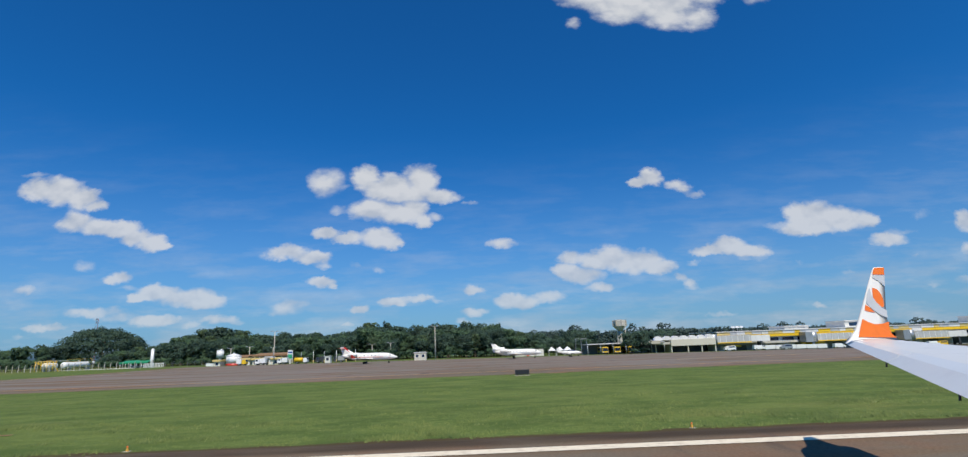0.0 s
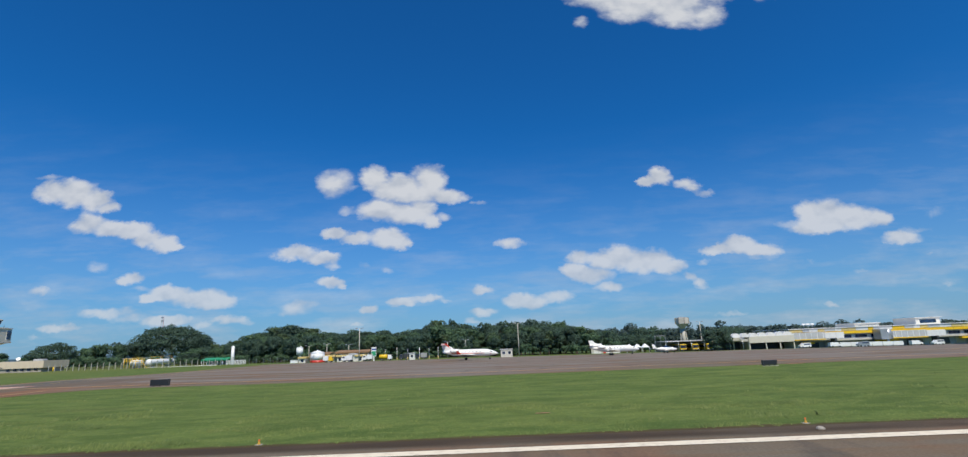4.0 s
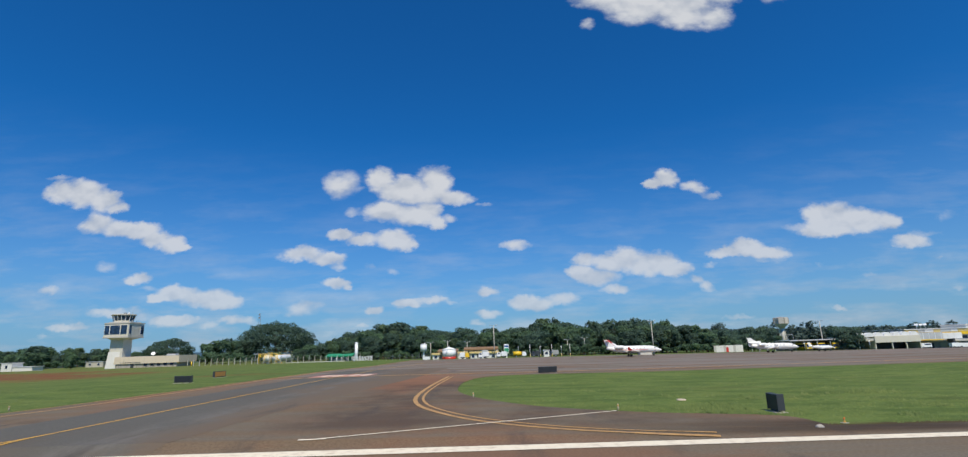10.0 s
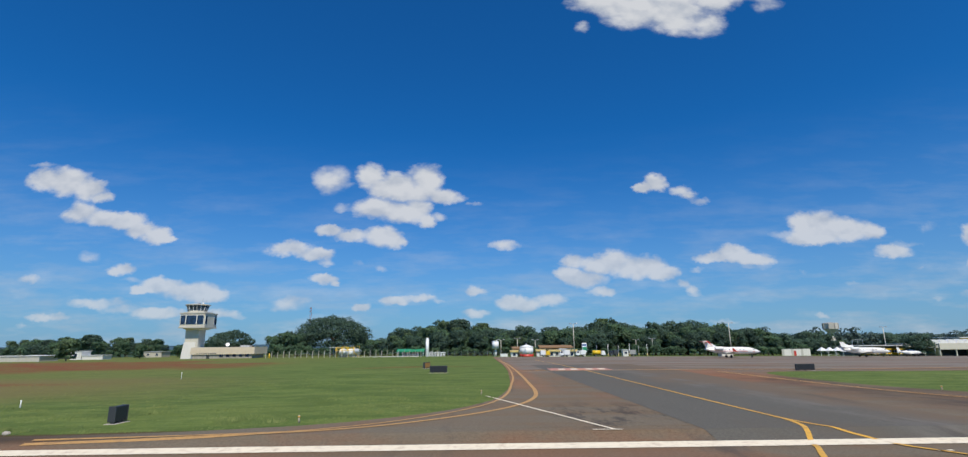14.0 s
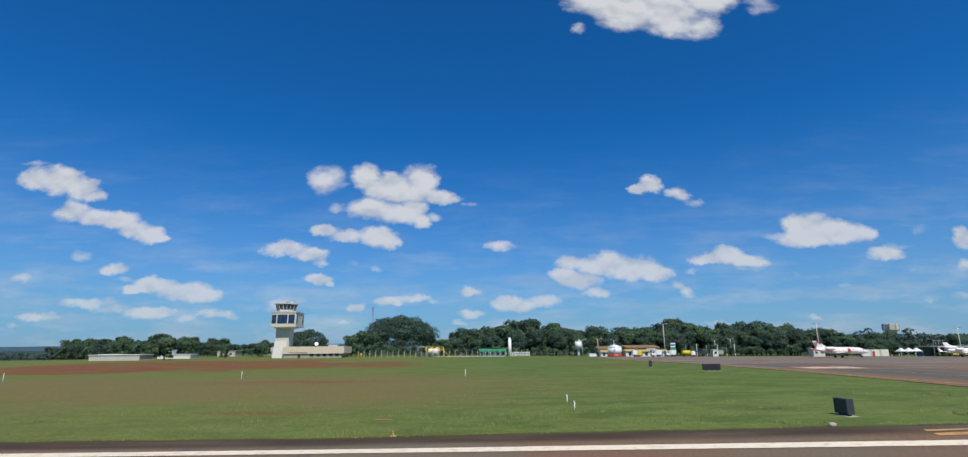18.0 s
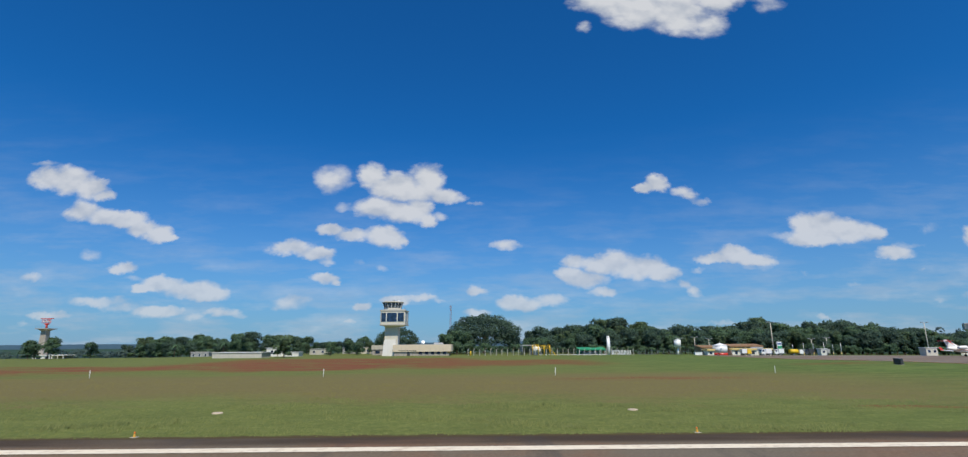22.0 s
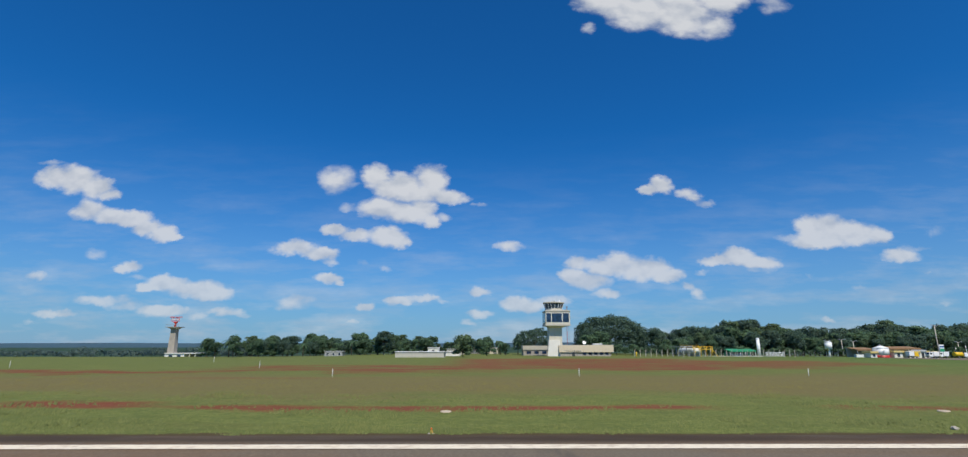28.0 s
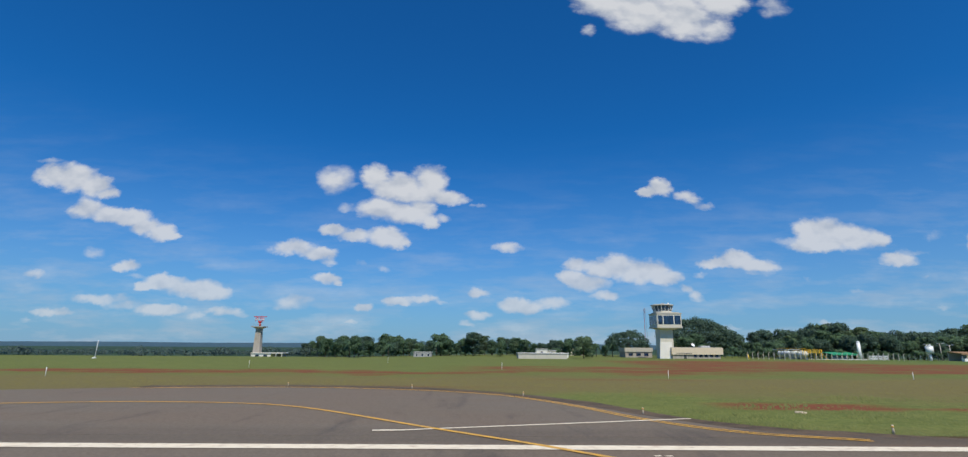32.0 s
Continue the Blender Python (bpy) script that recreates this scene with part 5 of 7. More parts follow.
light_pole(-26.5, 199, 12.0, "tall tapered concrete light pole in the yard")
light_pole(33.0, 200, 12.2, "tall tapered concrete light pole behind the apron")
light_pole(112, 226, 12, "tall light pole beside the shed")
for k, x in enumerate((-53, -46, 4.5, 12, -38)):
    light_pole(x, 222 + 1.5 * k, 6.5 + 0.5 * (k % 2), "slim street light with two arms")
for k, x in enumerate((-17.4, -13.0, -9.0, -4.6, -1.0, 2.4)):
    b = thing("bollard_post", (x, 202 + 0.4 * k, ground_z(x, 202)), 0, "thin post with yellow foot beside the apron", "post", "posts beside the apron")
    part("post", bm_tube((0, 0, -0.3), (0, 0, 4.6 if k % 2 else 4.2), 0.085, 0.07, 8), WHITE if k % 2 else STEEL, b)
    part("foot", bm_tube((0, 0, -0.3), (0, 0, 1.0), 0.14, n=8), OCHRE, b)

# ---- hangar, bus shed and terminal ----


def bus(x, y, turn):
    t = thing("bus", (x, y, ground_z(x, y)), turn, "yellow and white apron bus parked under the shed roof", "bus", "apron buses")
    part("body", bm_box(-1.25, 1.25, -4.5, 4.5, 0.4, 2.9, 0.12), YELLOW, t)
    part("windscreen", bm_box(-1.1, 1.1, -4.55, -4.48, 1.3, 2.5), GLASS, t)
    part("bumper", bm_box(-1.2, 1.2, -4.62, -4.45, 0.4, 0.75), DARK_STEEL, t)
    for s in (-1, 1):
        part("headlight", bm_box(s * 0.9 - 0.18, s * 0.9 + 0.18, -4.6, -4.5, 0.8, 1.0), WHITE, t)
        for yy in (-3.0, 3.0):
            part("wheel", bm_tube((s * 1.05, yy, 0.45), (s * 1.27, yy, 0.45), 0.45, n=14), RUBBER, t)
        part("side_window", bm_box(s * 1.22 - 0.04, s * 1.22 + 0.06, -3.8, 3.8, 1.4, 2.4), GLASS, t)


def bus_shed():
    x0, x1, y = 93, 125, 222
    z = ground_z(109, 222)
    t = thing("bus_shed", (109, y, z), 0, "long open shed with flat roof and dark interior", "shed")
    part("roof", bm_box(-16, 16, -6, 6, 4.0, 4.35, 0.04), METAL_ROOF, t)
    part("back_wall", bm_box(-16, 16, 5.8, 6.0, -0.4, 4.0), GREY_WALL, t)
    for k in range(7):
        part("post", bm_tube((-15.6 + 5.2 * k, -5.6, -0.4), (-15.6 + 5.2 * k, -5.6, 4.0), 0.14, n=8), STEEL, t)
    part("canopy", bm_box(2.5, 13.5, -7.6, -6.0, 3.5, 4.6, 0.05), TAN_WALL, t)
    for k, x in enumerate((100.5, 105.5, 111.2)):
        bus(x, 221, 0)


bus_shed()


def barrel_hangar():
    t = thing("barrel_hangar", (134.5, 226, ground_z(134, 226)), 0, "long hangar with pale barrel roofs and open front", "hangar")
    part("fascia", bm_box(-6.5, 12, -8.2, -7.7, 2.7, 5.3, 0.05), CREAM, t)
    part("roof_deck", bm_box(-13, 12, -5.4, 11.6, 5.0, 5.35), METAL_ROOF, t)
    part("side_fascia", bm_box(-13, -6.6, -7.6, -7.2, 3.4, 4.4, 0.05), CONCRETE, t)
    part("back_wall", bm_box(-13, 12, 11.6, 12, -0.4, 5.3), GREY_WALL, t)
    for s in (-6.5, 12):
        part("end_wall", bm_box(s - 0.15, s + 0.15, -7.6, 11.6, -0.4, 5.2), CREAM, t)
    for k in range(7):
        w = 25 / 7
        xa = -13 + w * k
        pts = [(xa + w * (0.5 - 0.5 * math.cos(math.pi * i / 10)), 5.1 + 1.7 * math.sin(math.pi * i / 10)) for i in range(11)]
        part("barrel_roof", bm_prism(pts, -7.6, -5.4, axis="y"), LIGHT_ROOF, t)
    for x in (-12.8, -6.3, 0.5, 6.2, 11.8):
        part("column", bm_box(x - 0.2, x + 0.2, -7.9, -7.5, -0.4, 3.4), CREAM, t)
    part("inner_front", bm_box(-13, 12, 0.0, 0.2, -0.4, 3.4), DARK_STEEL, t)


barrel_hangar()


def terminal():
    z = ground_z(200, 240)
    t = thing("terminal", (255, 246, z), 0, "long two-storey terminal with yellow and grey panel frieze", "terminal")
    part("lower_wall", bm_box(-98, 110, -4, 26, -0.5, 3.2), GREY_WALL, t)
    part("upper_wall", bm_box(-98, 110, -5.5, 24, 3.8, 6.2), METAL_ROOF, t)
    part("floor_band", bm_box(-98.3, 110.3, -6.2, 24.3, 3.2, 3.85, 0.04), CONCRETE, t)
    part("roof_slab", bm_box(-98.6, 110.6, -7.2, 25, 8.75, 9.05, 0.05), LIGHT_ROOF, t)
    part("frieze_back", bm_box(-98, 110, -6.2, -5.9, 6.1, 8.75), METAL_ROOF, t)
    r = random.Random(4)
    cols = [YELLOW, LIGHT_ROOF, YELLOW, OCHRE, YELLOW, METAL_ROOF]
    for row in range(2):
        x, k = -98.0, row
        while x < 109:
            x2 = min(110, x + r.uniform(2.2, 6))
            part("frieze_panel", bm_box(x + 0.05, x2 - 0.05, -6.7 - 0.1 * row, -6.2, 6.15 + 1.3 * row, 7.4 + 1.3 * row, 0.02), cols[(k * 2 + row) % 6 if r.random() < 0.7 else r.randrange(6)], t)
            x, k = x2, k + 1
    for k in range(30):
        x = -96 + 7 * k
        if x < 105:
            w = part("window", bm_box(x, x + 5.4, -5.6, -5.45, 4.2, 5.8), STEEL, t)
            part("pane", bm_box(x + 0.15, x + 5.25, -5.64, -5.58, 4.35, 5.65), GLASS, w)
    for k in range(28):
        x = -96 + 7.4 * k
        if x < 104:
            part("bay_door", bm_box(x, x + 4.6, -4.12, -3.95, 0.0, 2.7), (WHITE_WALL, DARK_STEEL, CONCRETE, DARK_STEEL)[k % 4], t)
    for a, b in ((-93, -88), (-60, -50), (-22, -12), (20, 30)):
        part("bay_canopy", bm_box(a, b, -7.6, -6.0, 2.2, 3.0, 0.04), YELLOW, t)
    for a, b, y, h in ((-59.3, -47.7, 6, 1.4), (-28.6, -16.8, 8, 3.0), (40, 70, 8, 3.0)):
        blk = part("roof_block", bm_box(a, b, y, y + 14, 9.05, 9.05 + h, 0.05), WHITE_WALL, t)
        part("block_window", bm_box(a + 2, b - 2, y - 0.06, y + 0.04, 9.6, 9.0 + h - 0.7), GLASS, blk)
        part("block_roof", bm_box(a - 0.5, b + 0.5, y - 0.7, y + 14.5, 9.05 + h, 9.3 + h, 0.04), LIGHT_ROOF, blk)
    for x in (-87, -85, -83):
        m = part("roof_lamp", bm_tube((x, 0, 9.0), (x, 0, 10.8), 0.12, n=6), STEEL, t)
        part("lamp_bank", bm_box(x - 0.8, x + 0.8, -0.2, 0.2, 10.6, 11.4, 0.05), WHITE, m)


def jet_bridge(x, label):
    y0 = 240
    t = thing("jet_bridge", (x, y0, ground_z(x, 232)), 0, label, "jet bridge", "jet bridges on the terminal")
    part("rotunda", bm_tube((0, -3, 3.0), (0, -3, 7.2), 1.7, n=24), STEEL, t)
    part("rotunda_leg", bm_tube((0, -3, -0.3), (0, -3, 3.0), 0.5, n=14), WHITE, t)
    part("tunnel", bm_box(1.2, 16.5, -4.5, -1.6, 3.3, 6.4, 0.08), METAL_ROOF, t)
    part("tunnel_inner", bm_box(16.5, 25, -4.2, -1.9, 3.5, 6.1, 0.06), LIGHT_ROOF, t)
    part("cabin", bm_box(-4.6, -1.3, -5.4, -0.6, 2.9, 7.4, 0.15), STEEL, t, "grey accordion cabin")
    part("drive_leg", bm_box(20.4, 21.2, -4.6, -1.4, 0.8, 3.6), DARK_STEEL, t)
    for s in (-4.4, -1.6):
        part("wheel", bm_tube((20.8, s - 0.25, 0.5), (20.8, s + 0.25, 0.5), 0.6, n=16), RUBBER, t)
    for k in range(6):
        part("tunnel_rib", bm_box(2.5 + 2.6 * k, 2.7 + 2.6 * k, -4.58, -4.5, 3.3, 6.4), WHITE, t)
    part("yellow_sill", bm_box(1.2, 16.5, -4.62, -4.52, 3.1, 3.5), YELLOW, t)


terminal()
for x in (154, 199, 243, 287):
    jet_bridge(x, "grey steel jet bridge on a round rotunda")


def van(x, y, turn, mat_, label):
    t = thing("van", (x, y, ground_z(x, y)), turn, label, "van", "vans beside the terminal")
    b = part("body", bm_loft([[(-2.4, s, 0.45), (-2.4, s, 1.15), (-1.5, s, 1.3), (-0.9, s * 0.9, 2.05), (2.3, s * 0.9, 2.1), (2.4, s, 0.45)] for s in (-0.95, 0.95)]), mat_, t)
    part("side_window", bm_box(-0.7, 2.0, -0.96, -0.9, 1.35, 1.85), GLASS, b)
    for sx in (-1.5, 1.5):
        for sy in (-0.85, 0.85):
            part("wheel", bm_tube((sx, sy - 0.12, 0.35), (sx, sy + 0.12, 0.35), 0.35, n=14), RUBBER, t)


for k, (x, m_) in enumerate(((158, WHITE), (170, WHITE), (181, STEEL), (206, WHITE), (214, WHITE), (245, WHITE), (251, YELLOW), (285, WHITE))):
    van(x, 231 - 1.5 * (k % 3), 180 * (k % 2), m_, "white service van beside the terminal" if m_ == WHITE else "service van beside the terminal")
for k in range(6):
    x = 177 + 4.6 * k
    t = thing("baggage_container", (x, 234, ground_z(x, 234)), 0, "white baggage container with canted side", "container", "baggage containers")
    part("shell", bm_prism([(-2.1, 0.4), (2.1, 0.4), (2.1, 2.0), (-2.1, 2.0), (-2.4, 1.2)], -1.2, 1.2, axis="y"), WHITE, t)
    part("dolly", bm_box(-2.2, 2.2, -1.2, 1.2, 0.2, 0.4), STEEL, t)


def water_tower():
    z = ground_z(123, 277)
    t = thing("water_tower", (123.5, 277, z), 0, "concrete water tower with faceted bowl on a slim stem", "water tower")
    part("stem", bm_tube((0, 0, -0.5), (0, 0, 11.6), 1.1, 0.9, 8), CONCRETE, t)
    prof = [(0.9, 10.6), (2.0, 11.6), (3.3, 12.9), (3.6, 13.2), (3.6, 16.0), (3.4, 16.3)]
    part("bowl", bm_lathe(prof, 8, smooth=False), CONCRETE, t)
    part("cover", bm_lathe([(3.5, 16.3), (0.5, 16.7)], 8, smooth=False), GREY_WALL, t)
    for k in range(8):
        a = radians(45 * k)
        part("rib", bm_box(-0.16, 0.16, -0.16, 0.16, 0, 3.0), OLD_CONCRETE, t).matrix_basis = pose(3.6 * math.cos(a), 3.6 * math.sin(a), 13.2, 0, 0, 45 * k)
    for s in (-1, 1):
        part("buttress", bm_tube((s * 1.9, 0, -0.4), (s * 1.2, 0, 11.4), 0.35, 0.28, 6), CONCRETE, t)


water_tower()

# ---- parked aircraft ----


def oval(x, ry, rz, zc, n=20):
    return [(x, ry * math.cos(k * math.tau / n), zc + rz * math.sin(k * math.tau / n)) for k in range(n)]


def bm_blade(root, tip, thick=0.12):
    """A wing or fin: root and tip as (leading point, trailing point); thickness falls off towards the edges."""
    secs = []
    for (le, te), th in ((root, thick), (tip, thick * 0.5)):
        le, te = Vector(le), Vector(te)
        span = (Vector(tip[0]) - Vector(root[0]))
        no = span.cross(te - le).normalized() * th
        mid = le.lerp(te, 0.35)
        secs.append([le, le.lerp(te, 0.1) + no * 0.7, mid + no, te, mid - no, le.lerp(te, 0.1) - no * 0.7])
    return bm_loft(secs)


def business_jet(x, y, turn, k, label, tail, trim, three=False, belly=None):
    """A parked business jet of about 18 m times k, nose along its own x."""
    t = thing("business_jet", (x, y, ground_z(x, y)), turn, label, "aircraft", "business jets on the apron")
    t.scale = (k, k, k)
    prof = [(-9.0, 0.15, 0.15, 2.75), (-7.6, 0.5, 0.5, 2.6), (-5.5, 0.9, 0.95, 2.4), (-3.0, 1.05, 1.12, 2.25), (3.5, 1.05, 1.12, 2.2), (5.6, 1.0, 1.05, 2.15), (7.0, 0.78, 0.8, 2.0), (8.2, 0.45, 0.45, 1.85), (9.0, 0.06, 0.06, 1.75)]
    f = part("fuselage", bm_loft([oval(*s) for s in prof]), JET_WHITE, t)
    for s in (-1, 1):
        for i in range(6):
            xx = -2.6 + 1.15 * i
            part("cabin_window", bm_lathe([(0.11, 0), (0.14, 0.02), (0.11, 0.04)], 10), GLASS, f).matrix_basis = pose(xx, s * 1.0, 2.55, -90 * s, 0, 0)
        part("cheat_line", bm_loft([[(xx, s * (ry + 0.012), zc + dz), (xx, s * (ry + 0.03), zc + dz - 0.08), (xx, s * (ry + 0.012), zc + dz - 0.16)] for xx, ry, zc, dz in ((-6.0, 0.82, 2.42, -0.1), (-3, 1.04, 2.25, -0.1), (3.5, 1.04, 2.2, -0.1), (6.8, 0.8, 2.02, -0.12))]), trim, f)
        part("wing", bm_blade(((1.6, s * 0.7, 1.45), (-2.6, s * 0.7, 1.4)), ((-2.4, s * 8.2, 1.95), (-3.8, s * 8.2, 1.95)), 0.2), JET_WHITE, t)
        part("winglet", bm_blade(((-2.5, s * 8.15, 1.95), (-3.8, s * 8.15, 1.95)), ((-3.5, s * 8.5, 3.0), (-4.1, s * 8.5, 3.0)), 0.06), tail, t)
        en = part("engine", bm_lathe([(0.42, 0), (0.56, 0.12), (0.6, 0.8), (0.52, 2.2), (0.34, 2.9)], 18), JET_WHITE, t)
        en.matrix_basis = pose(-3.6, s * 1.65, 2.95, 0, -90, 0)
        part("intake", bm_tube((0, 0, -0.02), (0, 0, 0.03), 0.4, n=16), DARK_STEEL, en)
        part("pylon", bm_box(-5.8, -4.2, min(s * 0.9, s * 1.4), max(s * 0.9, s * 1.4), 2.85, 3.0), JET_WHITE, t)
        part("tailplane", bm_blade(((-7.6, 0, 5.0 if not three else 3.7), (-9.0, 0, 5.0 if not three else 3.7)), ((-8.7, s * 3.0, 5.05 if not three else 3.6), (-9.5, s * 3.0, 5.05 if not three else 3.6)), 0.08), tail, t)
        g = part("main_leg", bm_tube((-1.4, s * 1.7, 1.4), (-1.4, s * 1.7, 0.4), 0.09, n=8), STEEL, t)
        part("wheel", bm_tube((-1.4, s * 1.7 - 0.15, 0.38), (-1.4, s * 1.7 + 0.15, 0.38), 0.38, n=16), RUBBER, g)
    part("windscreen", bm_loft([oval(6.35, 0.86, 0.3, 2.48, 12), oval(6.9, 0.76, 0.22, 2.42, 12), oval(7.2, 0.6, 0.06, 2.38, 12)]), GLASS, t)
    part("fin", bm_blade(((-5.4, 0, 3.0), (-8.6, 0, 2.9)), ((-7.9, 0, 5.4), (-9.4, 0, 5.4)), 0.16), JET_WHITE, t)
    if not three:
        part("fin_stripe", bm_blade(((-5.3, 0, 3.05), (-6.3, 0, 3.05)), ((-7.85, 0, 5.42), (-8.9, 0, 5.42)), 0.2), tail, t, "red sweep along the fin's leading edge")
    part("fin_root", bm_blade(((-4.6, 0, 3.2), (-8.4, 0, 3.0)), ((-6.6, 0, 4.5), (-8.9, 0, 4.5)), 0.22), JET_WHITE, t)
    if three:
        en = part("centre_engine", bm_lathe([(0.5, 0), (0.62, 0.15), (0.66, 1.2), (0.5, 3.6), (0.36, 4.4)], 18), JET_WHITE, t)
        en.matrix_basis = pose(-4.6, 0, 3.6, 0, -94, 0)
    n = part("nose_leg", bm_tube((6.2, 0, 1.4), (6.2, 0, 0.35), 0.07, n=8), STEEL, t)
    part("wheel", bm_tube((6.2, -0.12, 0.3), (6.2, 0.12, 0.3), 0.3, n=14), RUBBER, n)


business_jet(16.0, 163.5, 0, 0.95, "white business jet with red T-tail parked on the apron", RED, RED)
business_jet(61.4, 169, 0, 0.87, "white three-engined business jet parked on the apron", JET_WHITE, JET_GREY, True)


def light_plane(x, y, turn):
    t = thing("light_plane", (x, y, ground_z(x, y)), turn, "small white propeller plane parked on the apron", "aircraft")
    prof = [(-4.2, 0.08, 0.1, 1.5), (-2.5, 0.35, 0.4, 1.4), (-0.5, 0.62, 0.68, 1.35), (1.2, 0.62, 0.62, 1.3), (2.6, 0.48, 0.46, 1.2), (3.3, 0.2, 0.2, 1.2)]
    f = part("fuselage", bm_loft([oval(*s) for s in prof]), JET_WHITE, t)
    part("cockpit_glass", bm_loft([oval(*s) for s in ((-1.2, 0.4, 0.2, 1.85, ), (-0.2, 0.5, 0.34, 1.92), (0.9, 0.48, 0.26, 1.84), (1.5, 0.3, 0.08, 1.75))]), GLASS, t)
    part("fin", bm_blade(((-3.0, 0, 1.6), (-4.3, 0, 1.5)), ((-3.9, 0, 2.9), (-4.6, 0, 2.9)), 0.07), JET_WHITE, t)
    part("spinner", bm_lathe([(0.2, 0), (0.14, 0.2), (0.02, 0.34)], 12), STEEL, t).matrix_basis = pose(3.25, 0, 1.2, 0, 90, 0)
    for s in (-1, 1):
        part("wing", bm_blade(((0.9, s * 0.4, 0.85), (-0.8, s * 0.4, 0.85)), ((0.6, s * 5.4, 1.2), (-0.5, s * 5.4, 1.2)), 0.12), JET_WHITE, t)
        part("tailplane", bm_blade(((-3.2, 0, 1.6), (-4.2, 0, 1.6)), ((-3.6, s * 1.8, 1.65), (-4.2, s * 1.8, 1.65)), 0.05), JET_WHITE, t)
        part("propeller_blade", bm_blade(((3.35, 0, 1.2 + 0.1 * s), (3.45, 0.12, 1.2 + 0.1 * s)), ((3.35, 0, 1.2 + 0.95 * s), (3.42, 0.08, 1.2 + 0.95 * s)), 0.02), DARK_STEEL, t)
        g = part("main_leg", bm_tube((-0.3, s * 1.3, 0.9), (-0.3, s * 1.5, 0.3), 0.06, n=8), STEEL, t)
        part("wheel", bm_tube((-0.3, s * 1.5 - 0.09, 0.24), (-0.3, s * 1.5 + 0.09, 0.24), 0.24, n=14), RUBBER, g)
    g = part("nose_leg", bm_tube((2.4, 0, 0.9), (2.4, 0, 0.25), 0.05, n=8), STEEL, t)
    part("wheel", bm_tube((2.4, -0.08, 0.22), (2.4, 0.08, 0.22), 0.22, n=14), RUBBER, g)


light_plane(79, 173, 0)

# ---- the airliner's wing tip beside the start of the path ----


def wing_section(le, te, th, n=9):
    """An aerofoil ring from the leading to the trailing edge and back below."""
    le, te = Vector(le), Vector(te)
    top, low = [], []
    for i in range(n + 1):
        f = i / n
        prof = th * (1.48 * math.sqrt(f) - 0.63 * f - 1.76 * f * f + 1.42 * f ** 3 - 0.51 * f ** 4) * 2
        p = le.lerp(te, f)
        top.append(p + Vector((0, 0, prof * 0.62)))
        low.append(p - Vector((0, 0, prof * 0.38)))
    return top + low[-2:0:-1]


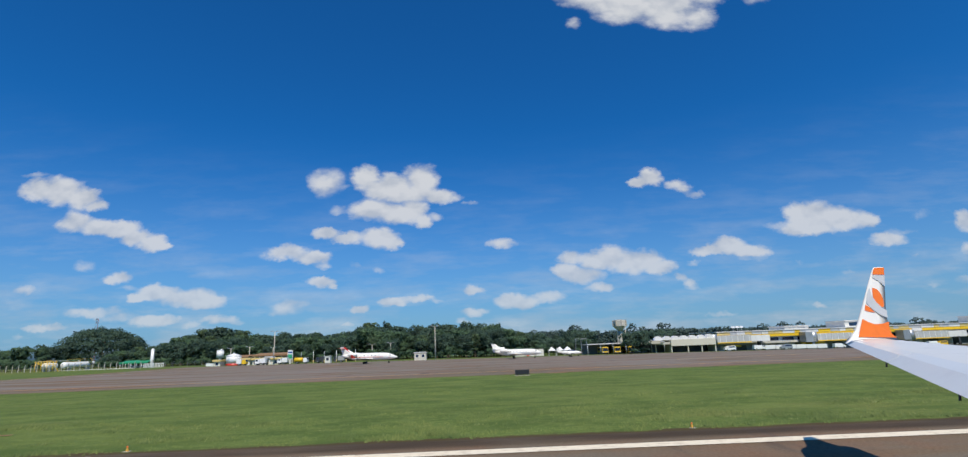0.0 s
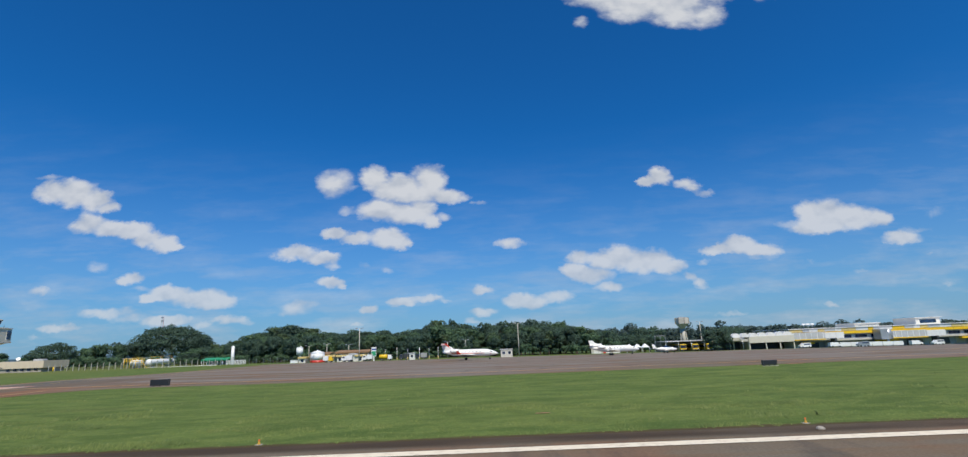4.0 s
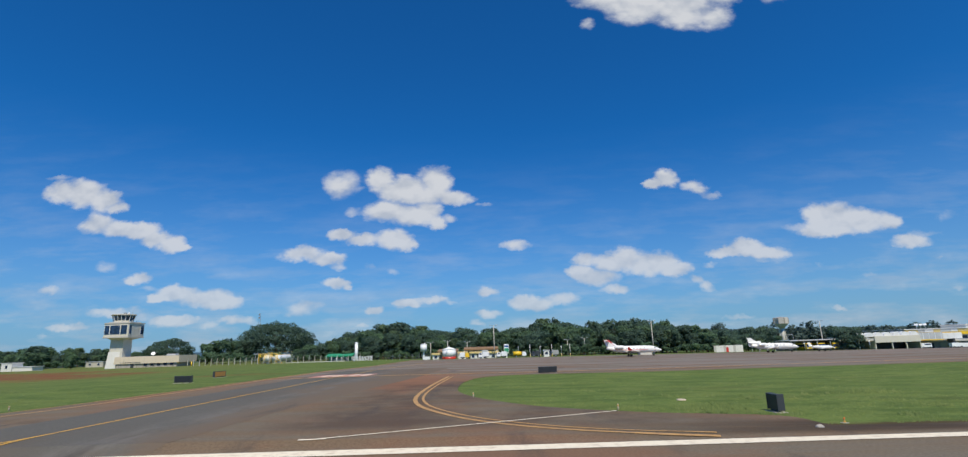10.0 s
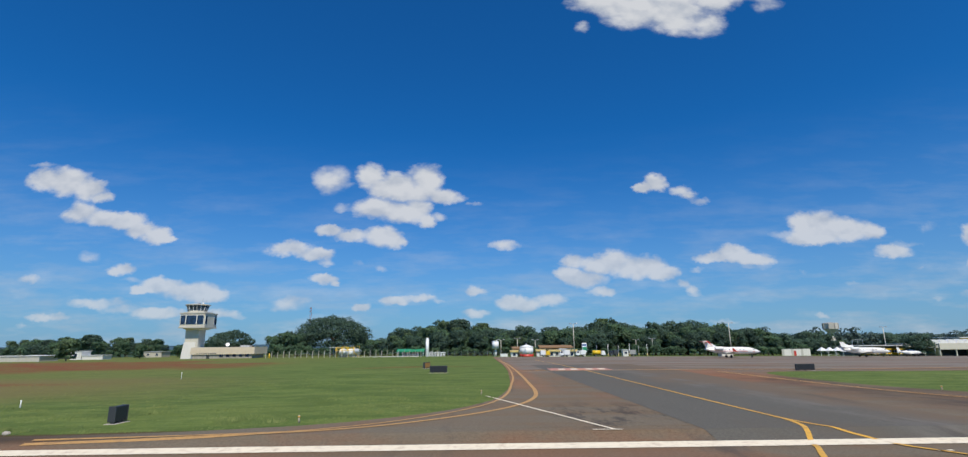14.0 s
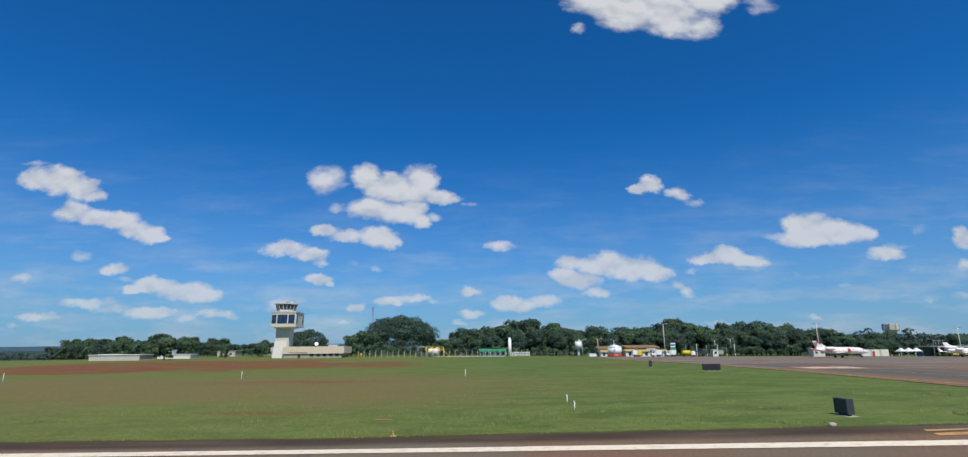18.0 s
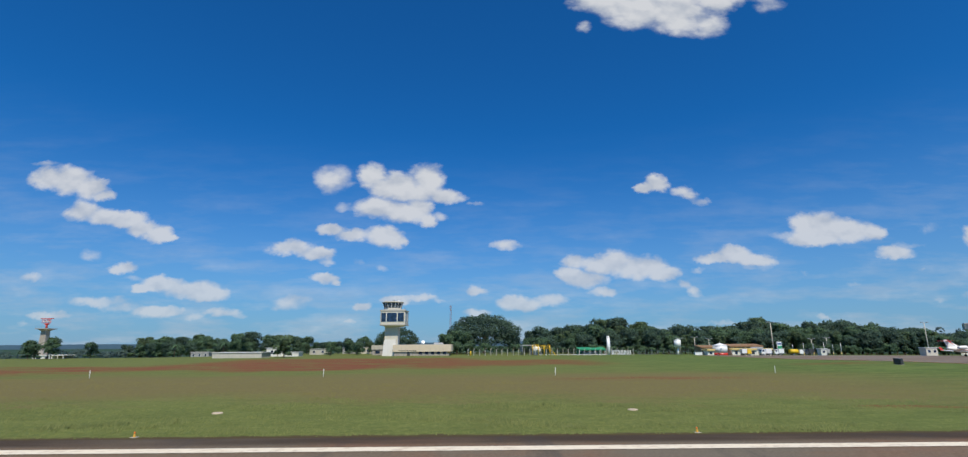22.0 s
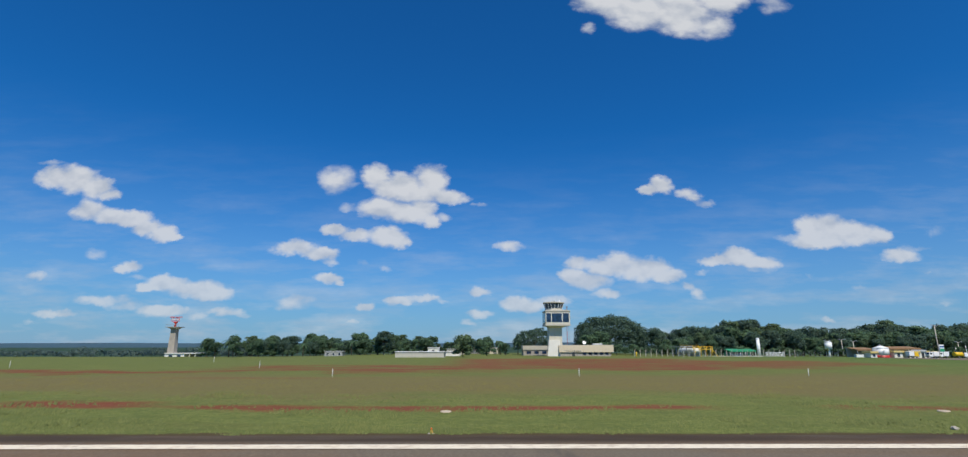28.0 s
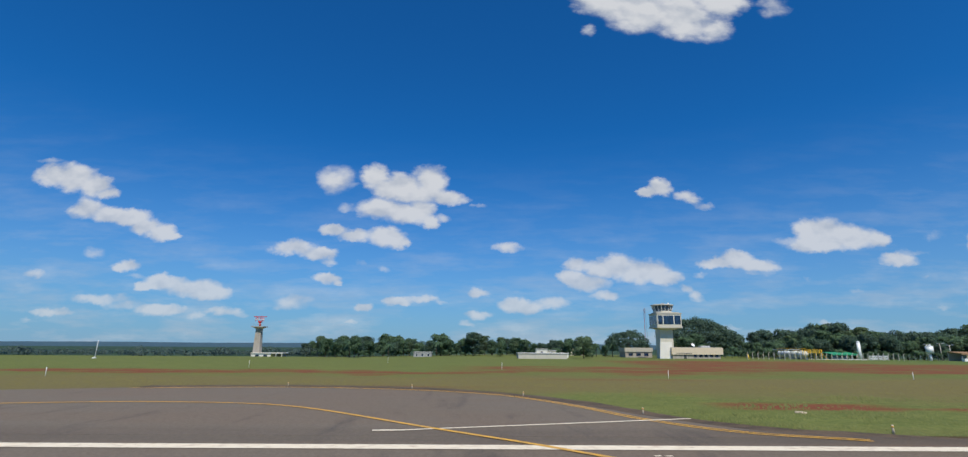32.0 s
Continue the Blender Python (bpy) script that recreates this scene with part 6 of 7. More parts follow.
def airliner_wing():
    t = thing("airliner_wing", (60.3, 16.4, 3.34), 0, "grey airliner wing tip with orange and white winglet", "aircraft wing")
    tip_le, tip_te = (-0.25, 0.0, 0.0), (1.65, 0.16, 0.03)
    root_le, root_te = (-7.2, -14.4, -1.16), (-0.9, -13.9, -0.75)
    ROOT, TIP = (Vector(root_le), Vector(root_te)), (Vector(tip_le), Vector(tip_te))

    def chord(s, f):
        a, b = ROOT[0].lerp(TIP[0], s), ROOT[1].lerp(TIP[1], s)
        return a.lerp(b, f)

    secs = [wing_section(chord(s, 0.0), chord(s, 1.0), 0.50 - 0.33 * s) for s in (0, 0.3, 0.6, 0.85, 0.96, 1.0)]
    part("wing_panel", bm_loft(secs), WING_GREY, t)
    # leading-edge slats, a little proud of the wing
    for a, b in ((0.02, 0.40), (0.404, 0.72), (0.724, 0.975)):
        rings = []
        for s in (a, b):
            ring_ = wing_section(chord(s, -0.004), chord(s, 0.995), (0.50 - 0.33 * s) * 1.015)
            rings.append([ring_[i] for i in (2, 1, 0, -1, -2)])
        bm = bm_loft(rings, closed_ends=False)
        bmesh.ops.solidify(bm, geom=bm.faces[:], thickness=0.012)
        part("slat", bm, SLAT_BLUE, t, "glossy grey leading-edge slat")
    for a, b in ((0.05, 0.42), (0.46, 0.84)):
        bm = bm_loft([[chord(a, 0.74) + Vector((0, 0, 0.085)), chord(a, 0.75) + Vector((0, 0, 0.085)), chord(a, 0.75) + Vector((0, 0, 0.07)), chord(a, 0.74) + Vector((0, 0, 0.07))], [chord(b, 0.74) + Vector((0, 0, 0.06)), chord(b, 0.75) + Vector((0, 0, 0.06)), chord(b, 0.75) + Vector((0, 0, 0.045)), chord(b, 0.74) + Vector((0, 0, 0.045))]])
        part("flap_seam", bm, DARK_STEEL, t)
    # winglet: sweeps up, out and back
    FOIL = ((0, 0), (0.06, 0.75), (0.3, 1), (0.65, 0.6), (1, 0.05), (0.65, -0.6), (0.3, -1), (0.06, -0.75))
    span_ = [(0.13, 0.11, 1.58, 0.4), (0.27, 0.29, 1.45, 0.42), (0.38, 0.41, 1.45, 0.44), (0.64, 0.57, 1.5, 0.47), (1.01, 0.79, 1.57, 0.53), (1.39, 1.01, 1.67, 0.58), (1.78, 1.23, 1.77, 0.63), (2.07, 1.4, 1.84, 0.67), (2.23, 1.5, 1.88, 0.69), (2.31, 1.57, 1.9, 0.7)]
    rings = [[Vector((-0.25, 0.0, 0.0)) + Vector((1.9 * f, 0.16 * f, 0.03 * f + 0.075 * s)) for f, s in FOIL]]
    rings.append([Vector((-0.12, 0.22, 0.03)) + Vector((1.75 * f, 0.14 * f, 0.03 * f + 0.06 * s)) for f, s in FOIL])
    for z, x0, x1, y in span_:
        th = 0.045 * (x1 - x0)
        rings.append([Vector((x0 + (x1 - x0) * f, y - th * s, z)) for f, s in FOIL])
    wlet = part("winglet", bm_loft(rings), JET_WHITE, t, "white winglet with orange and grey bands")

    def spot(f, z):
        for (z0, a0, b0, y0), (z1, a1, b1, y1) in zip(span_, span_[1:]):
            if z <= z1 or z1 == span_[-1][0]:
                k = (z - z0) / (z1 - z0)
                a, b_, y = a0 + (a1 - a0) * k, b0 + (b1 - b0) * k, y0 + (y1 - y0) * k
                return Vector((a + (b_ - a) * f, y - 0.046 * (b_ - a) - 0.006, z))

    def decal(name, outline, mat_):
        """A coat of paint on the winglet's inner face, outlined by chord share and height."""
        bm = bmesh.new()
        pts = smooth_line(outline + outline[:1], 4)[:-1] if name == "orange_oval" else [Vector((*p, 0)) for p in outline]
        bm.faces.new([bm.verts.new(spot(p.x, p.y)) for p in pts])
        bmesh.ops.triangulate(bm, faces=bm.faces[:])
        bmesh.ops.recalc_face_normals(bm, faces=bm.faces)
        bmesh.ops.solidify(bm, geom=bm.faces[:], thickness=0.006)
        part(name, bm, mat_, wlet)

    decal("orange_band", [(0.18, 0.18), (0.11, 0.43), (0.11, 0.71), (0.33, 0.61), (0.55, 0.54), (0.79, 0.55), (0.99, 0.6), (0.99, 0.44), (0.99, 0.25), (0.98, 0.12)], ORANGE)
    decal("grey_swoosh", [(0.09, 1.67), (0.31, 1.4), (0.57, 1.2), (0.79, 1.04), (0.98, 0.94), (0.98, 0.72), (0.76, 0.8), (0.47, 0.97), (0.12, 1.19), (0.07, 1.44)], JET_GREY)
    decal("orange_patch", [(0.09, 1.15), (0.29, 1.06), (0.53, 0.9), (0.31, 0.92), (0.13, 0.97)], ORANGE)
    decal("orange_oval", [(0.26, 1.66), (0.51, 1.61), (0.75, 1.44), (0.87, 1.23), (0.85, 1.05), (0.58, 1.14), (0.39, 1.37)], ORANGE)
    decal("grey_band", [(0.12, 2.06), (0.98, 2.04), (0.96, 1.69), (0.61, 1.86), (0.16, 1.97)], JET_GREY)
    decal("orange_cap", [(0.06, 2.22), (0.06, 2.29), (0.97, 2.29), (0.98, 2.06), (0.11, 2.08)], ORANGE)
    part("tip_light", bm_lathe([(0.05, 0), (0.06, 0.06), (0.02, 0.12)], 10), WHITE, t).matrix_basis = pose(0.02, 0.16, 0.02, -60, 0, 0)
    leg = part("main_leg", bm_tube((-2.6, -13.6, -1.2), (-2.6, -14.0, -2.75), 0.16, 0.12, 12), SILVER, t)
    for s in (-0.42, 0.42):
        part("wheel", bm_tube((-2.6, -14.0 + s - 0.2, -2.78), (-2.6, -14.0 + s + 0.2, -2.78), 0.56, n=20), RUBBER, leg)
    for s in (0.25, 0.5, 0.75):
        part("fairing_pin", bm_tube(chord(s, 0.03) - Vector((0, 0, 0.05)), chord(s, 0.03) - Vector((0.02, 0, 0.16)), 0.02, n=6), DARK_STEEL, t)


airliner_wing()

# ---- trees ----


def leaf_mesh(name, lobes, count, size, material, seed, flat=0.0):
    """Many small leaf clumps spread over the shells of overlapping lobes."""
    rng = np.random.default_rng(seed)
    w = np.array([r[3] * r[4] for r in lobes])
    pick = rng.choice(len(lobes), count, p=w / w.sum())
    lo = np.array(lobes)[pick]
    d = rng.normal(size=(count, 3))
    d /= np.linalg.norm(d, axis=1)[:, None]
    d[:, 2] = np.where(d[:, 2] < -0.35, -d[:, 2], d[:, 2])
    rad = rng.uniform(0.72, 1.06, count) + 0.10 * np.sin(5 * d[:, 0] + 7 * d[:, 1] + pick)
    c = lo[:, :3] + d * np.stack([lo[:, 3], lo[:, 3], lo[:, 4]], 1) * rad[:, None]
    nrm = d * 0.8 + rng.normal(size=(count, 3)) * 0.42 + np.array([0, 0, 0.3])
    nrm /= np.linalg.norm(nrm, axis=1)[:, None]
    a = np.cross(nrm, rng.normal(size=(count, 3)))
    a /= np.linalg.norm(a, axis=1)[:, None]
    b = np.cross(nrm, a)
    s = size * rng.uniform(0.55, 1.35, count)[:, None]
    quad = np.stack([c - a * s * 0.62, c - b * s * 0.40 + nrm * s * 0.14, c + a * s * 0.70, c + b * s * 0.44 + nrm * s * 0.10], 1).reshape(-1, 3)
    me = bpy.data.meshes.new(name)
    me.from_pydata(quad.tolist(), [], np.arange(count * 4).reshape(-1, 4).tolist())
    me.materials.append(material)
    shade = d + rng.normal(size=(count, 3)) * 0.22 + np.array([0, 0, 0.15])
    shade /= np.linalg.norm(shade, axis=1)[:, None]
    me.normals_split_custom_set(np.repeat(shade, 4, axis=0).tolist())
    return me


def bm_trunk(h, r, limbs, seed, bm=None):
    """A tapered trunk with forking limbs that reach into the crown."""
    rng = random.Random(seed)
    bm = bm or bmesh.new()
    x = y = 0.0
    last = Vector((0, 0, -0.6))
    for i in range(4):
        p = Vector((x, y, h * (i + 1) / 4 * 0.62))
        bm_tube(last, p, r * (1 - 0.16 * i), r * (1 - 0.16 * (i + 1)), 7, bm, caps=False)
        last = p
        x += rng.uniform(-0.25, 0.25)
        y += rng.uniform(-0.25, 0.25)
    for i in range(limbs):
        a = i * 2.4 + rng.uniform(-0.4, 0.4)
        base = Vector((0, 0, h * rng.uniform(0.25, 0.58)))
        reach = h * rng.uniform(0.2, 0.34)
        end = base + Vector((math.cos(a) * reach, math.sin(a) * reach, h * rng.uniform(0.15, 0.3)))
        mid = base.lerp(end, 0.5) + Vector((0, 0, h * 0.03))
        bm_tube(base, mid, r * 0.42, r * 0.28, 5, bm, caps=False)
        bm_tube(mid, end, r * 0.28, r * 0.1, 5, bm, caps=False)
    return bm


def tree_model(name, h, lobes, count, size, material, seed, label, limbs=6, r=0.28):
    t = thing(name, (0, 0, 0), 0, label, "tree")
    part("trunk", bm_trunk(h, r, limbs, seed), BARK, t)
    crown = new("crown", leaf_mesh("crown", lobes, count, size, material, seed))
    crown.parent = t
    return t


def lobes_round(h, w, n, seed, low=0.28):
    rng = random.Random(seed)
    out = [(0, 0, h * 0.62, w * 0.36, h * 0.26)]
    for i in range(n):
        a = rng.uniform(0, math.tau)
        q = rng.uniform(0.15, 0.62)
        z = h * rng.uniform(low, 0.84)
        k = rng.uniform(0.14, 0.25) * (1.1 - abs(z / h - 0.6))
        out.append((math.cos(a) * w * 0.5 * q, math.sin(a) * w * 0.5 * q, z, w * k, w * k * rng.uniform(0.6, 0.9)))
    return out


def lobes_flat(h, w, n, seed):
    rng = random.Random(seed)
    out = []
    for i in range(n):
        a = rng.uniform(0, math.tau)
        q = math.sqrt(rng.uniform(0.02, 1.0))
        out.append((math.cos(a) * w * 0.46 * q, math.sin(a) * w * 0.46 * q, h * (0.9 - 0.22 * q * q + rng.uniform(-0.08, 0.04)), w * rng.uniform(0.10, 0.17), h * rng.uniform(0.07, 0.12)))
    return out


def lobes_dome(h, w, n, seed):
    """A very broad dome, thick down to head height."""
    r = random.Random(seed)
    out = []
    for i in range(n):
        a, q = i * 2.39996, math.sqrt((i + 0.5) / n)
        z = h * (0.32 + 0.54 * math.sqrt(1 - 0.94 * q * q)) + r.uniform(-0.06, 0.03) * h
        out.append((math.cos(a) * w * 0.45 * q, math.sin(a) * w * 0.45 * q, z, w * r.uniform(0.075, 0.12), h * r.uniform(0.11, 0.17)))
    for i in range(n):
        a = i * 2.39996
        out.append((math.cos(a) * w * 0.40, math.sin(a) * w * 0.40, h * r.uniform(0.16, 0.52), w * 0.10, h * 0.15))
    return out


FOREST = [
    tree_model("tree", 12, lobes_round(12, 9.5, 26, 1, 0.12), 3400, 0.52, LEAF_A, 1, "dense dark green forest tree behind the airfield"),
    tree_model("tree", 13.5, lobes_round(13.5, 8.5, 24, 2, 0.15), 3200, 0.5, LEAF_B, 2, "tall mid-green forest tree behind the airfield"),
    tree_model("tree", 11, lobes_round(11, 10.5, 28, 3, 0.1), 3600, 0.54, LEAF_A, 3, "broad dark green forest tree behind the airfield"),
    tree_model("tree", 14.5, lobes_round(14.5, 8.0, 22, 4, 0.2), 3000, 0.5, LEAF_C, 4, "tall olive green forest tree behind the airfield"),
    tree_model("tree", 9, lobes_round(9, 8.5, 22, 5, 0.08), 2900, 0.48, LEAF_B, 5, "low bushy green tree at the wood's edge"),
    tree_model("tree", 16.0, lobes_flat(16.0, 9, 18, 6), 2000, 0.5, LEAF_A, 6, "tall flat-topped tree standing above the wood", 7),
]
TALL = (12, 13.5, 11, 14.5, 9, 16.0)
SCRUB = tree_model("shrub", 3.6, lobes_round(3.6, 5.5, 11, 7, 0.06), 1000, 0.42, LEAF_B, 7, "rounded green shrub at the field's edge", 4, 0.1)
SCRUB.matrix_basis = pose(-66, 228, ground_z(-66, 228))
GIANT = tree_model("rain_tree", 18.0, lobes_dome(18.8, 36, 64, 8), 26000, 0.6, LEAF_A, 8, "very broad dark dome-crowned tree beside the control tower", 10, 0.8)
GIANT.matrix_basis = pose(-134.5, 263, ground_z(-134.5, 263))
UMBRELLA = tree_model("rain_tree", 11.5, lobes_dome(11.8, 20, 34, 12), 9000, 0.5, LEAF_A, 12, "broad flat dark tree behind the control tower", 8, 0.45)
UMBRELLA.matrix_basis = pose(-174, 240, ground_z(-174, 240))
OVAL = tree_model("tree", 8.5, lobes_round(8.5, 9.0, 16, 9, 0.1), 3200, 0.5, LEAF_C, 9, "round leafy tree standing alone in the field", 6, 0.24)
OVAL.matrix_basis = pose(-204.5, 185.5, 0)

FOREST[5].matrix_basis = pose(60, 263, ground_z(60, 263))
FOREST[5].scale = (0.8, 0.8, 1.0)
rng = random.Random(11)


def plant(model, x, y, k=1.0, dz=0.0):
    m = pose(x, y, ground_z(x, y) + dz, 0, 0, rng.uniform(0, 360))
    o = copy_thing(model, m)
    s = k * rng.uniform(0.9, 1.1)
    o.scale = (s * rng.uniform(0.9, 1.12), s * rng.uniform(0.9, 1.12), s)
    return o


def crown_height(x):
    """How high the wood's top stands along the field: a low shoulder, a peak, then a long uneven belt."""
    return ramp(x, (-118, 3.2), (-112, 7), (-103, 9), (-97, 11), (-90, 12), (-81, 14.3), (-73, 15.6), (-66, 14), (-56, 12.6), (-41, 11.7), (-26, 11.2), (-13, 12.2), (-3, 13.8), (4, 14), (10, 12.4), (20, 12.6), (30, 13), (42, 12.6), (54, 12.6), (62, 10.2), (75, 8.4), (88, 6), (104, 6.2))


def plant_to(i, x, y, top):
    """Plants a model so that its crown reaches a height above the runway."""
    return plant(FOREST[i], x, y, (top - ground_z(x, y)) / (TALL[i] * 0.95))


first = set(FOREST[:5])
x = -115.0
while x < 100:
    for row, (y, f) in enumerate(((232, 0.66), (240, 0.84), (250, 0.98), (262, 1.03))):
        i = rng.choice((0, 1, 2, 2, 3, 4, 4) if row < 2 else (0, 1, 2, 3, 0, 2))
        xx, yy = x + rng.uniform(-2.5, 2.5), y + rng.uniform(-3, 3)
        top = crown_height(xx) * f * rng.uniform(0.84, 1.06) * (1 + (yy - 252) / 1200)
        m = FOREST[i]
        if m in first:
            first.discard(m)
            m.matrix_basis = pose(xx, yy, ground_z(xx, yy))
            m.scale = [(top - ground_z(xx, yy)) / (TALL[i] * 0.95)] * 3
        else:
            plant_to(i, xx, yy, top)
    x += 4.7
for i, x, y, top in ((3, -78.6, 250, 15.6), (0, -71.5, 250, 17.0), (3, -3.0, 254, 15.6), (5, 3.2, 260, 15.8), (1, 56.5, 258, 15.0), (2, 93, 252, 7.5), (2, 97, 250, 8.0)):
    plant_to(i, x, y, top)
# farther woods behind hangar and terminal, joined
r = random.Random(31)
lobes = []
for i in range(900):
    x = 84 + 420 * r.random()
    y = 300 + 34 * r.random()
    h = r.uniform(8.5, 11.5) * (1.3 if r.random() < 0.06 else 1.0)
    z = ground_z(x, y)
    w = r.uniform(2.2, 4.0)
    lobes.append((x, y, z + h - 0.5 * w, w, w * 0.8))
    lobes.append((x + r.uniform(-2, 2), y - 1, z + h * 0.42, w * 1.3, h * 0.36))
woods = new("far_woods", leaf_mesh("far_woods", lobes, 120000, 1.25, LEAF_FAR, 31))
tagged(woods, "dense green woods behind the terminal, tinted bluish with painted haze", "woods", kind="stuff")
for x, y, k in ((104, 292, 0.95), (98, 290, 0.7), (133, 250, 1.0), (139, 255, 1.0), (150, 262, 0.7), (110, 296, 0.8), (108.5, 206, 0.74), (112.5, 208, 0.84), (101.3, 250, 1.05)):
    plant(FOREST[2], x, y, k)
# low edge growth before the wood
x = -114.0
while x < 92:
    plant(SCRUB, x, 226 + rng.uniform(-2, 2), rng.uniform(0.7, 1.25))
    x += 4.2
# trees beside and behind the tower
for i, x, y, top in ((4, -151, 230, 9.4), (4, -146.5, 232, 10.2), (1, -142.5, 237, 9.6), (4, -152.5, 238, 8.6), (2, -147, 246, 11.5), (2, -120.5, 262, 8.0), (4, -116, 240, 5.6), (1, -112, 245, 7.2), (4, -108.5, 238, 7.4), (4, -113.5, 252, 6.6), (2, -105.5, 247, 8.8), (4, -110, 233, 5.0), (0, -109, 290, 12.6), (2, -103, 288, 13.2), (1, -97, 293, 13.6), (0, -91, 287, 13.2), (2, -85, 291, 13.6)):
    plant_to(i, x, y, top)
for k in range(12):
    plant(SCRUB, -154 + 3.2 * k, 224 + rng.uniform(-1.5, 1.5), rng.uniform(0.8, 1.4))
# thin belt west of the tower


def belt_height(x):
    return ramp(x, (-332, 2), (-323, 6.5), (-316, 9.4), (-305, 8.4), (-294, 7.8), (-283, 9.4), (-273, 7), (-264, 7.8), (-251, 8.8), (-245, 8.4), (-236, 8.4), (-225, 7.6), (-213, 5.6), (-204, 7.5), (-198, 7.8), (-188, 6.2))


x = -189.0
while x > -328:
    for y, f in ((258, 0.9), (272, 1.04)):
        u = x + rng.uniform(-2, 2)
        yy = y + 0.75 * max(0, -250 - u) + rng.uniform(-5, 5)
        top = 3.75 + (belt_height(u) * f * rng.uniform(0.72, 1.14) - 3.75) * yy / 270
        plant_to(rng.choice((1, 3, 4, 4, 2, 0)), -218.8 + (u + 218.8) * yy / 270, yy, max(2.2, top))
    yy = 254 + 0.75 * max(0, -250 - x)
    plant(SCRUB, -218.8 + (x + 220.8) * yy / 270, yy + rng.uniform(-3, 3), rng.uniform(0.6, 1.1))
    if rng.random() < 0.5:
        plant(SCRUB, -218.8 + (x + 217) * yy / 270, yy + 8, rng.uniform(0.8, 1.3))
    x -= rng.uniform(3.4, 5.0)
for i, x, y, top in ((0, -244, 250, 11.2), (4, -196, 212, 5.4), (4, -188, 224, 5.0), (4, -222, 226, 7.0), (4, -232, 222, 6.3), (1, -284.3, 185, 7.7), (4, -282.4, 201, 5.4), (4, -295.5, 189, 6.2), (4, -291.5, 187, 4.8)):
    plant_to(i, x, y, top)
# scrub and low woods far out in the west, joined
r = random.Random(21)
lobes = []
for i in range(420):
    x = -335 - 640 * r.random() ** 1.2
    y = 300 + 130 * r.random()
    k = r.uniform(0.7, 1.5) * (1.5 if r.random() < 0.12 else 1.0)
    lobes.append((x, y, -2.6 + 1.1 * k, 3.2 * k, 1.7 * k))
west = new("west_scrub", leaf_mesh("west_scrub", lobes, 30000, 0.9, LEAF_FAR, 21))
tagged(west, "low green scrub and woods beyond the western field, tinted with painted haze", "scrub", kind="stuff")


def palm(x, y, h):
    t = thing("palm", (x, y, ground_z(x, y)), rng.uniform(0, 360), "slender palm with drooping fronds", "palm")
    part("trunk", bm_tube((0, 0, -0.4), (0.3, 0, h), 0.2, 0.14, 8), BARK, t)
    for i in range(14):
        a = i * 2.39996
        up = 1.3 - 0.16 * i
        bm = bmesh.new()
        prev = None
        for k in range(7):
            f = k / 6
            c = Vector((0.3 + math.cos(a) * 3.0 * f, math.sin(a) * 3.0 * f, h + up * f * 1.6 - 2.6 * f * f))
            side = Vector((-math.sin(a), math.cos(a), 0)) * (0.42 * math.sin(math.pi * min(1, f + 0.12)) + 0.03)
            cur = [bm.verts.new(c - side - Vector((0, 0, 0.2 * f))), bm.verts.new(c + Vector((0, 0, 0.1))), bm.verts.new(c + side - Vector((0, 0, 0.2 * f)))]
            if prev:
                bm.faces.new((prev[0], prev[1], cur[1], cur[0]))
                bm.faces.new((prev[1], prev[2], cur[2], cur[1]))
            prev = cur
        part("frond", bm, LEAF_B, t)


for x, y, h in ((-286.2, 186, 5.6), (-286, 262, 6.0), (-190, 232, 5.0), (-182, 236, 5.6), (-262, 262, 6.5)):
    palm(x, y, h)


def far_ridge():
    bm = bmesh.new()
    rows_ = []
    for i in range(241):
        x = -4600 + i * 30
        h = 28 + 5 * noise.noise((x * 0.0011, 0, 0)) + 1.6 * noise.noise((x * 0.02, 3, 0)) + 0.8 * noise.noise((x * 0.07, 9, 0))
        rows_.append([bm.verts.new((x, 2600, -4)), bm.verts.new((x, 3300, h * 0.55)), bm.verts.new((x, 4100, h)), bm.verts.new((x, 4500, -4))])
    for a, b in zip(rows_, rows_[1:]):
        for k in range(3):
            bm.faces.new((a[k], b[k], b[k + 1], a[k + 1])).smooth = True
    tagged(part("backdrop", bm, FAR_WOOD), "low wooded ridge on the horizon, haze painted blue into its colour", "ridge", kind="structure")


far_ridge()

# ---- signs, posts, lamps and fence ----


def text_part(name, body, size, material, parent, m):
    """Lettering as a thin mesh."""
    cu = bpy.data.curves.new(name, "FONT")
    cu.body, cu.size, cu.extrude, cu.align_x, cu.align_y = body, size, 0.006, "CENTER", "CENTER"
    tmp = bpy.data.objects.new(name, cu)
    scene.collection.objects.link(tmp)
    me = bpy.data.meshes.new_from_object(tmp.evaluated_get(bpy.context.evaluated_depsgraph_get()))
    bpy.data.objects.remove(tmp)
    me.materials.append(material)
    ob = new(name, me)
    ob.parent = parent
    ob.matrix_basis = m


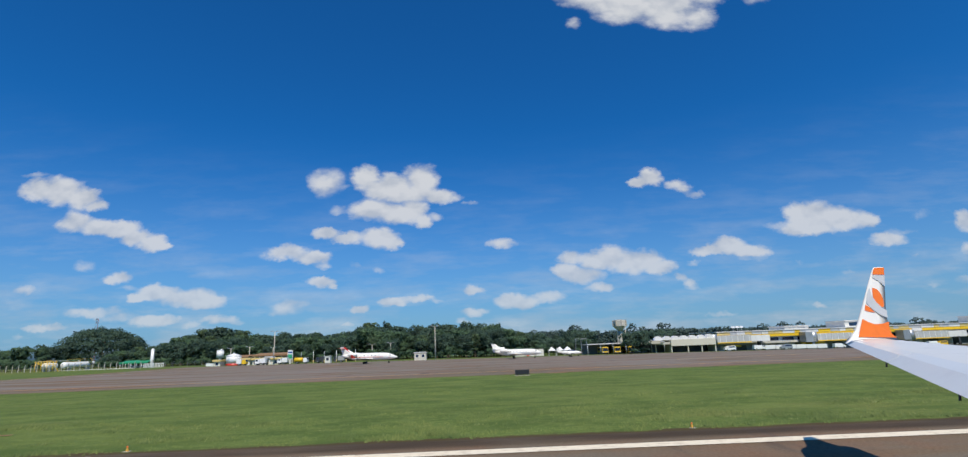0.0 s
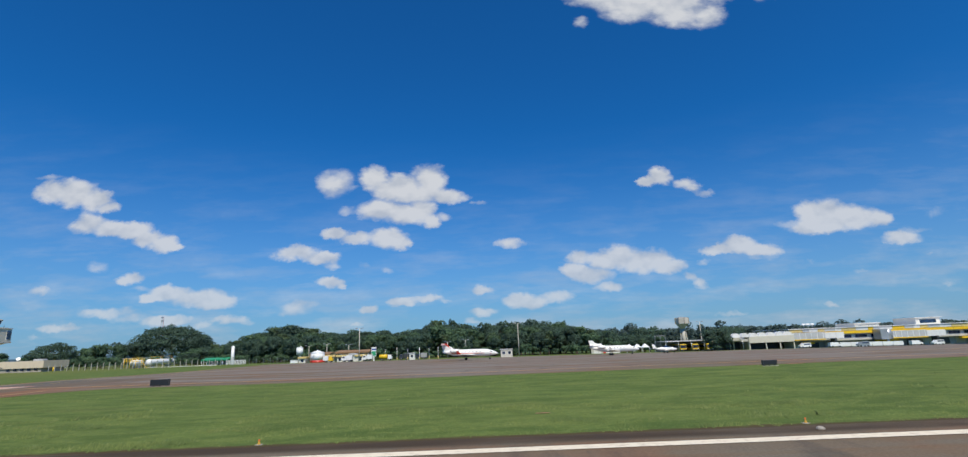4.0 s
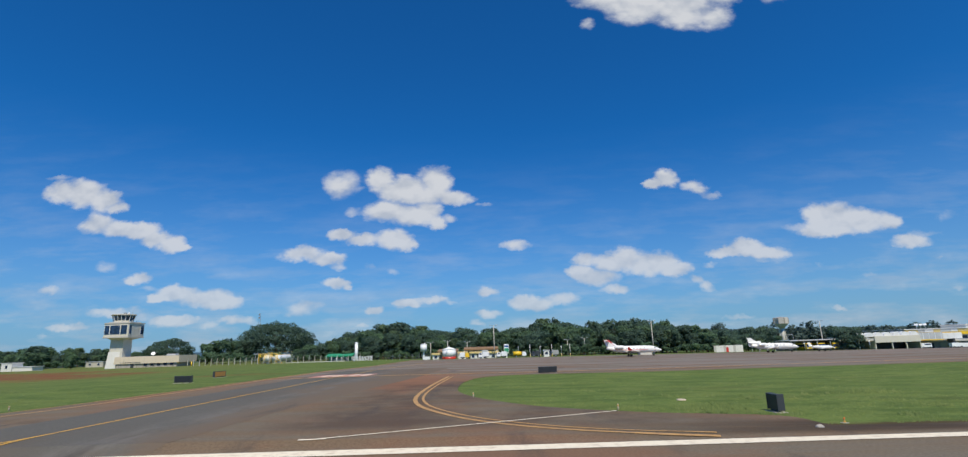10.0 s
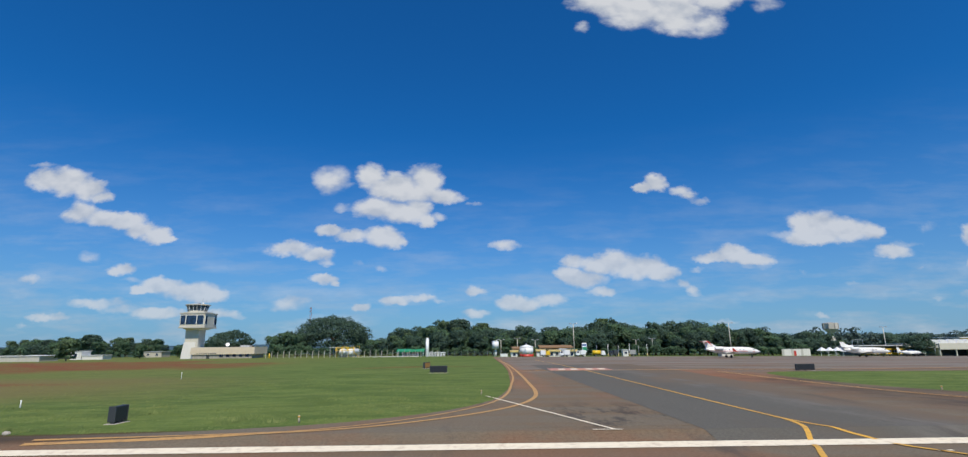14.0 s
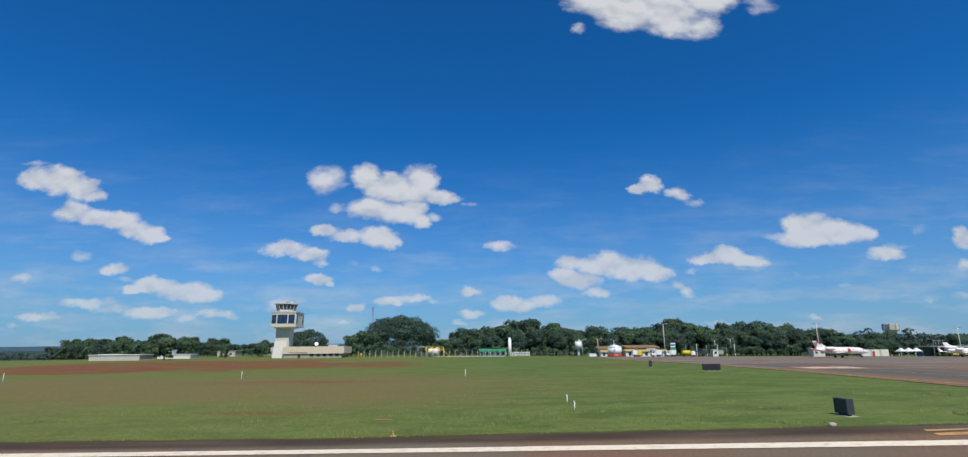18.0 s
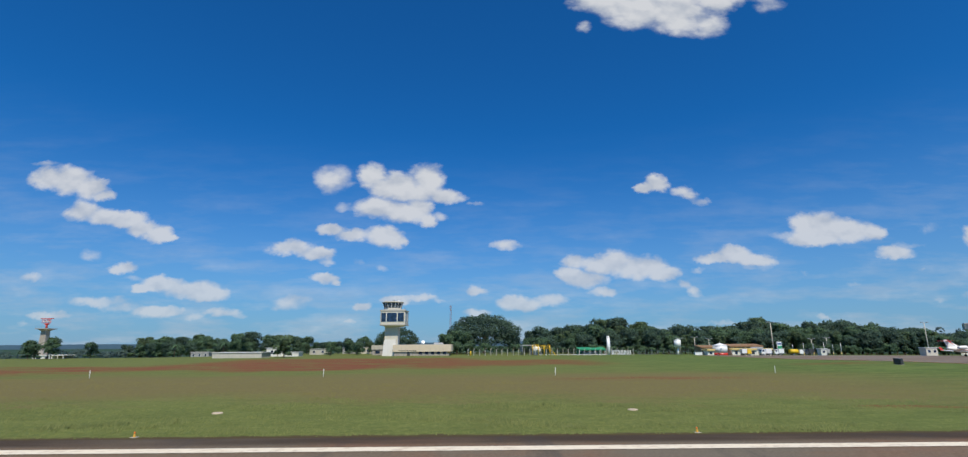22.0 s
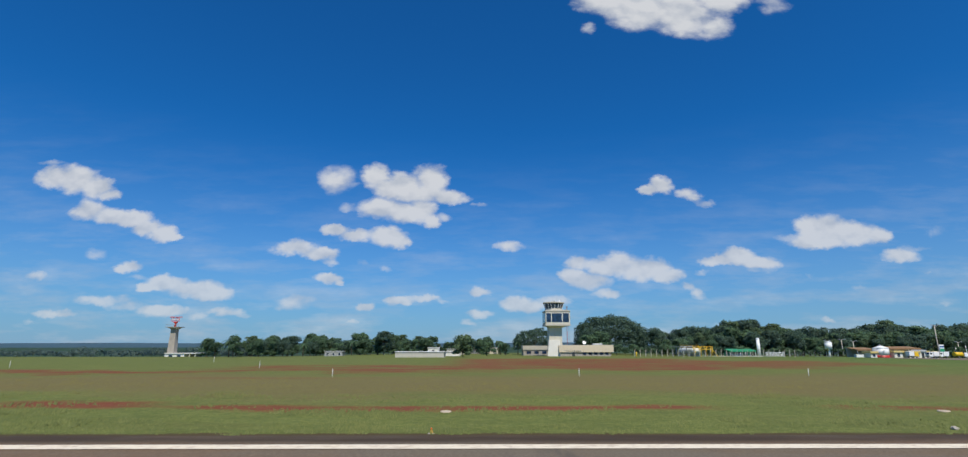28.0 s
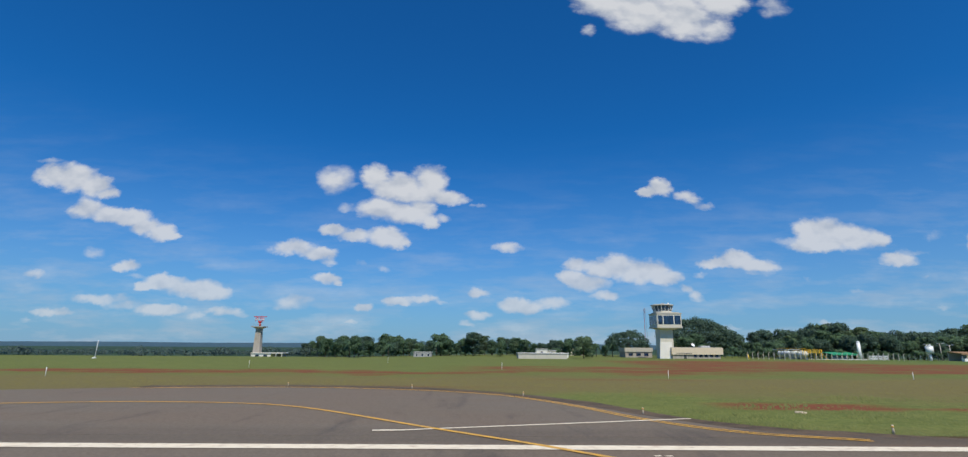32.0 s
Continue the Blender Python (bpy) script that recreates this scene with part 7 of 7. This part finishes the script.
def sign_box(x, y, turn, w, h, label, face=None, letters=""):
    """A lit taxiway sign: a box on two feet over a concrete pad; its face looks along its own -y."""
    t = thing("taxiway_sign", (x, y, ground_z(x, y) - 0.03), turn, label, "sign", "taxiway signs")
    part("pad", bm_box(-w / 2 - 0.12, w / 2 + 0.12, -0.3, 0.3, -0.1, 0.03, 0.02), OLD_CONCRETE, t)
    part("case", bm_box(-w / 2, w / 2, -0.16, 0.16, 0.12, 0.12 + h, 0.03), BLACK, t)
    for s in (-0.36, 0.0, 0.36):
        part("foot", bm_box(s * w - 0.05, s * w + 0.05, -0.08, 0.08, 0.02, 0.14), DARK_STEEL, t)
    if face is not None:
        part("face", bm_box(-w / 2 + 0.07, w / 2 - 0.07, -0.18, -0.155, 0.19, 0.05 + h), face, t)
    if letters:
        text_part("letter", letters, h * 0.95, BLACK, t, pose(-w * 0.2, -0.186, 0.1 + h * 0.52, 90, 0, 0))
        ar = [(0.02, -0.05), (0.26, -0.05), (0.26, -0.15), (0.44, 0.0), (0.26, 0.15), (0.26, 0.05), (0.02, 0.05)]
        part("arrow", bm_prism([(w * 0.04 + a * 0.95, 0.12 + h * 0.5 + b) for a, b in ar], -0.192, -0.178, axis="y"), BLACK, t)
    for s in (-1, 1):
        part("end_cap", bm_box(s * w / 2 - 0.03, s * w / 2 + 0.03, -0.18, 0.18, 0.1, 0.14 + h, 0.01), DARK_STEEL, t)


sign_box(-12.8, 27.9, 90, 1.0, 0.76, "black-cased taxiway sign with orange face and letter", marking("amber sign face", (0.72, 0.36, 0.04), (0.6, 0.3, 0.05)), "C")
sign_box(-20.2, 68.6, 180, 2.3, 0.74, "black taxiway sign board seen from its plain back")
sign_box(54.2, 63.6, 180, 1.6, 0.55, "black taxiway sign board seen from its plain back")
sign_box(-67.4, 69.4, 180, 2.2, 0.8, "black taxiway sign board seen from its plain back")
sign_box(-70.4, 84.3, 75, 2.3, 0.85, "taxiway sign with weathered orange face", marking("sun-bleached orange face", (0.42, 0.20, 0.05), (0.2, 0.12, 0.06)))
sign_box(-79.9, 26.9, -90, 0.9, 0.7, "black-cased taxiway sign with dark back")

for x, y, h in ((-292.8, 64.5, 1.0), (-281.6, 95, 1.2), (-263, 130, 1.2), (-236.7, 93.6, 1.2), (-216.6, 67.6, 0.9), (-185.4, 67.6, 0.9), (-156.3, 67.6, 0.9), (-127.2, 67.6, 0.9), (-99.4, 67.6, 0.8), (-92.2, 35.8, 0.42), (-92.5, 31.6, 0.42)):
    t = thing("marker_post", (x, y, ground_z(x, y)), 0, "thin white marker post in the grass", "post", "marker posts")
    part("stake", bm_tube((0, 0, -0.2), (0.02, 0, h), 0.04, 0.03, 8), WHITE, t)
    part("cap", bm_lathe([(0.045, h - 0.02), (0.05, h), (0.02, h + 0.04)], 8), WHITE, t)
t = thing("wind_mast", (-353, 156, -0.2), 0, "thin white leaning mast in the field", "mast")
part("mast", bm_tube((0, 0, -0.2), (0.3, 0, 5.4), 0.09, 0.05, 8), WHITE, t)
part("base_box", bm_box(-0.5, 0.3, -0.3, 0.3, -0.1, 0.5, 0.03), WHITE, t)

for x in (58.1, 34.6, 11.5, -12.0, -101.8, -127.5, -150.7, -175.1, -199.6):
    y = lane(x, 23.9)
    t = thing("edge_light", (x, y, ground_z(x, y)), 0, "small yellow runway edge light", "light", "runway edge lights")
    t.scale = (0.6, 0.6, 0.6)
    part("cone", bm_lathe([(0.11, -0.06), (0.10, 0.02), (0.05, 0.16), (0.05, 0.2)], 12), LINE_YELLOW, t)
    part("lens", bm_lathe([(0.06, 0.2), (0.065, 0.26), (0.04, 0.30), (0.01, 0.32)], 12), ORANGE, t)
    part("slab", bm_box(-0.22, 0.22, -0.2, 0.2, -0.09, -0.02, 0.02), OLD_CONCRETE, t)
for x, y in ((-245.9, 42.7), (-237.5, 36.5), (-232.2, 27.0), (-256.5, 44.7), (-224.0, 21.2), (-62.0, 38.6), (-70.6, 25.6), (-28.6, 38.8), (-20.4, 29.7)):
    t = thing("taxi_marker", (x, y, ground_z(x, y)), 0, "small tan taxiway edge marker", "marker", "taxiway edge markers")
    part("stub", bm_tube((0, 0, -0.06), (0, 0, 0.32), 0.05, 0.04, 10), TAN_PAINT, t)
    part("band", bm_tube((0, 0, 0.22), (0, 0, 0.28), 0.055, n=10), LINE_YELLOW, t)
for x, y, w_ in ((-128, 31.0, 0.45), (-151, 29.9, 0.45), (-199.5, 27.6, 0.45), (-173.0, 28.6, 0.45), (-223.6, 28.0, 0.45), (-15.4, 34.2, 0.45)):
    t = thing("drain_cover", (x, y, ground_z(x, y)), 0, "pale concrete drain cover in the grass", "drain cover", "drain covers")
    part("rim", bm_lathe([(w_ * 0.62, -0.08), (w_ * 0.62, 0.03), (w_ * 0.5, 0.04), (w_ * 0.46, 0.0)], 16), TAN_PAINT, t)
    part("lid", bm_lathe([(w_ * 0.46, -0.02), (w_ * 0.44, 0.02), (0.05, 0.03)], 16), OLD_CONCRETE, t)


def fence_post():
    t = thing("fence_post", (0, 0, 0), 0, "pale concrete fence post with bent top", "fence post", "fence posts round the fuel farm")
    part("post", bm_box(-0.085, 0.085, -0.085, 0.085, -0.4, 2.2, 0.012), CONCRETE, t)
    part("bent_top", bm_loft([[(-0.08, -0.08, 2.18), (0.08, -0.08, 2.18), (0.08, 0.08, 2.18), (-0.08, 0.08, 2.18)], [(0.3, -0.2, 2.7), (0.42, -0.2, 2.7), (0.42, -0.08, 2.7), (0.3, -0.08, 2.7)]]), CONCRETE, t)
    return t


posts = [(-141 + 2.1 * k, 198 + 0.09 * k * 2.1) for k in range(31)]
one = None
for x, y in posts:
    m = pose(x, y, ground_z(x, y))
    if one is None:
        one = fence_post()
        one.matrix_basis = m
    else:
        copy_thing(one, m)
mesh = thing("wire_fence", (-95, 205.1, -0.6), math.degrees(math.atan(0.16)), "thin wires strung between the fence posts", "fence")
for k in range(5):
    part("wire", bm_tube((-44, 0, 0.4 + 0.42 * k), (44, 0, 0.2 + 0.42 * k), 0.012, n=4), STEEL, mesh)
for k in range(25, 34):
    part("wire_post", bm_tube((-44 + 2.6 * k, 0, -0.4), (-44 + 2.6 * k, 0, 2.3), 0.045, n=6), STEEL, mesh)


def lattice_mast(x, y, h, w, label):
    t = thing("lattice_mast", (x, y, ground_z(x, y)), 0, label, "mast")
    for a, b in ((-1, -1), (1, -1), (0, 1)):
        part("leg", bm_tube((a * w, b * w, -0.4), (a * w * 0.5, b * w * 0.5, h), 0.07, n=5), RED if b > 0 else STEEL, t)
    for k in range(int(h / 2)):
        f = 1 - 0.5 * (2 * k / h)
        part("brace", bm_tube((-w * f, -w * f, 2 * k), (w * f, -w * f, 2 * k + 2), 0.045, n=4), STEEL, t)
    for z in (h - 0.8, h - 2.6):
        part("panel_antenna", bm_box(-w * 0.5, w * 0.5, -w - 0.2, -w, z, z + 0.9), STEEL, t)


lattice_mast(-152.2, 282.3, 24.6, 0.8, "red and grey lattice radio mast behind the trees")

hd = thing("white_hoarding", (70, 221, ground_z(70, 221)), 0, "white corrugated site hoarding panels beside the apron", "hoarding")
for k in range(12):
    part("panel", bm_box(-6 + k * 1.0 + 0.02, -5.04 + k * 1.0, -0.06, 0.06, -0.3, 2.7), WHITE_WALL if k % 4 else CONCRETE, hd)
part("gate", bm_box(-1.0, 0.0, -0.1, -0.065, 0.0, 2.0), RED, hd)
fr = thing("frame_shelter", (82, 218, ground_z(82, 218)), 0, "pale peaked tents in a row beside the apron", "tent")
for k in range(3):
    part("tent_roof", bm_loft([[(-4.5 + 3.2 * k, -1.5, 2.0), (-1.5 + 3.2 * k, -1.5, 2.0), (-1.5 + 3.2 * k, 1.5, 2.0), (-4.5 + 3.2 * k, 1.5, 2.0)], [(-3.1 + 3.2 * k, -0.1, 3.4), (-2.9 + 3.2 * k, -0.1, 3.4), (-2.9 + 3.2 * k, 0.1, 3.4), (-3.1 + 3.2 * k, 0.1, 3.4)]]), WHITE, fr)
    for s in (-4.4, -1.6):
        part("pole", bm_tube((s + 3.2 * k, -1.4, -0.2), (s + 3.2 * k, -1.4, 2.0), 0.06, n=6), WHITE, fr)
ap = thing("gantry", (90, 212, ground_z(90, 212)), 0, "thin steel gantry frame beside the bus shed", "gantry")
for x in (-2.5, 0, 2.5):
    part("upright", bm_tube((x, 0, -0.3), (x * 0.8, 0, 6.2), 0.1, n=6), STEEL, ap)
part("crossbar", bm_tube((-2.2, 0, 6.2), (2.2, 0, 6.2), 0.1, n=6), STEEL, ap)

for x, y in ((47.0, 19.4), (-46.0, 18.9), (-110.6, 18.6), (-234.8, 16.4)):
    painted_line("paint_scrap", [(x - 0.28, y), (x - 0.05, y + 0.05)], 0.14, LINE_WHITE, "small scrap of white paint on the runway", lift=0.03)
    painted_line("paint_scrap", [(x + 0.06, y), (x + 0.3, y + 0.04)], 0.14, LINE_WHITE, "small scrap of white paint on the runway", lift=0.03)

for i, (x, y) in enumerate([(-178.0, 22.3), (-13.8, 22.7), (34.2, 22.2), (-82.6, 23.9)]):
    bm = bmesh.new()
    bmesh.ops.create_icosphere(bm, subdivisions=2, radius=0.12)
    for v in bm.verts:
        f = 1 + 0.5 * noise.noise(v.co * 7 + Vector((i * 3.1, 0, 0)))
        v.co = Vector((v.co.x * f * 1.3, v.co.y * f, max(-0.05, v.co.z * f * 0.9)))
    o = tagged(part("stone", bm, OLD_CONCRETE), "rough pale lump of broken concrete on the verge", "stone", "stones on the verge")
    o.location = (x, y, ground_z(x, y) + 0.02)
yb = thing("yellow_bollard", (-140.1, 199, 0), 0, "short yellow bollard beside the low building", "bollard")
part("post", bm_tube((0, 0, -0.3), (0, 0, 1.5), 0.2, n=12), YELLOW, yb)
part("cap", bm_lathe([(0.2, 1.5), (0.15, 1.58), (0.03, 1.6)], 12), YELLOW, yb)

# ---- grass tufts on the field nearest the runway ----


def inside(x, y, outline):
    hit = False
    for (ax, ay), (bx, by) in zip(outline, outline[1:] + outline[:1]):
        if (ay > y) != (by > y) and x < ax + (bx - ax) * (y - ay) / (by - ay):
            hit = not hit
    return hit


def on_paving(x, y):
    """Whether a place lies on asphalt or on the bare earth beside it."""
    if y < lane(x, RUNWAY_EDGE) + 0.5 + 0.6 * noise.noise((x * 0.5, 0, 4)):
        return True
    if -90 < x < 101 and inside(x + 0.5 * noise.noise((x, y, 2)), y, mouth):
        return True
    if -330 < x < -220 and y < 48:
        return x < -268 and y < 44 or inside(x, y, [(p.x, p.y) for p in curve_] + rim_out[9:] + [(-330, 20)]) or inside(x, y, pad)
    return False


def tufts(name, x0, x1, y0, y1, count, size, seed, label, least=-0.7):
    r = np.random.default_rng(seed)
    x, y = r.uniform(x0, x1, count), y0 + (y1 - y0) * r.uniform(0, 1, count) ** 1.5
    bare = (y > 28.4) & (y < 33.2) & (x > -227) & (x < -186) & (r.uniform(0, 1, count) < 0.8)
    thick = np.array([noise.noise((a * 0.16, b * 0.35, 5)) + 0.7 * noise.noise((a * 0.6, b * 0.9, 2)) for a, b in zip(x, y)])
    keep = np.array([not on_paving(a, b) for a, b in zip(x, y)]) & (thick > r.uniform(least, least + 1.2 if least < 0 else least + 0.3, count)) & ~bare
    x, y, thick = x[keep], y[keep], thick[keep]
    n = len(x)
    base = np.array([ground_z(a, b) for a, b in zip(x, y)])
    verts, faces = [], []
    for j in range(3):
        a = r.normal(size=n) * 0.45
        h = size * r.uniform(0.45, 1.2, n) * (0.8 + 1.5 * np.clip(thick, 0, 1))
        w = size * 0.32
        dx, dy = np.cos(a), np.sin(a)
        lean = np.stack([r.normal(size=n) * h * 0.5, np.abs(r.normal(size=n)) * h * 0.5 + 0.2 * h])
        ox, oy = x + r.normal(size=n) * size * 0.4, y + r.normal(size=n) * size * 0.4
        verts.append(np.stack([np.stack([ox - dx * w, oy - dy * w, base - 0.08], 1), np.stack([ox + dx * w, oy + dy * w, base - 0.08], 1), np.stack([ox + lean[0], oy + lean[1], base + h - 0.06], 1)], 1))
    v = np.concatenate(verts).reshape(-1, 3)
    me = bpy.data.meshes.new(name)
    me.from_pydata(v.tolist(), [], np.arange(len(v)).reshape(-1, 3).tolist())
    me.materials.append(BLADES)
    me.normals_split_custom_set([(0.0, -0.25, 0.968)] * len(me.loops))
    tagged(new(name, me), label, "grass", kind="stuff")


tufts("grass_tufts", -290, 85, 20.3, 34, 130000, 0.12, 1, "uneven tufts of mown grass beside the runway")
tufts("grass_tufts", -300, 100, 30, 66, 70000, 0.11, 2, "uneven tufts of mown grass on the open field")
tufts("weeds", -290, 80, 24.5, 38, 60000, 0.15, 3, "taller green weeds in clumps beside the runway", 0.28)
